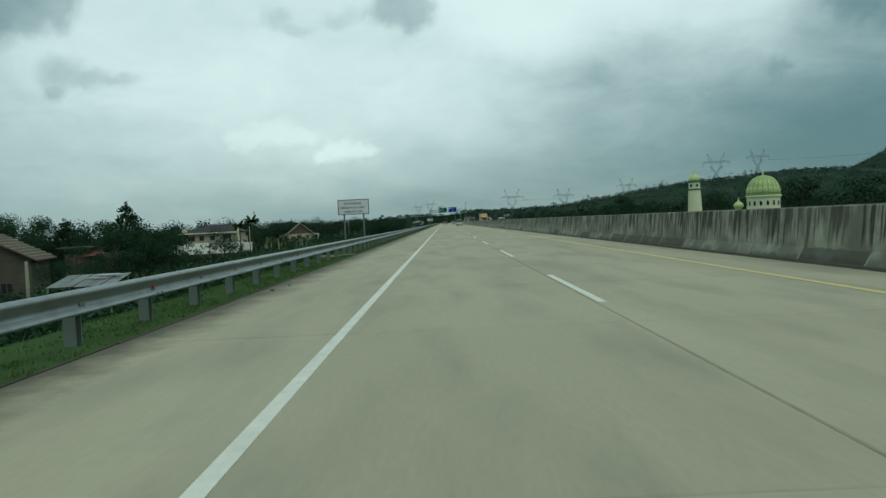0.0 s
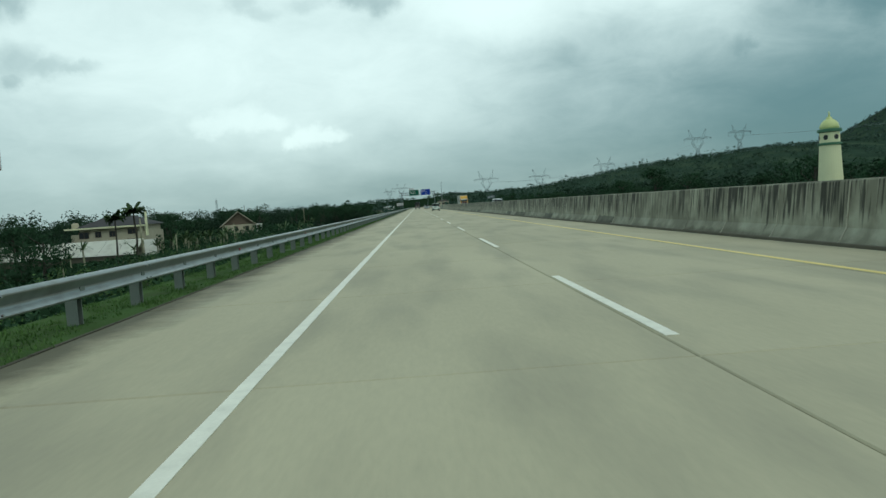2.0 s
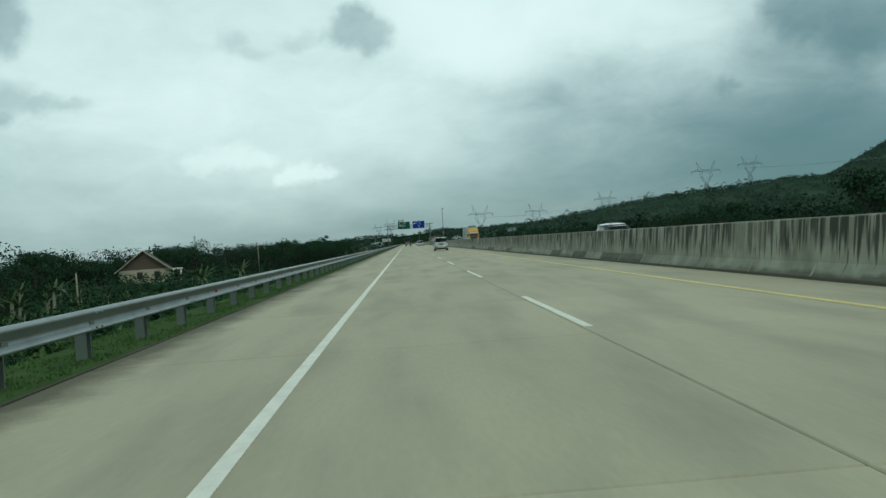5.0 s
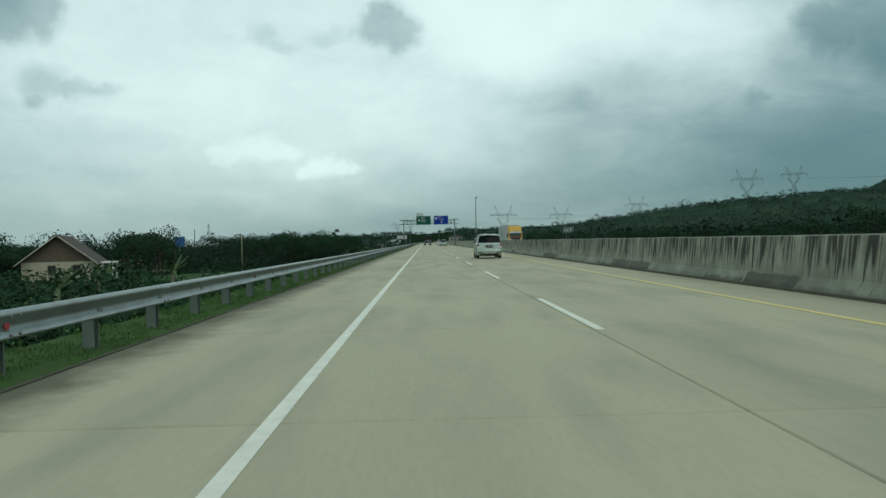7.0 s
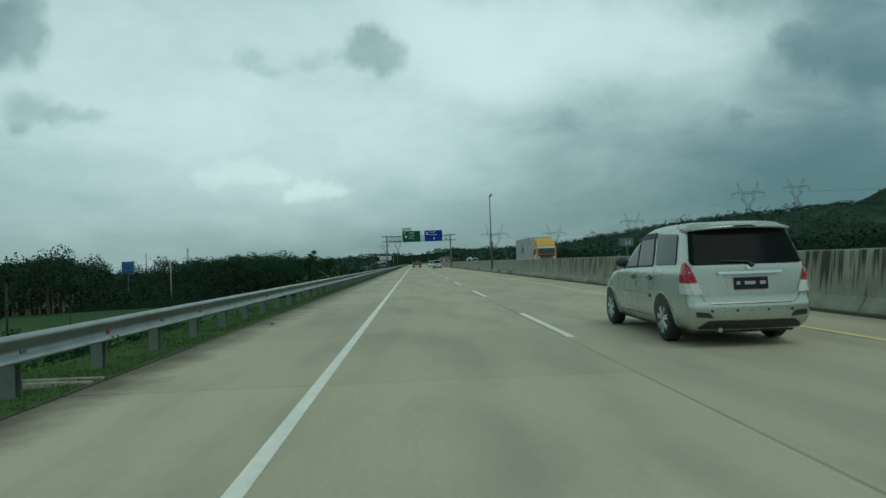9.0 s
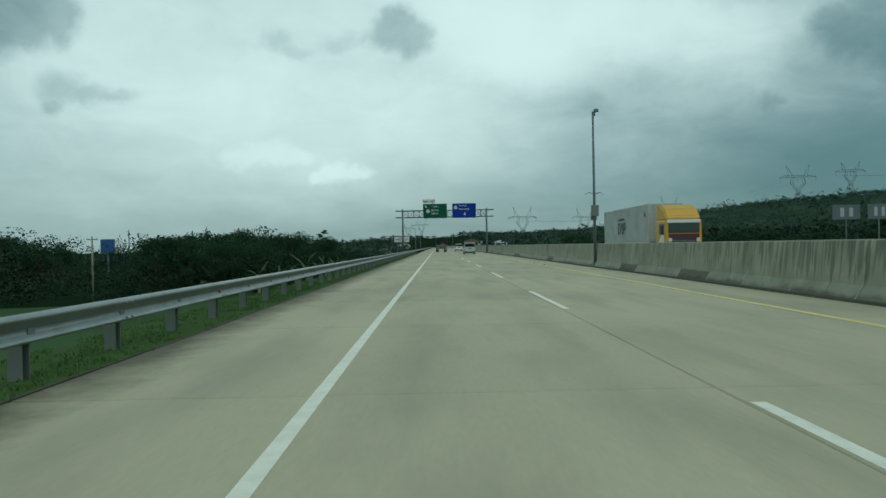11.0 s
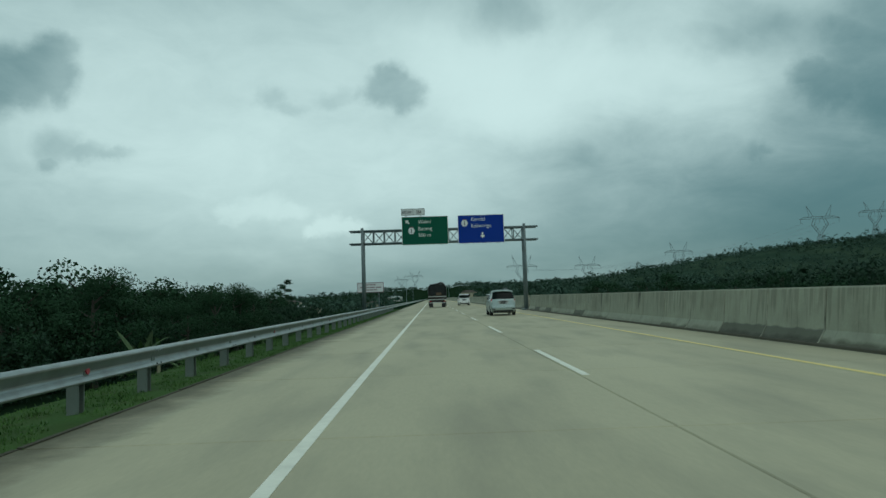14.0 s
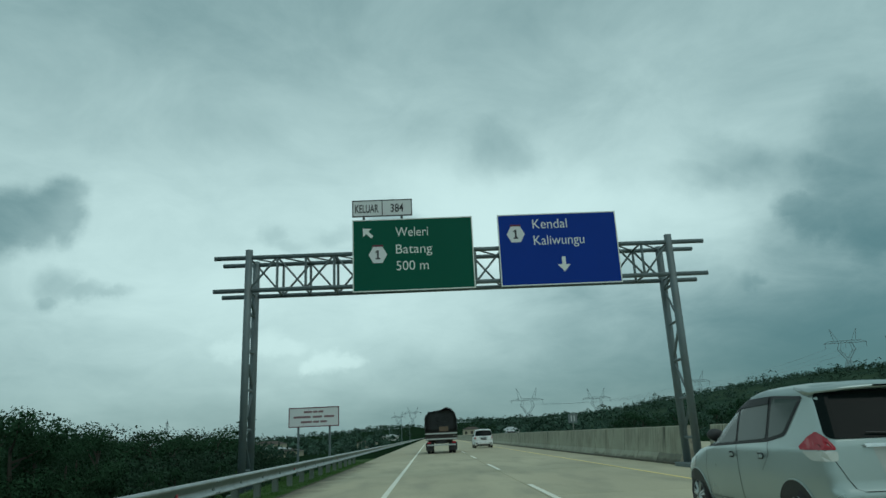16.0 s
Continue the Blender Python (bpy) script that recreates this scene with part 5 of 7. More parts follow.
def telecom_tower(x, y, top):
    """A slim four-legged lattice tower with antenna drums."""
    z0 = ground_at(x, y)
    t = thing("telecom_tower", pose(x, y, 0), "distant slim steel lattice telecom tower", "tower")
    bm = bmesh.new()
    for sx in (-1, 1):
        for sy in (-1, 1):
            add_tube(bm, (sx * 2.4, sy * 2.4, z0), (sx * 0.7, sy * 0.7, top - 3), 0.2, seg=4)
    for k in range(10):
        a, b = k / 10, (k + 1) / 10
        za, zb, wa, wb = z0 + (top - 3 - z0) * a, z0 + (top - 3 - z0) * b, 2.4 - 1.7 * a, 2.4 - 1.7 * b
        add_tube(bm, (-wa, -wa, za), (wb, -wb, zb), 0.13, seg=4)
        add_tube(bm, (wa, -wa, za), (-wb, -wb, zb), 0.13, seg=4)
    part("lattice", bm, M_PYLON, t)
    part("spire", tube((0, 0, top - 3), (0, 0, top), 0.2, seg=5), M_PYLON, t)
    for z, dx in ((top - 5, -1.1), (top - 7, 1.2), (top - 4, 0.9)):
        part("antenna_drum", tube((dx, -1.4, z), (dx, -0.9, z), 0.7, seg=10), M_SIGN_GREY, t)


telecom_tower(-350, 1229, 38.5)

# ---------------------------------------------------------------- vegetation


def leaf_cloud(rnd, centres, count, size, flat=0.75):
    """Small leaf blades scattered through a set of clumps; returns vertices and faces."""
    verts, faces = [], []
    weights = [c[3] ** 2 for c in centres]
    for cx, cy, cz, cr in rnd.choices(centres, weights, k=count):
        d = Vector((rnd.gauss(0, 1), rnd.gauss(0, 1), rnd.gauss(0, 1))).normalized() * cr * rnd.random() ** 0.35
        p = Vector((cx + d.x, cy + d.y, cz + d.z * flat))
        n = (d.normalized() + Vector((rnd.gauss(0, 0.6), rnd.gauss(0, 0.6), rnd.gauss(0.3, 0.6)))).normalized()
        t = n.orthogonal().normalized()
        t.rotate(Matrix.Rotation(rnd.uniform(0, 6.28), 3, n))
        b = n.cross(t)
        s = size * rnd.uniform(0.55, 1.3)
        i = len(verts)
        verts += [tuple(p - t * s), tuple(p + b * s * 0.62 + n * s * 0.12), tuple(p + t * s), tuple(p - b * s * 0.62 + n * s * 0.12)]
        faces.append((i, i + 1, i + 2, i + 3))
    return verts, faces


def mesh_from(name, verts, faces, mat):
    me = bpy.data.meshes.new(name)
    me.from_pydata(verts, [], faces)
    me.materials.append(mat)
    return me


def tree(seed, height, spread, leaf_count, mat, name="tree", label="dark green broadleaf tree beside the motorway", bare=0.28, leaf=0.028):
    """A tapered trunk with limbs that carry leaf clumps of uneven size."""
    r = random.Random(seed)
    t = thing(name, pose(0, -500 - 20 * seed, 0), label, "tree")
    bm = bmesh.new()
    top = Vector((r.uniform(-0.4, 0.4), r.uniform(-0.4, 0.4), height * 0.72))
    mid = Vector((r.uniform(-0.25, 0.25), r.uniform(-0.25, 0.25), height * bare))
    add_path(bm, [(0, 0, -0.5), mid, top], [0.035 * height, 0.024 * height, 0.008 * height], 6)
    centres = [(top.x, top.y, height * 0.82, spread * 0.40)]
    for k in range(13):
        a = 6.283 * k / 7 + r.uniform(-0.3, 0.3)
        s = r.uniform(0.0, 0.95)
        start = mid.lerp(top, s)
        out = spread * r.uniform(0.45, 0.95) * (1.05 - 0.45 * s)
        end = Vector((start.x + out * math.cos(a), start.y + out * math.sin(a), start.z + height * r.uniform(0.06, 0.24)))
        add_path(bm, [start, start.lerp(end, 0.5) + Vector((0, 0, -0.1)), end], [0.011 * height, 0.008 * height, 0.003 * height], 3)
        centres.append((end.x, end.y, end.z, spread * r.uniform(0.24, 0.46)))
    part("trunk", bm, M_BARK, t)
    v, f = leaf_cloud(r, centres, leaf_count, leaf * height)
    place("crown", mesh_from("crown", v, f, mat), t)
    return t


def umbrella_tree(seed, height):
    """The lone tree with flat tiers of foliage on a thin trunk."""
    r = random.Random(seed)
    t = thing("tiered_tree", pose(0, -500, 0), "slender lone tree with flat tiers of foliage", "tree")
    bm = bmesh.new()
    add_path(bm, [(0, 0, -0.5), (0.2, 0, height * 0.5), (0, 0.1, height * 0.97)], [0.20, 0.13, 0.04], 7)
    centres = []
    for k in range(16):
        a, z = r.uniform(0, 6.28), height * (0.42 + 0.55 * k / 16)
        out = 3.6 * r.uniform(0.5, 1.0) * (1.15 - 0.7 * k / 16)
        end = (out * math.cos(a), out * math.sin(a), z + 0.5)
        add_tube(bm, (0.1, 0, z), end, 0.05, 0.02, 5)
        for q in (0.6, 1.0):
            centres.append((end[0] * q, end[1] * q, end[2], 0.95))
    part("trunk", bm, M_BARK, t)
    v, f = leaf_cloud(r, centres, 2600, 0.17, 0.32)
    place("crown", mesh_from("crown", v, f, M_LEAF), t)
    return t


def cone_tree(seed, height):
    """A dense dark tree that tapers from broad skirts to a pointed top."""
    r = random.Random(seed)
    t = thing("pointed_tree", pose(0, -520, 0), "tall dense dark green tree with a pointed crown", "tree")
    bm = bmesh.new()
    add_path(bm, [(0, 0, -0.5), (0.1, 0, height * 0.5), (0, 0.1, height * 0.95)], [0.26, 0.16, 0.04], 7)
    centres = []
    for k in range(64):
        s = 0.12 + 0.86 * (k / 63) ** 0.9
        a = 2.4 * k + r.uniform(-0.3, 0.3)
        out = 4.3 * (1.02 - s) ** 0.85 * r.uniform(0.55, 1.0)
        end = (out * math.cos(a), out * math.sin(a), height * s + r.uniform(-0.3, 0.3))
        add_tube(bm, (0, 0, height * s * 0.96), end, 0.05, 0.02, 4)
        centres.append((*end, 0.35 + 1.15 * (1.05 - s) * r.uniform(0.7, 1.1)))
    part("trunk", bm, M_BARK, t)
    v, f = leaf_cloud(r, centres, 11000, 0.135, 0.75)
    place("crown", mesh_from("crown", v, f, M_LEAF), t)
    return t


def blade(length, width, droop, segs=6, rib=0.02):
    """An arching leaf, folded along its rib."""
    bm = bmesh.new()
    rows = []
    for k in range(segs + 1):
        s = k / segs
        w = width * math.sin(math.pi * min(1, 0.12 + 0.86 * s)) ** 0.7 * (1 if s < 0.99 else 0.15)
        x, z = length * (s - 0.18 * s * s * droop), length * (0.75 * s - droop * s * s)
        rows.append([bm.verts.new((x, -w, z - 0.25 * w)), bm.verts.new((x, 0, z)), bm.verts.new((x, w, z - 0.25 * w))])
    for a, b in zip(rows[:-1], rows[1:]):
        bm.faces.new((a[0], a[1], b[1], b[0]))
        bm.faces.new((a[1], a[2], b[2], b[1]))
    bmesh.ops.solidify(bm, geom=bm.faces[:], thickness=rib)
    return bm


def banana(seed):
    r = random.Random(seed)
    t = thing("banana_plant", pose(0, -700 - 10 * seed, 0), "banana plant with long pale green leaves", "banana plant")
    h = r.uniform(1.6, 2.4)
    part("stem", tube((0, 0, -0.4), (0.1, 0, h), 0.15, 0.09, 8), M_PALE_BARK, t)
    for k in range(9):
        ob = part("leaf", blade(r.uniform(1.3, 1.9), r.uniform(0.09, 0.15), r.uniform(0.15, 1.0)), M_BANANA, t)
        ob.matrix_basis = pose(0.1, 0, h - 0.1, r.uniform(-12, 12), r.uniform(-45, 5), 40 * k + r.uniform(-25, 25))
    return t


def palm(seed, height):
    r = random.Random(seed)
    t = thing("coconut_palm", pose(0, -800 - 10 * seed, 0), "coconut palm with drooping dark fronds beside a house", "palm")
    bm = bmesh.new()
    add_path(bm, [(0, 0, -0.5), (0.3, 0.1, height * 0.5), (0.1, 0.2, height)], [0.20, 0.14, 0.11], 8)
    part("trunk", bm, M_BARK, t)
    for k in range(26):
        bm = bmesh.new()
        ln, dr = r.uniform(1.5, 2.0), r.uniform(0.30, 1.0)
        pts = [(ln * s * (1 - 0.2 * dr * s), 0, ln * (0.6 * s - dr * s * s)) for s in (0, 0.2, 0.4, 0.6, 0.8, 1.0)]
        add_path(bm, pts, [0.03] * 6, 4)
        for j in range(26):
            s = (j + 1) / 27
            x, z = ln * s * (1 - 0.2 * dr * s), ln * (0.6 * s - dr * s * s)
            w = 0.42 * math.sin(math.pi * (0.15 + 0.8 * s))
            for sy in (-1, 1):
                vs = [bm.verts.new(p) for p in ((x, 0, z), (x + 0.12, 0, z), (x + 0.28, sy * w, z - 0.26), (x + 0.17, sy * w, z - 0.30))]
                bm.faces.new(vs)
        ob = part("frond", bm, M_PALM, t)
        ob.matrix_basis = pose(0.1, 0.2, height, 0, r.uniform(-45, 15), 13.85 * k + r.uniform(-10, 10))
    return t


def open_break(x, y, room=4.0):
    """True inside the break in the trees that leaves the billboard in sight of the road."""
    if y > 424 or x > -31:
        return False
    for k in range(15):
        y0 = 150 + 6.2 * k
        dx, dy = -104.0, 427.0 - y0
        if abs(dx * (y - y0) - dy * x) / math.hypot(dx, dy) < room:
            return True
    return False


def scatter(protos, spots, seed, group, sink=0.15, lo=0.85, hi=1.15):
    r = random.Random(seed)
    for x, y, s in spots:
        if s > 0.72 and y > 240 and open_break(x, y):
            continue
        p = protos[r.randrange(len(protos))]
        c = copy_thing(p, pose(x, y, ground_at(x, y) - sink, 0, 0, r.uniform(0, 360)))
        k = s * r.uniform(lo, hi)
        c.scale = (k * r.uniform(0.9, 1.1), k * r.uniform(0.9, 1.1), k)
        c["group"] = group


def remove(protos):
    for p in protos:
        for o in (*p.children_recursive, p):
            bpy.data.objects.remove(o)


TREES = [tree(s, 6.3 + 0.25 * s, 2.6 + 0.12 * s, 1400, M_LEAF, leaf=0.0215) for s in range(6)]
NEAR_TREES = [tree(10 + s, 6.3 + 0.25 * s, 2.8, 7600, M_LEAF, label="dense dark green tree with fine leaves by the road", bare=0.12, leaf=0.0108) for s in range(5)]
LIGHT_TREES = [tree(20 + s, 5.0, 2.3, 800, M_LEAF_LIGHT, "shrub_tree", "leafy light green small tree beside the motorway", 0.15) for s in range(3)]
BANANAS = [banana(s) for s in range(4)]
PALM = palm(3, 8.4)
LONE = umbrella_tree(5, 13.2)
CONE = cone_tree(6, 10.5)

rng = random.Random(21)
# the belt of trees that closes in on the road before the gantry
spots, near_spots = [], []
for k in range(62):
    y = 286 + 2.0 * k
    near_spots.append((-22.5 - 0.03 * abs(y - 330) + rng.uniform(-3, 2), y, 0.95 if y < 360 else 0.56 - 0.003 * (y - 360)))
    spots.append((-30 + rng.uniform(-3, 3), y + rng.uniform(-1, 1), 1.12 if y < 356 else 0.48))
scatter(TREES, [s for s in spots if s[2] > 0.35], 31, "trees of the roadside belt")
scatter(NEAR_TREES, [s for s in near_spots if s[2] > 0.35], 30, "front trees of the roadside belt")
# the line behind the fields, with the break where the billboard shows
spots = []
for k in range(64):
    y = 196 + 4.2 * k
    x = -44 if y > 322 else (-52 if y > 290 else -80 - 0.1 * (290 - y))
    spots.append((x + rng.uniform(-4, 4), y, rng.uniform(1.1, 1.35)))
    if k % 2:
        spots.append((x - 7 + rng.uniform(-3, 3), y + 2, rng.uniform(1.15, 1.4)))
# the near edge of that break, where the trees step back from the rice field
for k in range(11):
    x = -56 - 4 * k
    for back in (14.5, 24.0, 34.0):
        if k > 1 or back < 20:
            spots.append((x + rng.uniform(-0.6, 0.6), 150 + 277 * (-x / 104) - back, rng.uniform(1.25, 1.45)))
scatter(TREES, spots, 32, "trees behind the fields")
# trees round the houses at the start
spots = [(-46, 104, 1.0), (-58, 118, 0.9), (-36, 108, 0.72), (-55, 136, 0.9), (-62, 150, 0.9), (-80, 168, 1.0),
         (-86, 190, 1.05), (-92, 205, 1.0), (-60, 206, 0.95), (-63, 216, 1.0), (-66, 226, 1.0), (-78, 250, 1.05), (-80, 258, 1.1), (-78, 266, 1.0), (-74, 240, 1.1)]
scatter(NEAR_TREES, [(-45.6, 91, 1.2), (-39.5, 93, 1.1), (-47, 86, 1.25), (-37, 90, 0.85), (-33, 66, 0.95), (-50, 82, 1.35), (-52, 75, 1.4), (-40, 84, 1.0), (-43, 97, 1.05), (-48, 58, 1.5), (-44, 52, 1.45), (-30, 54, 0.9), (-36, 72, 0.9), (-48.5, 74, 1.55), (-53, 76, 1.5), (-42, 112, 0.55), (-38.6, 109, 0.5)], 29, "dense trees round the farmhouse", lo=0.95, hi=1.05)
spots += [(-84, 157, 0.62), (-79, 158, 0.6), (-74, 157, 0.62), (-69, 158, 0.58)]
scatter(TREES, [(x, y, 1.2 * k) for x, y, k in spots], 33, "trees round the houses")
# low growth between the houses and the embankment
spots = [(rng.uniform(-34, -13), rng.uniform(40, 210), rng.uniform(0.22, 0.36)) for _ in range(70)] + [(rng.uniform(-26, -14), rng.uniform(280, 400), rng.uniform(0.3, 0.5)) for _ in range(46)]
scatter(LIGHT_TREES, spots, 34, "low trees below the embankment")
spots = [(rng.uniform(-46, -20), rng.uniform(92, 195), rng.uniform(0.45, 0.68)) for _ in range(56)] + [(rng.uniform(-76, -42), rng.uniform(290, 299), rng.uniform(0.95, 1.3)) for _ in range(40)] + [(rng.uniform(-84, -76), rng.uniform(244, 292), rng.uniform(0.95, 1.3)) for _ in range(18)]
spots += [(-12.2, 268, 1.0), (-13.2, 272, 0.9), (-12.4, 279, 1.0), (-13.0, 283, 1.1), (-12.0, 287, 1.1), (-14.2, 290, 0.9), (-12.8, 301, 1.1), (-14, 306, 0.9), (-11.8, 318, 0.8), (-16, 276, 1.0), (-17, 296, 1.0), (-50.5, 228.5, 0.8), (-47.5, 229, 0.75), (-53, 228, 0.8), (-57, 226, 0.9)]
thick = [(rng.uniform(-58, -26), rng.uniform(150, 222), rng.uniform(0.95, 1.35)) for _ in range(52)]
spots += [q for q in thick if abs(q[0] + 0.355 * (q[1] - 94)) > 5.5]
scatter(BANANAS, spots, 35, "banana plants", sink=0.1)
scatter([PALM], [(-41, 141.3, 1.0), (-43.2, 140.0, 0.9)], 36, "coconut palms by the house", lo=0.95, hi=1.05)
scatter([CONE], [(-42.1, 88.3, 1.0), (-46.5, 82, 0.82)], 39, "pointed dense trees", lo=1.0, hi=1.0)
scatter([LONE], [(-45, 475.7, 1.0)], 37, "", lo=1.0, hi=1.0)
# trees on the far side of the motorway
spots = [(45.9, 168.2, 1.15), (48, 172, 1.05), (50, 164, 1.1), (60.4, 151, 1.0), (66, 120, 1.2), (58, 108, 1.1), (62, 96, 1.3), (56, 90, 1.25), (68, 84, 1.5), (60, 78, 1.5), (54, 118, 1.0)]
for k in range(46):
    y = 126 + 9.5 * k
    spots.append((50 + rng.uniform(-4, 14) + 0.02 * y, y, rng.uniform(0.75, 1.15)))
    if k % 2:
        spots.append((76 + rng.uniform(-8, 16), y + 4, rng.uniform(0.8, 1.05)))
scatter(TREES, spots, 38, "trees across the motorway")
remove(TREES + NEAR_TREES + LIGHT_TREES + BANANAS + [PALM, LONE, CONE])


def woods(name, count, seed, region, size, leaves, mat, label, blade_size=0.23, tight=False, clearing=None):
    """Far woods and scrub: many ragged clumps in one sheet of leaf blades."""
    r = random.Random(seed)
    verts, faces = [], []
    made = 0
    while made < count:
        x, y = region(r)
        made += 1
        if clearing is not None and noise.noise((x * 0.011, y * 0.011, seed)) + 0.35 * noise.noise((x * 0.05, y * 0.05, seed)) > clearing:
            continue
        s = size * r.uniform(0.55, 1.35)
        z = ground_at(x, y)
        if tight:
            c = [(x + r.gauss(0, 0.42) * s, y + r.gauss(0, 0.42) * s, z + s * (0.2 + 0.95 * k / 7), s * r.uniform(0.18, 0.36)) for k in range(8)]
        else:
            c = [(x + r.gauss(0, 0.4) * s, y + r.gauss(0, 0.4) * s, z + s * r.uniform(0.35, 1.0), s * r.uniform(0.35, 0.7)) for _ in range(4)]
        v, f = leaf_cloud(r, c, leaves, s * blade_size)
        o = len(verts)
        verts += v
        faces += [tuple(i + o for i in q) for q in f]
    tagged(new(name, mesh_from(name, verts, faces, mat)), label, "woods", kind="stuff")


def hill_spot(r):
    k = r.random()
    i = r.randrange(len(RIDGE) - 2)
    x0, y0, _ = RIDGE[i]
    x1, y1, _ = RIDGE[i + 1]
    s = r.random()
    d = r.random() ** 0.8 * 560
    return x0 + (x1 - x0) * s - d * 0.30 + r.gauss(0, 30) + 20, y0 + (y1 - y0) * s - d


def clear(fn, x_lo):
    def inner(r):
        while True:
            x, y = fn(r)
            if x > x_lo:
                return x, y
    return inner


def plantation_spot(r):
    while True:
        y = r.uniform(130, 560)
        x = -62 - 0.2 * max(0, 300 - y) - 60 * r.random() ** 2
        if not open_break(x, y, 6.0) and not (x > -84 and 240 < y < 292):
            return x, y


woods("hill_scrub", 7200, 41, clear(hill_spot, 60), 2.7, 22, M_LEAF_HILL_HAZE, "scrub and trees covering the hillside", 0.20, clearing=0.22)
woods("hill_trees", 1000, 51, clear(hill_spot, 60), 5.2, 40, M_LEAF_DARK, "darker trees standing about the hillside", 0.11, True, clearing=0.0)
woods("foot_woods", 1000, 42, lambda r: (r.uniform(85, 250), r.uniform(120, 560)), 5.4, 60, M_LEAF_DARK, "dark woods at the foot of the hill", 0.10, True)
woods("far_woods", 900, 43, lambda r: ((r.uniform(-260, -22) if r.random() < 0.7 else r.uniform(30, 150)), r.uniform(560, 1300)), 4.4, 24, M_LEAF_HILL_HAZE, "far woods along the motorway")
woods("plantation", 520, 44, plantation_spot, 6.6, 260, M_LEAF_DARK, "dark plantation behind the fields", 0.040, True)
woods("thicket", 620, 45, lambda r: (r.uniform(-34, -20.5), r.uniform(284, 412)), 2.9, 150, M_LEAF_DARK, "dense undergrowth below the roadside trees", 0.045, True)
woods("bushes", 1500, 49, lambda r: (r.uniform(-46, -10.5), r.uniform(4, 225)), 1.25, 48, M_LEAF, "dark bushes and low crops below the embankment", 0.12)
woods("shrubs", 520, 52, lambda r: (r.uniform(-72, -22), r.uniform(128, 232)), 2.3, 70, M_LEAF, "dense dark shrubs between the houses and the embankment", 0.085, True, clearing=0.25)
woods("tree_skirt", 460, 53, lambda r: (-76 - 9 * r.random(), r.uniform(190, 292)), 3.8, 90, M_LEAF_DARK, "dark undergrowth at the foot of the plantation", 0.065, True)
woods("hedge", 420, 46, lambda r: (r.uniform(-44, -14), r.uniform(60, 238)), 1.0, 60, M_LEAF_LIGHT, "low hedges and shrubs in the fields", 0.12)
woods("ridge_crest", 700, 47, lambda r: (lambda i, s: (RIDGE[i][0] + (RIDGE[i + 1][0] - RIDGE[i][0]) * s, RIDGE[i][1] + (RIDGE[i + 1][1] - RIDGE[i][1]) * s + r.gauss(0, 20)))(r.randrange(9), r.random()), 3.0, 26, M_LEAF_HILL_HAZE, "trees along the crest of the ridge")
woods("mountain_forest", 3600, 48, lambda r: (r.uniform(1000, 2300), r.uniform(1150, 2100)), 8.0, 12, M_LEAF_FAR_HAZE, "forest on the distant mountain")
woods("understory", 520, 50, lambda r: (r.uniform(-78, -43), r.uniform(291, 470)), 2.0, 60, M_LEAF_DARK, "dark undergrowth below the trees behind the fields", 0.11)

# ---------------------------------------------------------------- vehicles


def wheel_mesh(r, w):
    """Tyre and rim as two meshes, the outer side towards -x."""
    tyre = lathe([(r * 0.68, -w / 2), (r * 0.93, -w / 2), (r, -w / 2 + 0.03), (r, w / 2 - 0.03), (r * 0.93, w / 2), (r * 0.68, w / 2)], 28)
    rim = lathe([(r * 0.70, -w / 2 + 0.015), (r * 0.655, -w / 2 - 0.002), (r * 0.58, -w / 2 + 0.03), (r * 0.58, w / 2)], 28)
    disc = lathe([(0.0, 0.0), (r * 0.60, 0.0), (r * 0.60, 0.01), (0.0, 0.01)], 20)
    spoke = bmesh.new()
    for k in range(7):
        a = 2 * math.pi * k / 7
        c, s = math.cos(a), math.sin(a)
        for da in (-0.13, 0.13):
            p = Vector((0.10 * r * c, 0.10 * r * s, -w / 2 + 0.012))
            q = Vector((0.61 * r * math.cos(a + da), 0.61 * r * math.sin(a + da), -w / 2 + 0.012))
            add_tube(spoke, p, q, 0.034, 0.022, 5)
    hub = lathe([(0.0, -w / 2 - 0.002), (0.13 * r, -w / 2), (0.16 * r, -w / 2 + 0.03), (0.0, -w / 2 + 0.04)], 12)
    out = []
    for name, bm, mat in (("tyre", tyre, M_TYRE), ("rim", rim, M_ALLOY), ("brake_disc", disc, M_PLASTIC), ("spokes", spoke, M_ALLOY), ("hub", hub, M_ALLOY)):
        bmesh.ops.recalc_face_normals(bm, faces=bm.faces[:])
        bm.transform(Matrix.Rotation(radians(90), 4, "Y"))
        me = bpy.data.meshes.new(name)
        bm.to_mesh(me)
        bm.free()
        me.materials.append(mat)
        me.polygons.foreach_set("use_smooth", [name == "tyre"] * len(me.polygons))
        out.append((name, me))
    return out


def add_wheel(parent, meshes, x, y, z, flip=False):
    w = place("wheel", meshes[0][1], parent, "black tyre on an alloy rim", pose(x, y, z, 0, 0, 180 if flip else 0))
    for name, me in meshes[1:]:
        place(name, me, w)


def patch(corners, n, m, surface):
    """A patch between four (u, v) corners, laid on a surface that maps (u, v) to a point."""
    (a, b, c, d) = [Vector(p) for p in corners]
    bm = bmesh.new()
    g = [[bm.verts.new(surface(*((a.lerp(b, i / n)).lerp(d.lerp(c, i / n), j / m)))) for i in range(n + 1)] for j in range(m + 1)]
    for j in range(m):
        for i in range(n):
            bm.faces.new((g[j][i], g[j][i + 1], g[j + 1][i + 1], g[j + 1][i]))
    bmesh.ops.solidify(bm, geom=bm.faces[:], thickness=0.004)
    return bm


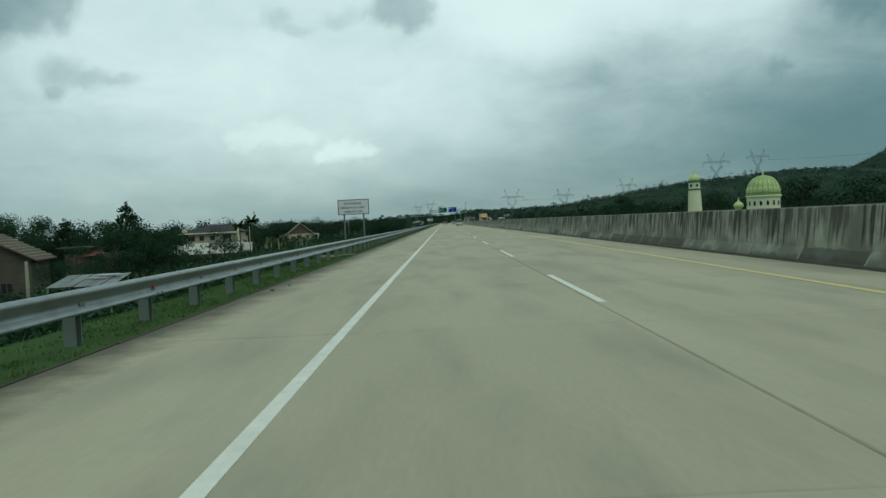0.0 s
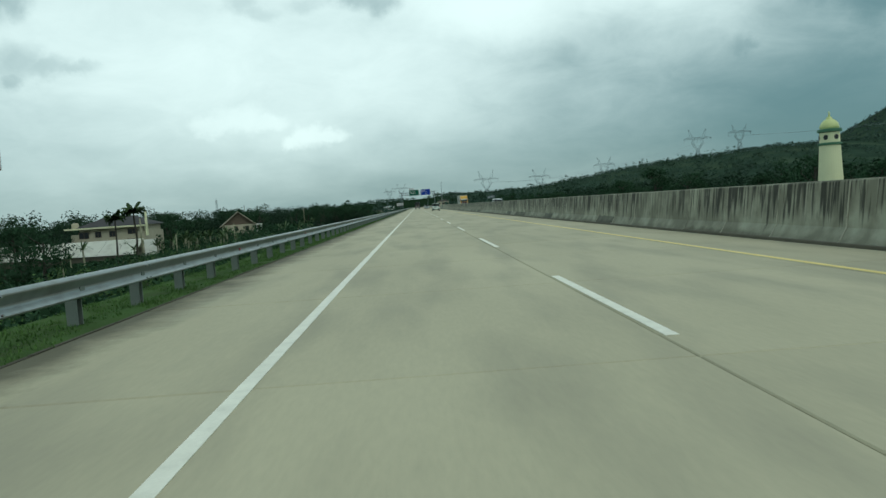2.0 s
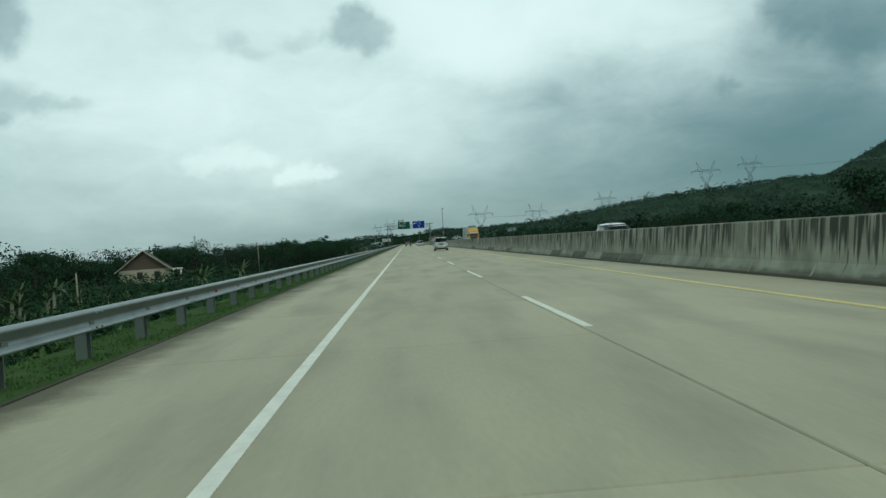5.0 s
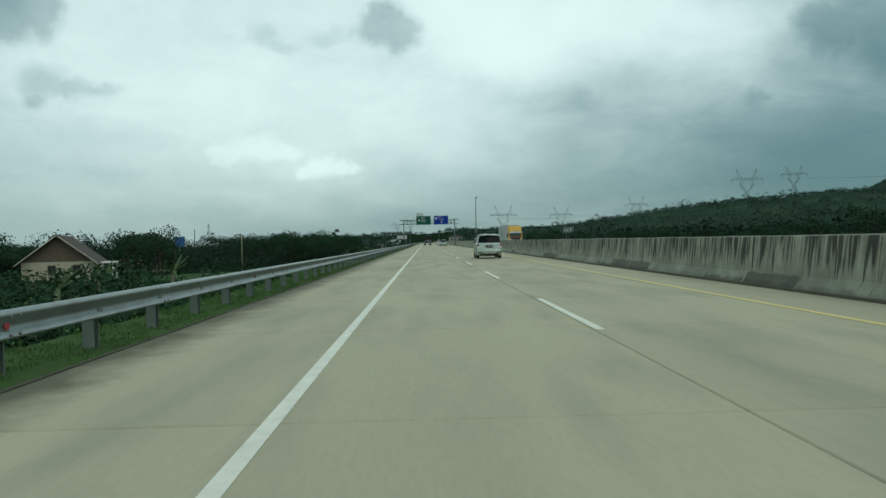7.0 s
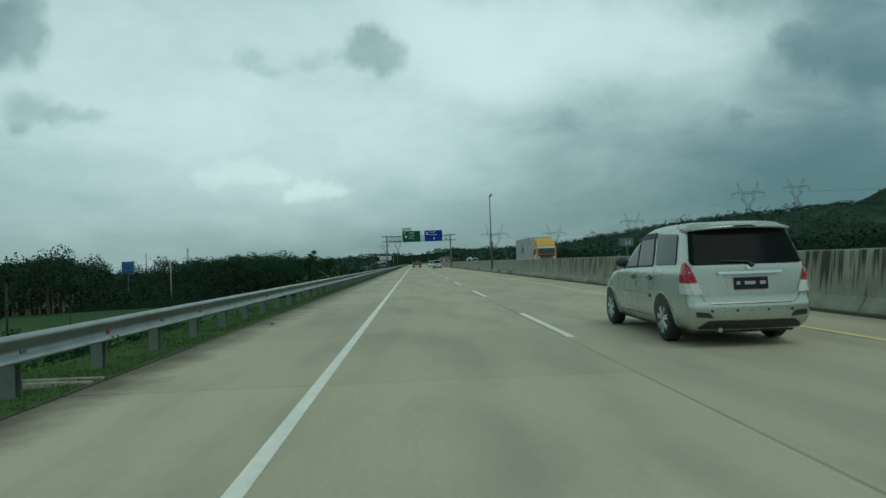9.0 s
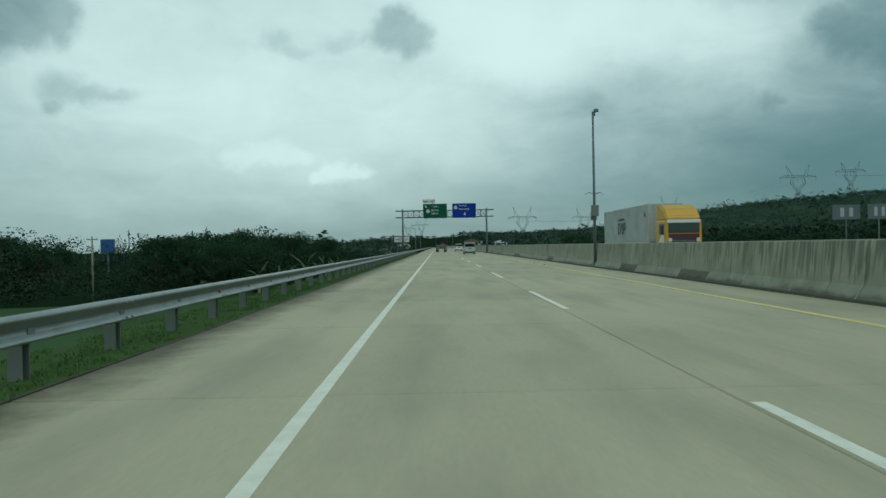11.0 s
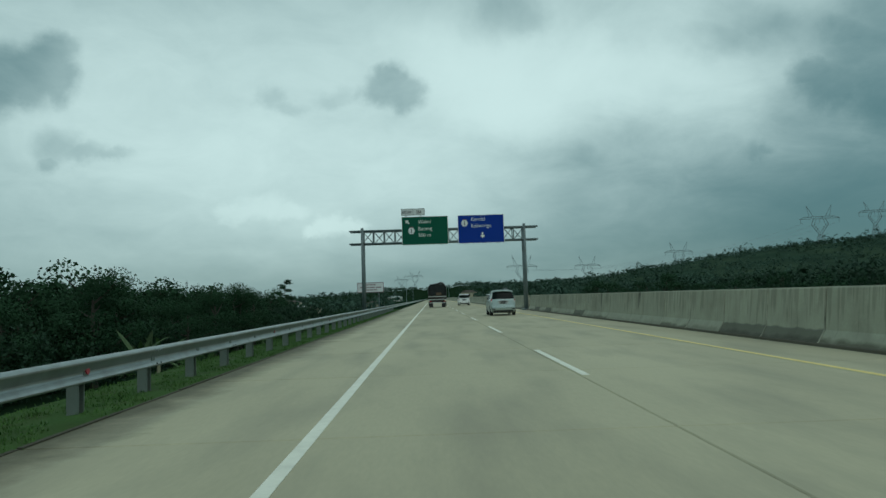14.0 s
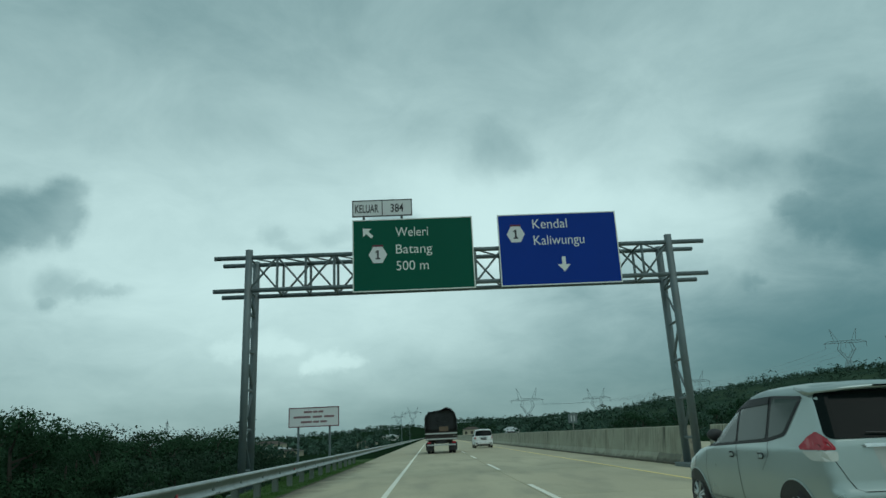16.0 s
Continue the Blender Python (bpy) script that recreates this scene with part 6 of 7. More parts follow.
def rounded(points, r):
    """An outline with its corners cut to short arcs."""
    out = []
    n = len(points)
    for k in range(n):
        p, a, b = Vector(points[k]), Vector(points[k - 1]), Vector(points[(k + 1) % n])
        ra, rb = min(r, 0.4 * (a - p).length), min(r, 0.4 * (b - p).length)
        p0, p1 = p + (a - p).normalized() * ra, p + (b - p).normalized() * rb
        for t in (0.0, 0.33, 0.67, 1.0):
            out.append(tuple((1 - t) ** 2 * p0 + 2 * t * (1 - t) * p + t * t * p1))
    return out


def sheet(points, surface, r=0.03, cuts=3, grain=0.12):
    """A rounded outline of (u, v) points as a thin sheet that follows a surface."""
    bm = bmesh.new()
    f = bm.faces.new([bm.verts.new((u, v, 0)) for u, v in (rounded(points, r) if r else points)])
    bmesh.ops.triangulate(bm, faces=[f])
    for _ in range(cuts):
        edges = [e for e in bm.edges if e.calc_length() > grain]
        if not edges:
            break
        bmesh.ops.subdivide_edges(bm, edges=edges, cuts=1)
        bmesh.ops.triangulate(bm, faces=bm.faces[:])
    for v in bm.verts:
        v.co = Vector(surface(v.co.x, v.co.y))
    bmesh.ops.solidify(bm, geom=bm.faces[:], thickness=0.003)
    return bm


def people_carrier(at, paint, label, sp):
    """A people carrier as a stack of rounded plan outlines; y runs forward from the rear bumper, z up from the road."""
    L, W, belt, roof, cowl, hood = sp["length"], sp["half"], sp["belt"], sp["roof"], sp["cowl"], sp["hood"]
    car = thing("people_carrier", at, label, "car")
    rear_z = (0.22, 0.30, 0.38, 0.54, 0.585, 0.62, belt, roof - 0.16, roof - 0.05, roof - 0.015, roof)
    rear_y = (0.14, 0.05, 0.01, 0.00, 0.008, 0.030, 0.070, sp["rake"] * (roof - belt) + 0.06, sp["rake"] * (roof - belt) + 0.16, 0.62, 0.95)
    front_z = (0.22, 0.30, 0.50, 0.68, 0.80, hood - 0.07, hood, roof - 0.42, roof - 0.20, roof - 0.09, roof - 0.04, roof - 0.012, roof)
    front_y = (L - 0.14, L - 0.03, L, L - 0.03, L - 0.14, L - 0.52, cowl, cowl - 0.42, cowl - 0.82, cowl - 1.10, cowl - 1.36, cowl - 1.68, cowl - 1.95)
    side_z = (0.22, 0.27, 0.36, 0.50, 0.70, belt - 0.06, belt, roof - 0.20, roof - 0.10, roof - 0.05, roof - 0.02, roof)
    side_w = (0.86, 0.93, 0.965, 0.99, 1.0, 0.985, 0.955, sp["top"], sp["top"] - 0.045, sp["top"] - 0.10, sp["top"] - 0.19, sp["top"] - 0.42)

    def outline(z):
        """The right half of the plan outline at a height, from the middle of the tail to the middle of the nose."""
        yr, yf = float(np.interp(z, rear_z, rear_y)), float(np.interp(z, front_z, front_y))
        w = W * float(np.interp(z, side_z, side_w))
        wr, rc = w * sp["tail"], min(sp["corner"], 0.3 * w)
        span = yf - yr
        rx, ry = 0.62 * w, min(0.62, 0.28 * span)
        pts = [((wr - rc) * k / 6, yr + 0.05 * (k / 6) ** 2) for k in range(7)]
        pts += [(wr - rc + rc * math.sin(a), yr + 0.05 + rc * (1 - math.cos(a))) for a in (radians(d) for d in (18, 36, 54, 72, 90))]
        y0, y1 = pts[-1][1], yf - ry
        for k in range(1, 19):
            t = k / 18
            y = y0 + (y1 - y0) * t
            pts.append((wr + (w - wr) * math.sin(min(1.0, (y - y0) / 1.2) * math.pi / 2), y))
        pts += [(w - rx + rx * math.cos(a), y1 + ry * math.sin(a)) for a in (radians(d) for d in (14, 28, 42, 55, 67, 78))]
        pts += [((w - rx) * (1 - t) + 0.21 * rx * (1 - t) * (1 - t), yf - 0.022 * ry * (1 - t)) for t in (0.0, 0.33, 0.66, 1.0)]
        return pts

    zs = [0.22, 0.25, 0.30, 0.38, 0.46, 0.54, 0.575, 0.60, 0.63, 0.70, 0.78, 0.86, hood - 0.14, hood - 0.07, hood - 0.03, hood, hood + 0.03, belt + 0.06]
    zs = sorted(set(zs + [belt + 0.06 + (roof - 0.10 - belt - 0.06) * k / 14 for k in range(1, 15)] + [roof - 0.07, roof - 0.05, roof - 0.03, roof - 0.015, roof - 0.006, roof]))
    bm = bmesh.new()
    rings = []
    for z in zs:
        half = outline(z)
        rings.append([bm.verts.new((x, y, z)) for x, y in half] + [bm.verts.new((-x, y, z)) for x, y in half[-2:0:-1]])
    n = len(rings[0])
    for a, b in zip(rings[:-1], rings[1:]):
        for k in range(n):
            bm.faces.new((a[k], a[(k + 1) % n], b[(k + 1) % n], b[k]))
    h = n // 2
    for ring in (rings[0], rings[-1]):
        for k in range(h):
            a, b, c, d = ring[k], ring[k + 1], ring[(n - k - 1) % n], ring[(n - k) % n]
            f = list(dict.fromkeys((a, b, c, d)))
            if len(f) > 2:
                bm.faces.new(f)
    part("body", bm, paint, car, smooth=True)

    def on_side(sx, lift=0.006):
        def f(y, z):
            pts = outline(z)
            return (sx * (float(np.interp(y, [p[1] for p in pts[5:]], [p[0] for p in pts[5:]])) + lift), y, z)
        return f

    def on_rear(lift=0.006):
        def f(x, z):
            pts = outline(z)[:12]
            return (x, float(np.interp(abs(x), [p[0] for p in pts], [p[1] for p in pts])) - lift, z)
        return f

    def round_corner(sx, lift=0.012):
        """Maps the way along the outline from the middle of the tail, and the height."""
        def f(way, z):
            pts = outline(z)
            run = [0.0]
            for p, q in zip(pts[:-1], pts[1:]):
                run.append(run[-1] + math.hypot(q[0] - p[0], q[1] - p[1]))
            x, y = (float(np.interp(way, run, [p[k] for p in pts])) for k in (0, 1))
            x2, y2 = (float(np.interp(way + 0.02, run, [p[k] for p in pts])) for k in (0, 1))
            d = math.hypot(x2 - x, y2 - y) or 1.0
            return (sx * (x + lift * (y2 - y) / d), y - lift * (x2 - x) / d, z)
        return f

    for sx in (-1, 1):
        part("window_surround", sheet(sp["surround"], on_side(sx, 0.007), 0.06, 6, 0.08), M_PLASTIC, car)
        for name, q in zip(("front_window", "rear_door_window", "quarter_window"), sp["windows"]):
            part(name, sheet(q, on_side(sx, 0.013), 0.04, 5, 0.08), M_SIDE_GLASS, car)
        a, b = sp["windows"][0], sp["windows"][1]
        visor = [(b[0][0], b[-1][1] - 0.05), (a[0][0], a[-1][1] - 0.055), (a[-2][0], a[-2][1] - 0.05), (a[-2][0] + 0.02, a[-2][1] + 0.03), (a[0][0], a[-1][1] + 0.03), (b[0][0], b[-1][1] + 0.03)]
        part("rain_visor", sheet(visor, on_side(sx, 0.024), 0.015), M_PLASTIC, car)
        if sp["moulding"]:
            part("side_moulding", sheet(((sp["axles"][0] + 0.5, 0.615), (sp["axles"][1] - 0.5, 0.615), (sp["axles"][1] - 0.46, 0.69), (sp["axles"][0] + 0.5, 0.67)), on_side(sx, 0.026), 0.03, 5, 0.10), paint, car)
        c2, c3, c4 = sp["doors"]
        for pts in (((c2 + 0.16, 0.74), (c2 - 0.02, 0.92), (c2, belt)), ((c3, 0.34), (c3, 0.7), (c3 + 0.02, belt)), ((c4 + 0.10, 0.36), (c4 + 0.12, 0.7), (c4, belt - 0.04))):
            for (ya, za), (yb, zb) in zip(pts[:-1], pts[1:]):
                part("door_gap", patch(((ya, za), (ya + 0.009, za), (yb + 0.009, zb), (yb, zb)), 1, 5, on_side(sx, 0.003)), M_PLASTIC, car)
        part("sill_gap", patch(((sp["axles"][0] + 0.45, 0.335), (c4 + 0.1, 0.335), (c4 + 0.1, 0.343), (sp["axles"][0] + 0.45, 0.343)), 10, 1, on_side(sx, 0.003)), M_PLASTIC, car)
        for x0 in (c2 + 0.08, c3 + 0.08):
            part("door_handle", sheet(((x0, belt - 0.17), (x0 + 0.20, belt - 0.175), (x0 + 0.20, belt - 0.14), (x0, belt - 0.135)), on_side(sx, 0.028), 0.012), M_CHROME if sp["moulding"] else paint, car)
            part("handle_recess", sheet(((x0 + 0.03, belt - 0.19), (x0 + 0.17, belt - 0.19), (x0 + 0.17, belt - 0.12), (x0 + 0.03, belt - 0.12)), on_side(sx, 0.004), 0.03), M_PLASTIC, car)
        my, mz = c4 - 0.02, belt + 0.06
        wx = on_side(1, 0.0)(my, mz)[0]
        mir = part("mirror", lathe([(0.0, -0.085), (0.07, -0.08), (0.10, -0.045), (0.105, 0.0), (0.085, 0.05), (0.05, 0.08), (0.0, 0.09)], 16), M_PLASTIC, car, "dark door mirror", smooth=True, at=pose(sx * (wx + 0.12), my, mz + 0.02, -90, 0, 0) @ Matrix.Diagonal((1.15, 0.80, 1.0, 1)))
        part("mirror_stalk", box(-0.12, 0.0, -0.04, 0.03, -0.03, 0.02, 0.01) if sx > 0 else box(0.0, 0.12, -0.04, 0.03, -0.03, 0.02, 0.01), M_PLASTIC, mir, at=pose(0, 0.06, 0, 90, 0, 0))
        for name, q, mat, text in sp["lamp"]:
            part(name, sheet(q, round_corner(sx), 0.03), mat, car, text)
        part("bumper_vent", sheet(((sx * W * 0.60, 0.40), (sx * W * 0.86, 0.42), (sx * W * 0.86, 0.49), (sx * W * 0.66, 0.47)), on_rear(0.012), 0.02, 4, 0.06), M_PLASTIC, car)
        part("head_lamp", sheet(((L - 0.75, 0.70), (L - 0.40, 0.62), (L - 0.42, 0.78), (L - 0.80, 0.86)), on_side(sx, 0.006), 0.03), M_CLEAR, car)
        for ya in sp["axles"]:
            r = sp["wheel"] + 0.065
            arc = [(ya + r * math.cos(a), sp["wheel"] + r * math.sin(a)) for a in (radians(d) for d in range(-14, 195, 8))]
            arc = [(p, max(q, 0.235)) for p, q in arc]
            part("wheel_arch", sheet(arc, on_side(sx, 0.008), 0.0, 5, 0.08), M_DARK, car)
            bm = bmesh.new()
            lip = [on_side(sx, 0.004)(p, q) for p, q in arc]
            add_path(bm, lip, [0.010] * len(lip), 5)
            part("arch_lip", bm, paint, car, smooth=True)
    part("rear_window", sheet(sp["rear_glass"], on_rear(0.012), 0.07, 6, 0.06), M_GLASS, car, "dark tinted rear window")
    zg = sp["rear_glass"][0][1]
    wip = bmesh.new()
    pts = [on_rear(0.04)(x, z) for x, z in ((0.05, zg - 0.03), (-0.02, zg + 0.03), (-0.38, zg + 0.05))]
    add_path(wip, pts, [0.026, 0.015, 0.008], 6)
    part("rear_wiper", wip, M_PLASTIC, car)
    zt, wt = sp["rear_glass"][2][1], sp["rear_glass"][2][0]
    spo = bmesh.new()
    rows = []
    for k in range(9):
        q = -1 + k / 4
        x, y = q * (wt + 0.05), on_rear(0)(q * wt, zt + 0.02)[1]
        drop = 0.035 * q * q
        rows.append([spo.verts.new(p) for p in ((x, y - 0.15 + 0.05 * q * q, zt + 0.045 - drop), (x, y - 0.16 + 0.05 * q * q, zt + 0.020 - drop), (x, y - 0.02, zt + 0.002 - drop), (x * 0.97, y + 0.22, roof - 0.035 - drop), (x * 0.97, y + 0.20, roof - 0.012 - drop))])
    for a, b in zip(rows[:-1], rows[1:]):
        for k in range(5):
            spo.faces.new((a[k], a[(k + 1) % 5], b[(k + 1) % 5], b[k]))
    spo.faces.new(rows[0])
    spo.faces.new(rows[-1][::-1])
    part("spoiler", spo, paint, car, smooth=True)
    part("brake_lamp", sheet(((-0.14, zt + 0.026), (0.14, zt + 0.026), (0.14, zt + 0.042), (-0.14, zt + 0.042)), lambda x, z: (x, on_rear(0)(0, zt + 0.02)[1] - 0.164, z), 0.0), M_GLASS, car, "slim dark high brake lamp")
    gate = ((0.80, zg - 0.05), (0.66, 0.72), (0.60, 0.615), (0.52, 0.585), (-0.52, 0.585), (-0.60, 0.615), (-0.66, 0.72), (-0.80, zg - 0.05))
    for (xa, za), (xb, zb) in zip(gate[:-1], gate[1:]):
        dx, dz = (0.0, 0.008) if abs(za - zb) < 0.01 else (0.008, 0.0)
        part("tailgate_seam", patch(((xa * W / 0.85, za), (xa * W / 0.85 + dx, za + dz), (xb * W / 0.85 + dx, zb + dz), (xb * W / 0.85, zb)), 1, 6, on_rear(0.003)), M_PLASTIC, car)
    part("lower_valance", sheet(((-W * 0.82, 0.245), (W * 0.82, 0.245), (W * 0.68, 0.36), (-W * 0.68, 0.36)), on_rear(0.014), 0.04, 5, 0.08), M_PLASTIC, car)
    zp = sp["plate"]
    part("plate_recess", sheet(((-0.30, zp - 0.13), (0.30, zp - 0.13), (0.36, zp + 0.13), (-0.36, zp + 0.13)), on_rear(0.003), 0.03), M_CONTAINER, car)
    for x0 in (-0.62, -0.24, 0.24, 0.62):
        part("parking_sensor", sheet([(x0 * W + 0.018 * math.cos(a), 0.50 + 0.018 * math.sin(a)) for a in (radians(d) for d in range(0, 360, 45))], on_rear(0.004), 0.0), M_PLASTIC, car)
    pl = part("number_plate", patch(((-0.235, zp - 0.085), (0.235, zp - 0.085), (0.235, zp + 0.075), (-0.235, zp + 0.075)), 4, 2, on_rear(0.016)), M_BLACK, car, "black number plate")
    for x0, x1 in ((-0.20, -0.15), (-0.09, 0.06), (0.12, 0.20)):
        part("plate_bar", patch(((x0, zp - 0.022), (x1, zp - 0.022), (x1, zp + 0.024), (x0, zp + 0.024)), 1, 1, on_rear(0.022)), M_SIGN_WHITE, pl)
    part("chrome_strip", sheet(((-0.43, zp + 0.125), (0.43, zp + 0.125), (0.45, zp + 0.16), (-0.45, zp + 0.16)), on_rear(0.035), 0.012), M_CHROME, car, "chrome strip")
    part("badge", sheet([(0.05 * math.cos(a), zp + 0.215 + 0.032 * math.sin(a)) for a in (radians(d) for d in range(0, 360, 30))], on_rear(0.012), 0.0), M_CHROME, car)
    bm = bmesh.new()
    zs = [hood + 0.05 + (roof - 0.16 - hood) * k / 5 for k in range(6)]
    rows = []
    for z in zs:
        pts = outline(z)[30:]
        rows.append([bm.verts.new((sx * x, y + 0.006, z)) for sx, seq in ((-1, pts), (1, pts[::-1])) for x, y in seq])
    for a, b in zip(rows[:-1], rows[1:]):
        for k in range(len(a) - 1):
            if (a[k].co - a[k + 1].co).length > 1e-4 and (b[k].co - b[k + 1].co).length > 1e-4:
                bm.faces.new((a[k], a[k + 1], b[k + 1], b[k]))
    part("windscreen", bm, M_GLASS, car)
    part("underbody", box(-W * 0.80, W * 0.80, 0.30, L - 0.35, 0.17, 0.30, 0.03), M_PLASTIC, car)
    part("exhaust", tube((-0.45, 0.02, 0.24), (-0.45, 0.5, 0.24), 0.03, seg=10), M_ALLOY, car)
    meshes = wheel_mesh(sp["wheel"], 0.20)
    for ya in sp["axles"]:
        for sx in (-1, 1):
            add_wheel(car, meshes, sx * (on_side(1, 0)(ya, 0.4)[0] - 0.078), ya, sp["wheel"], sx > 0)
    return car


VAN_LAMPS = (("tail_lamp", ((0.71, 0.885), (1.06, 0.885), (0.98, 1.13), (0.86, 1.17), (0.80, 1.12)), M_TAIL, "tall red tail lamp"),
             ("reverse_lamp", ((0.65, 0.725), (1.05, 0.735), (1.06, 0.875), (0.70, 0.875)), M_CLEAR, "clear lower lamp lens"))
VAN = dict(length=4.55, half=0.885, belt=1.085, roof=1.745, rake=0.36, top=0.85, cowl=3.48, hood=1.06, tail=0.965, corner=0.10, moulding=True, wheel=0.325, axles=(1.02, 3.77), plate=0.865,
           doors=(1.34, 2.17, 3.15), lamp=VAN_LAMPS,
           windows=([(2.21, 1.115), (3.06, 1.085), (2.98, 1.16), (2.55, 1.50), (2.21, 1.585)], [(1.46, 1.125), (2.13, 1.115), (2.13, 1.59), (1.55, 1.60)], [(0.56, 1.14), (1.32, 1.125), (1.43, 1.60), (0.66, 1.57)]),
           surround=[(1.42, 1.105), (3.12, 1.065), (3.02, 1.18), (2.56, 1.535), (2.2, 1.615), (1.52, 1.63)],
           rear_glass=[(-0.79, 1.125), (0.79, 1.125), (0.70, 1.61), (-0.70, 1.61)])
HATCH_LAMPS = (("tail_lamp", ((0.69, 0.985), (1.18, 0.985), (1.22, 1.015), (1.02, 1.115), (0.84, 1.165), (0.75, 1.11)), M_TAIL, "red swept-back tail lamp"),
               ("reverse_lamp", ((0.70, 0.89), (0.73, 0.875), (1.03, 0.880), (1.17, 0.972), (0.69, 0.972)), M_CLEAR, "clear lower lamp lens"))
HATCH = dict(length=4.27, half=0.855, belt=1.055, roof=1.685, rake=0.42, top=0.82, cowl=3.28, hood=1.01, tail=0.94, corner=0.14, moulding=False, wheel=0.305, axles=(0.80, 3.53), plate=0.875,
             doors=(1.26, 2.06, 3.0), lamp=HATCH_LAMPS,
             windows=([(2.10, 1.055), (2.98, 1.015), (2.88, 1.10), (2.44, 1.42), (2.10, 1.505)], [(1.32, 1.095), (2.04, 1.06), (2.04, 1.515), (1.32, 1.535)], [(0.94, 1.15), (1.25, 1.10), (1.25, 1.535), (0.70, 1.50)]),
             surround=[(0.91, 1.12), (1.28, 1.06), (3.06, 0.985), (2.95, 1.12), (2.46, 1.465), (2.1, 1.55), (1.3, 1.57), (0.64, 1.535)],
             rear_glass=[(-0.745, 1.09), (0.745, 1.09), (0.635, 1.565), (-0.635, 1.565)])
people_carrier(pose(4.42, 189.45, 0.006, 0, 0, -1.0), M_SILVER, "silver-green people carrier with tinted rear glass in the overtaking lane", VAN)
people_carrier(pose(4.62, 314.85, 0.006, 0, 0, -0.5), M_SILVER_BLUE, "silver-blue rounded people carrier in the overtaking lane", HATCH)
people_carrier(pose(4.95, 374.0, 0.006), M_CAR_WHITE, "white people carrier far ahead in the overtaking lane", VAN)
for x, y in ((12.6, 146.0), (12.5, 418.0)):
    people_carrier(pose(x, y, 0.006, 0, 0, 180), M_CAR_WHITE, "white car on the opposite carriageway", HATCH)


def cargo_truck(at):
    """A flatbed lorry seen from behind, its load under a dark tarpaulin."""
    t = thing("cargo_truck", at, "cargo truck with a dark tarpaulin over a dark wooden bed", "truck")
    part("chassis", box(-0.45, 0.45, 0.2, 7.6, 0.72, 0.98, 0.02), M_PLASTIC, t)
    part("bed_floor", box(-1.2, 1.2, 0.0, 5.6, 0.98, 1.12, 0.01), M_BED, t)
    for k in range(4):
        part("tail_board", box(-1.19, 1.19, -0.045, 0.0, 1.12 + 0.17 * k, 1.27 + 0.17 * k, 0.008), M_BED, t)
    for x in (-1.17, -0.4, 0.4, 1.17):
        part("stake", box(x - 0.04, x + 0.04, -0.08, -0.045, 0.98, 1.85, 0.006), M_BED, t)
    for sx in (-1, 1):
        for k in range(4):
            part("side_board", box(sx * 1.2 - 0.03, sx * 1.2 + 0.03, 0.0, 5.6, 1.12 + 0.17 * k, 1.27 + 0.17 * k, 0.006), M_BED, t)
    r = random.Random(9)
    bm = bmesh.new()
    prof = [(-1.23, 1.62), (-1.26, 2.0), (-1.24, 2.55), (-1.20, 2.86), (-1.02, 3.02), (-0.5, 3.20), (0.05, 3.30), (0.45, 3.44), (0.85, 3.30), (1.16, 2.96), (1.22, 2.6), (1.26, 2.0), (1.23, 1.62)]
    rings = []
    for k in range(12):
        y = -0.10 + 5.8 * k / 11
        dip = 0.10 if k in (0, 11) else 0.0
        rings.append([bm.verts.new((x * (1 - 0.5 * dip) + r.uniform(-0.025, 0.025), y + r.uniform(-0.02, 0.02), z - dip * (z - 1.6) * 0.6 + r.uniform(-0.07, 0.07))) for x, z in prof])
    for a, b in zip(rings[:-1], rings[1:]):
        for i in range(12):
            bm.faces.new((a[i], a[i + 1], b[i + 1], b[i]))
    part("tarpaulin", bm, M_TARP, t, smooth=True)
    bm = bmesh.new()
    rows = []
    for j in range(7):
        z = 1.62 + (3.12 - 1.62) * j / 6
        w = 1.20 - (0.25 * max(0, j - 4) / 2)
        rows.append([bm.verts.new((w * (-1 + 2 * i / 8), -0.11 + 0.05 * math.sin(i * 2.1 + j) + r.uniform(-0.02, 0.02), z)) for i in range(9)])
    for a, b in zip(rows[:-1], rows[1:]):
        for i in range(8):
            bm.faces.new((a[i], a[i + 1], b[i + 1], b[i]))
    bmesh.ops.solidify(bm, geom=bm.faces[:], thickness=0.02)
    part("tarpaulin_flap", bm, M_TARP, t, smooth=True)
    part("bumper", box(-1.1, 1.1, -0.05, 0.06, 0.58, 0.68, 0.02), M_SIGN_GREY, t, "grey rear bumper bar")
    for z in (1.02, 1.42):
        part("tail_rail", box(-1.22, 1.22, -0.13, -0.085, z, z + 0.10, 0.01), M_CONTAINER, t, "pale steel rail across the tailboard")
    part("load", box(-0.15, 0.55, -0.16, -0.12, 1.62, 1.98, 0.03), M_TIMBER, t, "brown load showing below the tarpaulin")
    for sx in (-1, 1):
        part("tail_lamp", box(sx * 0.95 - 0.12, sx * 0.95 + 0.12, -0.08, -0.05, 0.74, 0.86, 0.01), M_TAIL, t, "red tail lamp")
        part("mud_flap", box(sx * 0.92 - 0.28, sx * 0.92 + 0.28, 0.35, 0.38, 0.22, 0.80), M_PLASTIC, t)
    part("number_plate", box(-0.24, 0.24, -0.07, -0.05, 0.76, 0.90), M_BLACK, t)
    part("cab", box(-1.05, 1.05, 5.9, 7.7, 0.7, 2.55, 0.12), M_BED, t, "dark cab")
    meshes = wheel_mesh(0.43, 0.26)
    for ya in (1.3, 6.9):
        for sx in (-1, 1):
            add_wheel(t, meshes, sx * 0.98, ya, 0.43, sx > 0)
            if ya < 2:
                add_wheel(t, meshes, sx * 0.70, ya, 0.43, sx > 0)
    return t


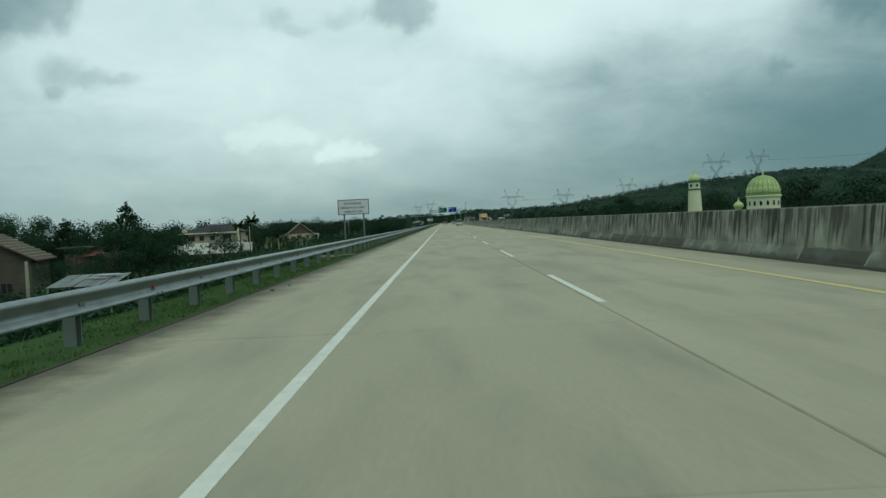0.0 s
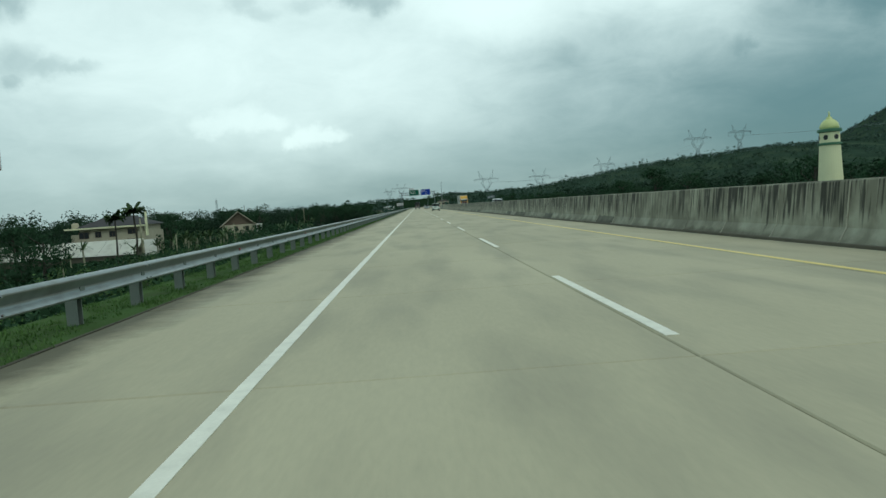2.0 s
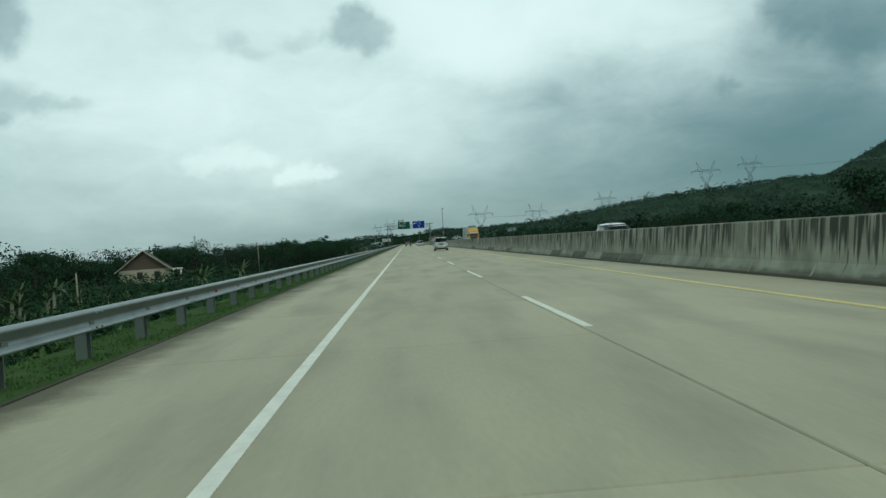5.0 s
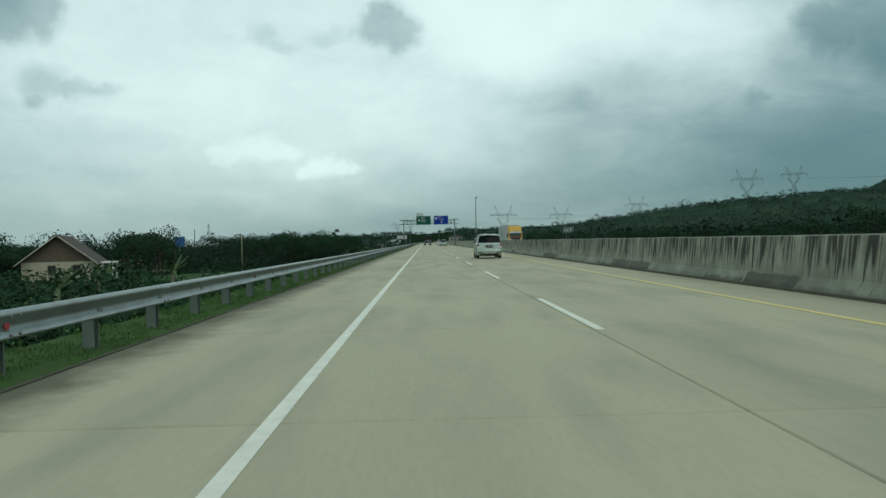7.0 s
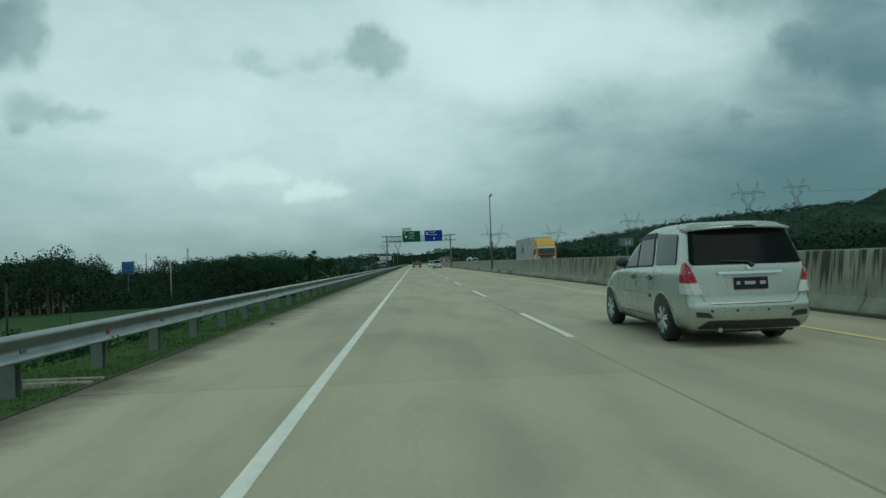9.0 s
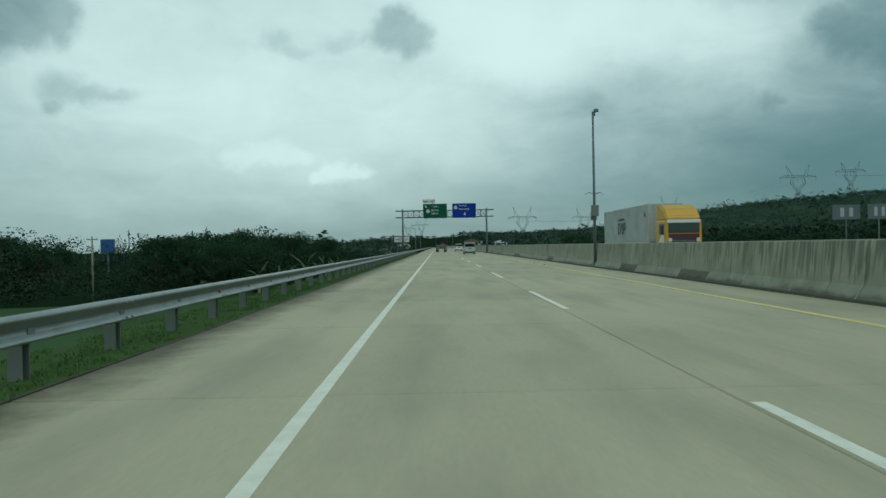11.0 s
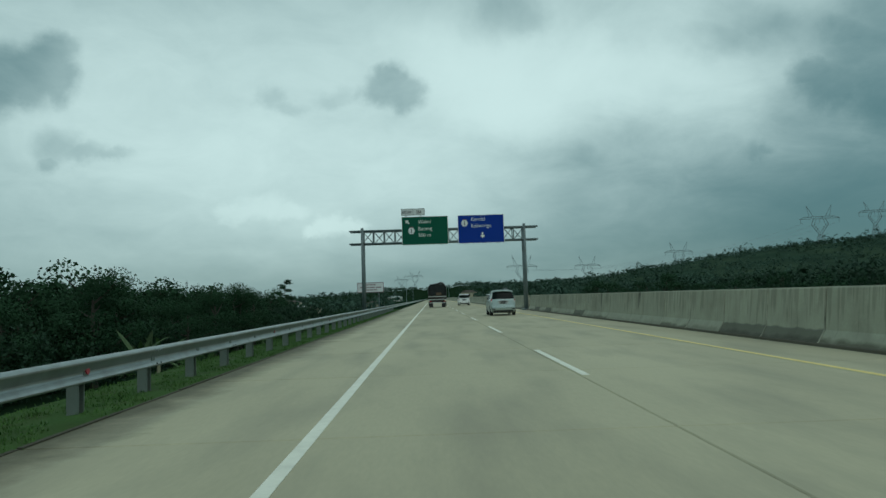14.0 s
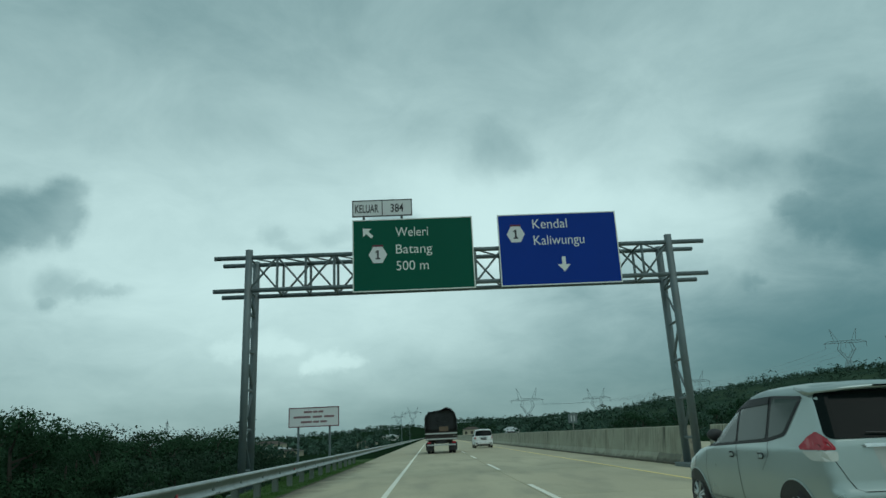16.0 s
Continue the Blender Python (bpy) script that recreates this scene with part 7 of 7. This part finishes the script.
cargo_truck(pose(0.72, 361.0, 0.006))


def container_truck(at):
    """An articulated lorry that comes the other way: yellow cab towards -y, grey container behind."""
    t = thing("container_truck", at, "articulated lorry with a yellow cab and grey container", "truck")
    # cab
    cab = part("cab", box(-1.2, 1.2, 0.0, 2.0, 0.75, 2.75, 0.14), M_YELLOW_CAB, t, "yellow lorry cab")
    bm = bmesh.new()
    prof = [(0.05, 2.70), (0.12, 2.95), (0.55, 3.45), (1.3, 3.75), (2.0, 3.80), (2.0, 2.70)]
    a = [bm.verts.new((-1.12, y, z)) for y, z in prof]
    b = [bm.verts.new((1.12, y, z)) for y, z in prof]
    for k in range(6):
        bm.faces.new((a[k], a[(k + 1) % 6], b[(k + 1) % 6], b[k]))
    bm.faces.new(a[::-1])
    bm.faces.new(b)
    bmesh.ops.bevel(bm, geom=bm.edges[:], offset=0.09, segments=3, affect="EDGES")
    part("roof_fairing", bm, M_YELLOW_CAB, cab, smooth=False)
    part("windscreen", box(-1.02, 1.02, -0.03, 0.02, 1.85, 2.50, 0.02), M_SIDE_GLASS, cab)
    part("visor_panel", box(-1.08, 1.08, -0.05, 0.02, 2.52, 2.74, 0.02), M_SIGN_WHITE, cab, "white panel above the windscreen")
    part("grille", box(-0.85, 0.85, -0.05, 0.02, 0.85, 1.75, 0.03), M_BLACK, cab, "dark grille")
    part("maroon_band", box(-1.0, 1.0, -0.055, 0.02, 1.56, 1.80, 0.02), M_MAROON, cab, "maroon band below the windscreen")
    for k in range(3):
        part("grille_slat", box(-0.78, 0.78, -0.07, -0.05, 1.0 + 0.17 * k, 1.03 + 0.17 * k), M_CHROME, cab)
    part("bumper", box(-1.2, 1.2, -0.15, 0.15, 0.42, 0.86, 0.05), M_SIGN_WHITE, t, "white front bumper")
    for sx in (-1, 1):
        for z in (0.98, 1.30):
            part("head_lamp", box(sx * 0.92 - 0.12, sx * 0.92 + 0.12, -0.08, -0.02, z, z + 0.22, 0.02), M_CLEAR, cab)
        part("side_window", box(sx * 1.2 - 0.02, sx * 1.2 + 0.02, 0.35, 1.25, 1.80, 2.50, 0.01), M_SIDE_GLASS, cab)
        part("white_flash", plate([(0.2, 0.95), (1.6, 0.95), (1.5, 1.15), (0.7, 1.75), (0.25, 2.1)], 0.02 * sx, "x", sx * 1.202), M_SIGN_WHITE, cab, "white painted flash")
        part("mirror", box(sx * 1.42 - 0.10, sx * 1.42 + 0.10, -0.05, 0.03, 1.75, 2.35, 0.03), M_PLASTIC, cab)
        part("mirror_arm", tube((sx * 1.18, 0.1, 2.4), (sx * 1.42, 0.0, 2.3), 0.02), M_PLASTIC, cab)
    # container with its corrugated sides
    y0, y1, z0, z1, w = 3.4, 15.6, 1.22, 3.98, 1.22
    con = part("container", box(-w + 0.06, w - 0.06, y0 + 0.06, y1 - 0.06, z0 + 0.08, z1 - 0.06), M_CONTAINER, t, "grey corrugated container")
    for sx in (-1, 1):
        bm = bmesh.new()
        prev = None
        y, k = y0 + 0.12, 0
        seq = (0.0, 0.035, 0.035, 0.0)
        while y < y1 - 0.12:
            x = sx * (w - 0.05 + seq[k % 4])
            cur = (bm.verts.new((x, y, z0 + 0.16)), bm.verts.new((x, y, z1 - 0.12)))
            if prev:
                bm.faces.new((prev[0], cur[0], cur[1], prev[1]))
            prev = cur
            y += (0.07, 0.07, 0.07, 0.07)[k % 4]
            k += 1
        part("side_sheet", bm, M_CONTAINER, con)
    bm = bmesh.new()
    prev, k, x = None, 0, -w + 0.1
    while x < w - 0.08:
        yy = y0 + 0.05 - (0.0, 0.035, 0.035, 0.0)[k % 4]
        cur = (bm.verts.new((x, yy, z0 + 0.14)), bm.verts.new((x, yy, z1 - 0.1)))
        if prev:
            bm.faces.new((prev[0], cur[0], cur[1], prev[1]))
        prev, x, k = cur, x + 0.07, k + 1
    part("end_sheet", bm, M_CONTAINER, con)
    for x in (-w + 0.06, w - 0.06):
        for y in (y0 + 0.06, y1 - 0.06):
            part("corner_post", box(x - 0.07, x + 0.07, y - 0.07, y + 0.07, z0, z1, 0.01), M_CONTAINER, con)
        for z in (z0 + 0.07, z1 - 0.06):
            part("side_rail", box(x - 0.065, x + 0.065, y0, y1, z - 0.06, z + 0.06, 0.008), M_CONTAINER, con)
    for y in (y0 + 0.06, y1 - 0.06):
        part("header", box(-w, w, y - 0.06, y + 0.06, z1 - 0.12, z1, 0.008), M_CONTAINER, con)
    # painted marks on the flank that faces the median
    num = lettering("size_mark", "45", 0, 0, 0, 0.42, 0.46, M_BLACK, con)
    num.matrix_basis = pose(-w - 0.022, y0 + 0.95, 3.05, 0, 0, -90)
    logo = part("emblem", plate([(y0 + 6.0, 3.05), (y0 + 8.0, 3.05), (y0 + 7.6, 3.16), (y0 + 6.0, 3.22)], -0.012, "x", -w - 0.016), M_BLACK, con, "dark painted emblem")
    for q in (((5.75, 1.95), (5.87, 1.95), (5.87, 2.85), (5.75, 2.85)), ((5.87, 2.75), (6.3, 2.75), (6.3, 2.85), (5.87, 2.85)), ((6.2, 2.4), (6.3, 2.4), (6.3, 2.75), (6.2, 2.75)), ((6.15, 1.95), (6.3, 1.95), (6.95, 2.85), (6.8, 2.85)),
              ((6.9, 1.95), (7.02, 1.95), (7.02, 2.85), (6.9, 2.85)), ((7.3, 1.95), (7.42, 1.95), (7.42, 2.85), (7.3, 2.85)), ((7.42, 2.75), (7.8, 2.75), (7.8, 2.85), (7.42, 2.85)), ((7.7, 2.35), (7.8, 2.35), (7.8, 2.75), (7.7, 2.75)), ((7.42, 2.3), (7.8, 2.3), (7.8, 2.38), (7.42, 2.38))):
        part("emblem_stroke", plate([(y0 + 13.5 - a, b) for a, b in q], -0.012, "x", -w - 0.016), M_BLACK, logo)
    part("chassis", box(-0.45, 0.45, 1.2, 15.4, 0.85, 1.20, 0.02), M_PLASTIC, t)
    meshes = wheel_mesh(0.5, 0.30)
    for ya in (0.95, 3.6, 4.9, 12.6, 13.9):
        for sx in (-1, 1):
            add_wheel(t, meshes, sx * 1.03, ya, 0.5, sx > 0)


container_truck(pose(15.9, 260.2, 0.006))


def loose_stone(seed, x, y, size):
    """A small broken lump of concrete on the carriageway."""
    r = random.Random(seed)
    bm = bmesh.new()
    bmesh.ops.create_icosphere(bm, subdivisions=1, radius=1.0)
    for v in bm.verts:
        k = r.uniform(0.65, 1.15)
        v.co = Vector((v.co.x * size * k, v.co.y * size * 0.8 * k, max(-0.35, v.co.z) * size * 0.55 * k))
    tagged(part("stone", bm, M_KERB, at=pose(x, y, 0.006 + size * 0.19)), "small dark lump of broken concrete on the pavement", "stone", "loose stones")


for k, (x, y, size) in enumerate(((6.42, 257.9, 0.07), (6.38, 262.0, 0.06), (8.0, 270.5, 0.05), (-3.4, 196.0, 0.05), (-3.6, 14.0, 0.05), (-3.5, 15.1, 0.04))):
    loose_stone(60 + k, x, y, size)

# ---------------------------------------------------------------- slabs of the carriageway
count = int((ROAD_NEAR - ROAD_START) / SLAB)
for x0, x1 in STRIPS:
    me = slab_mesh(x1 - x0, SLAB - (0.034 if x1 < 0 else 0.013))
    for k in range(count):
        place("slab", me, road, at=pose(x0, ROAD_START + SLAB * k, random.Random(k * 7 + int(x0 * 10)).uniform(-0.002, 0.0)))
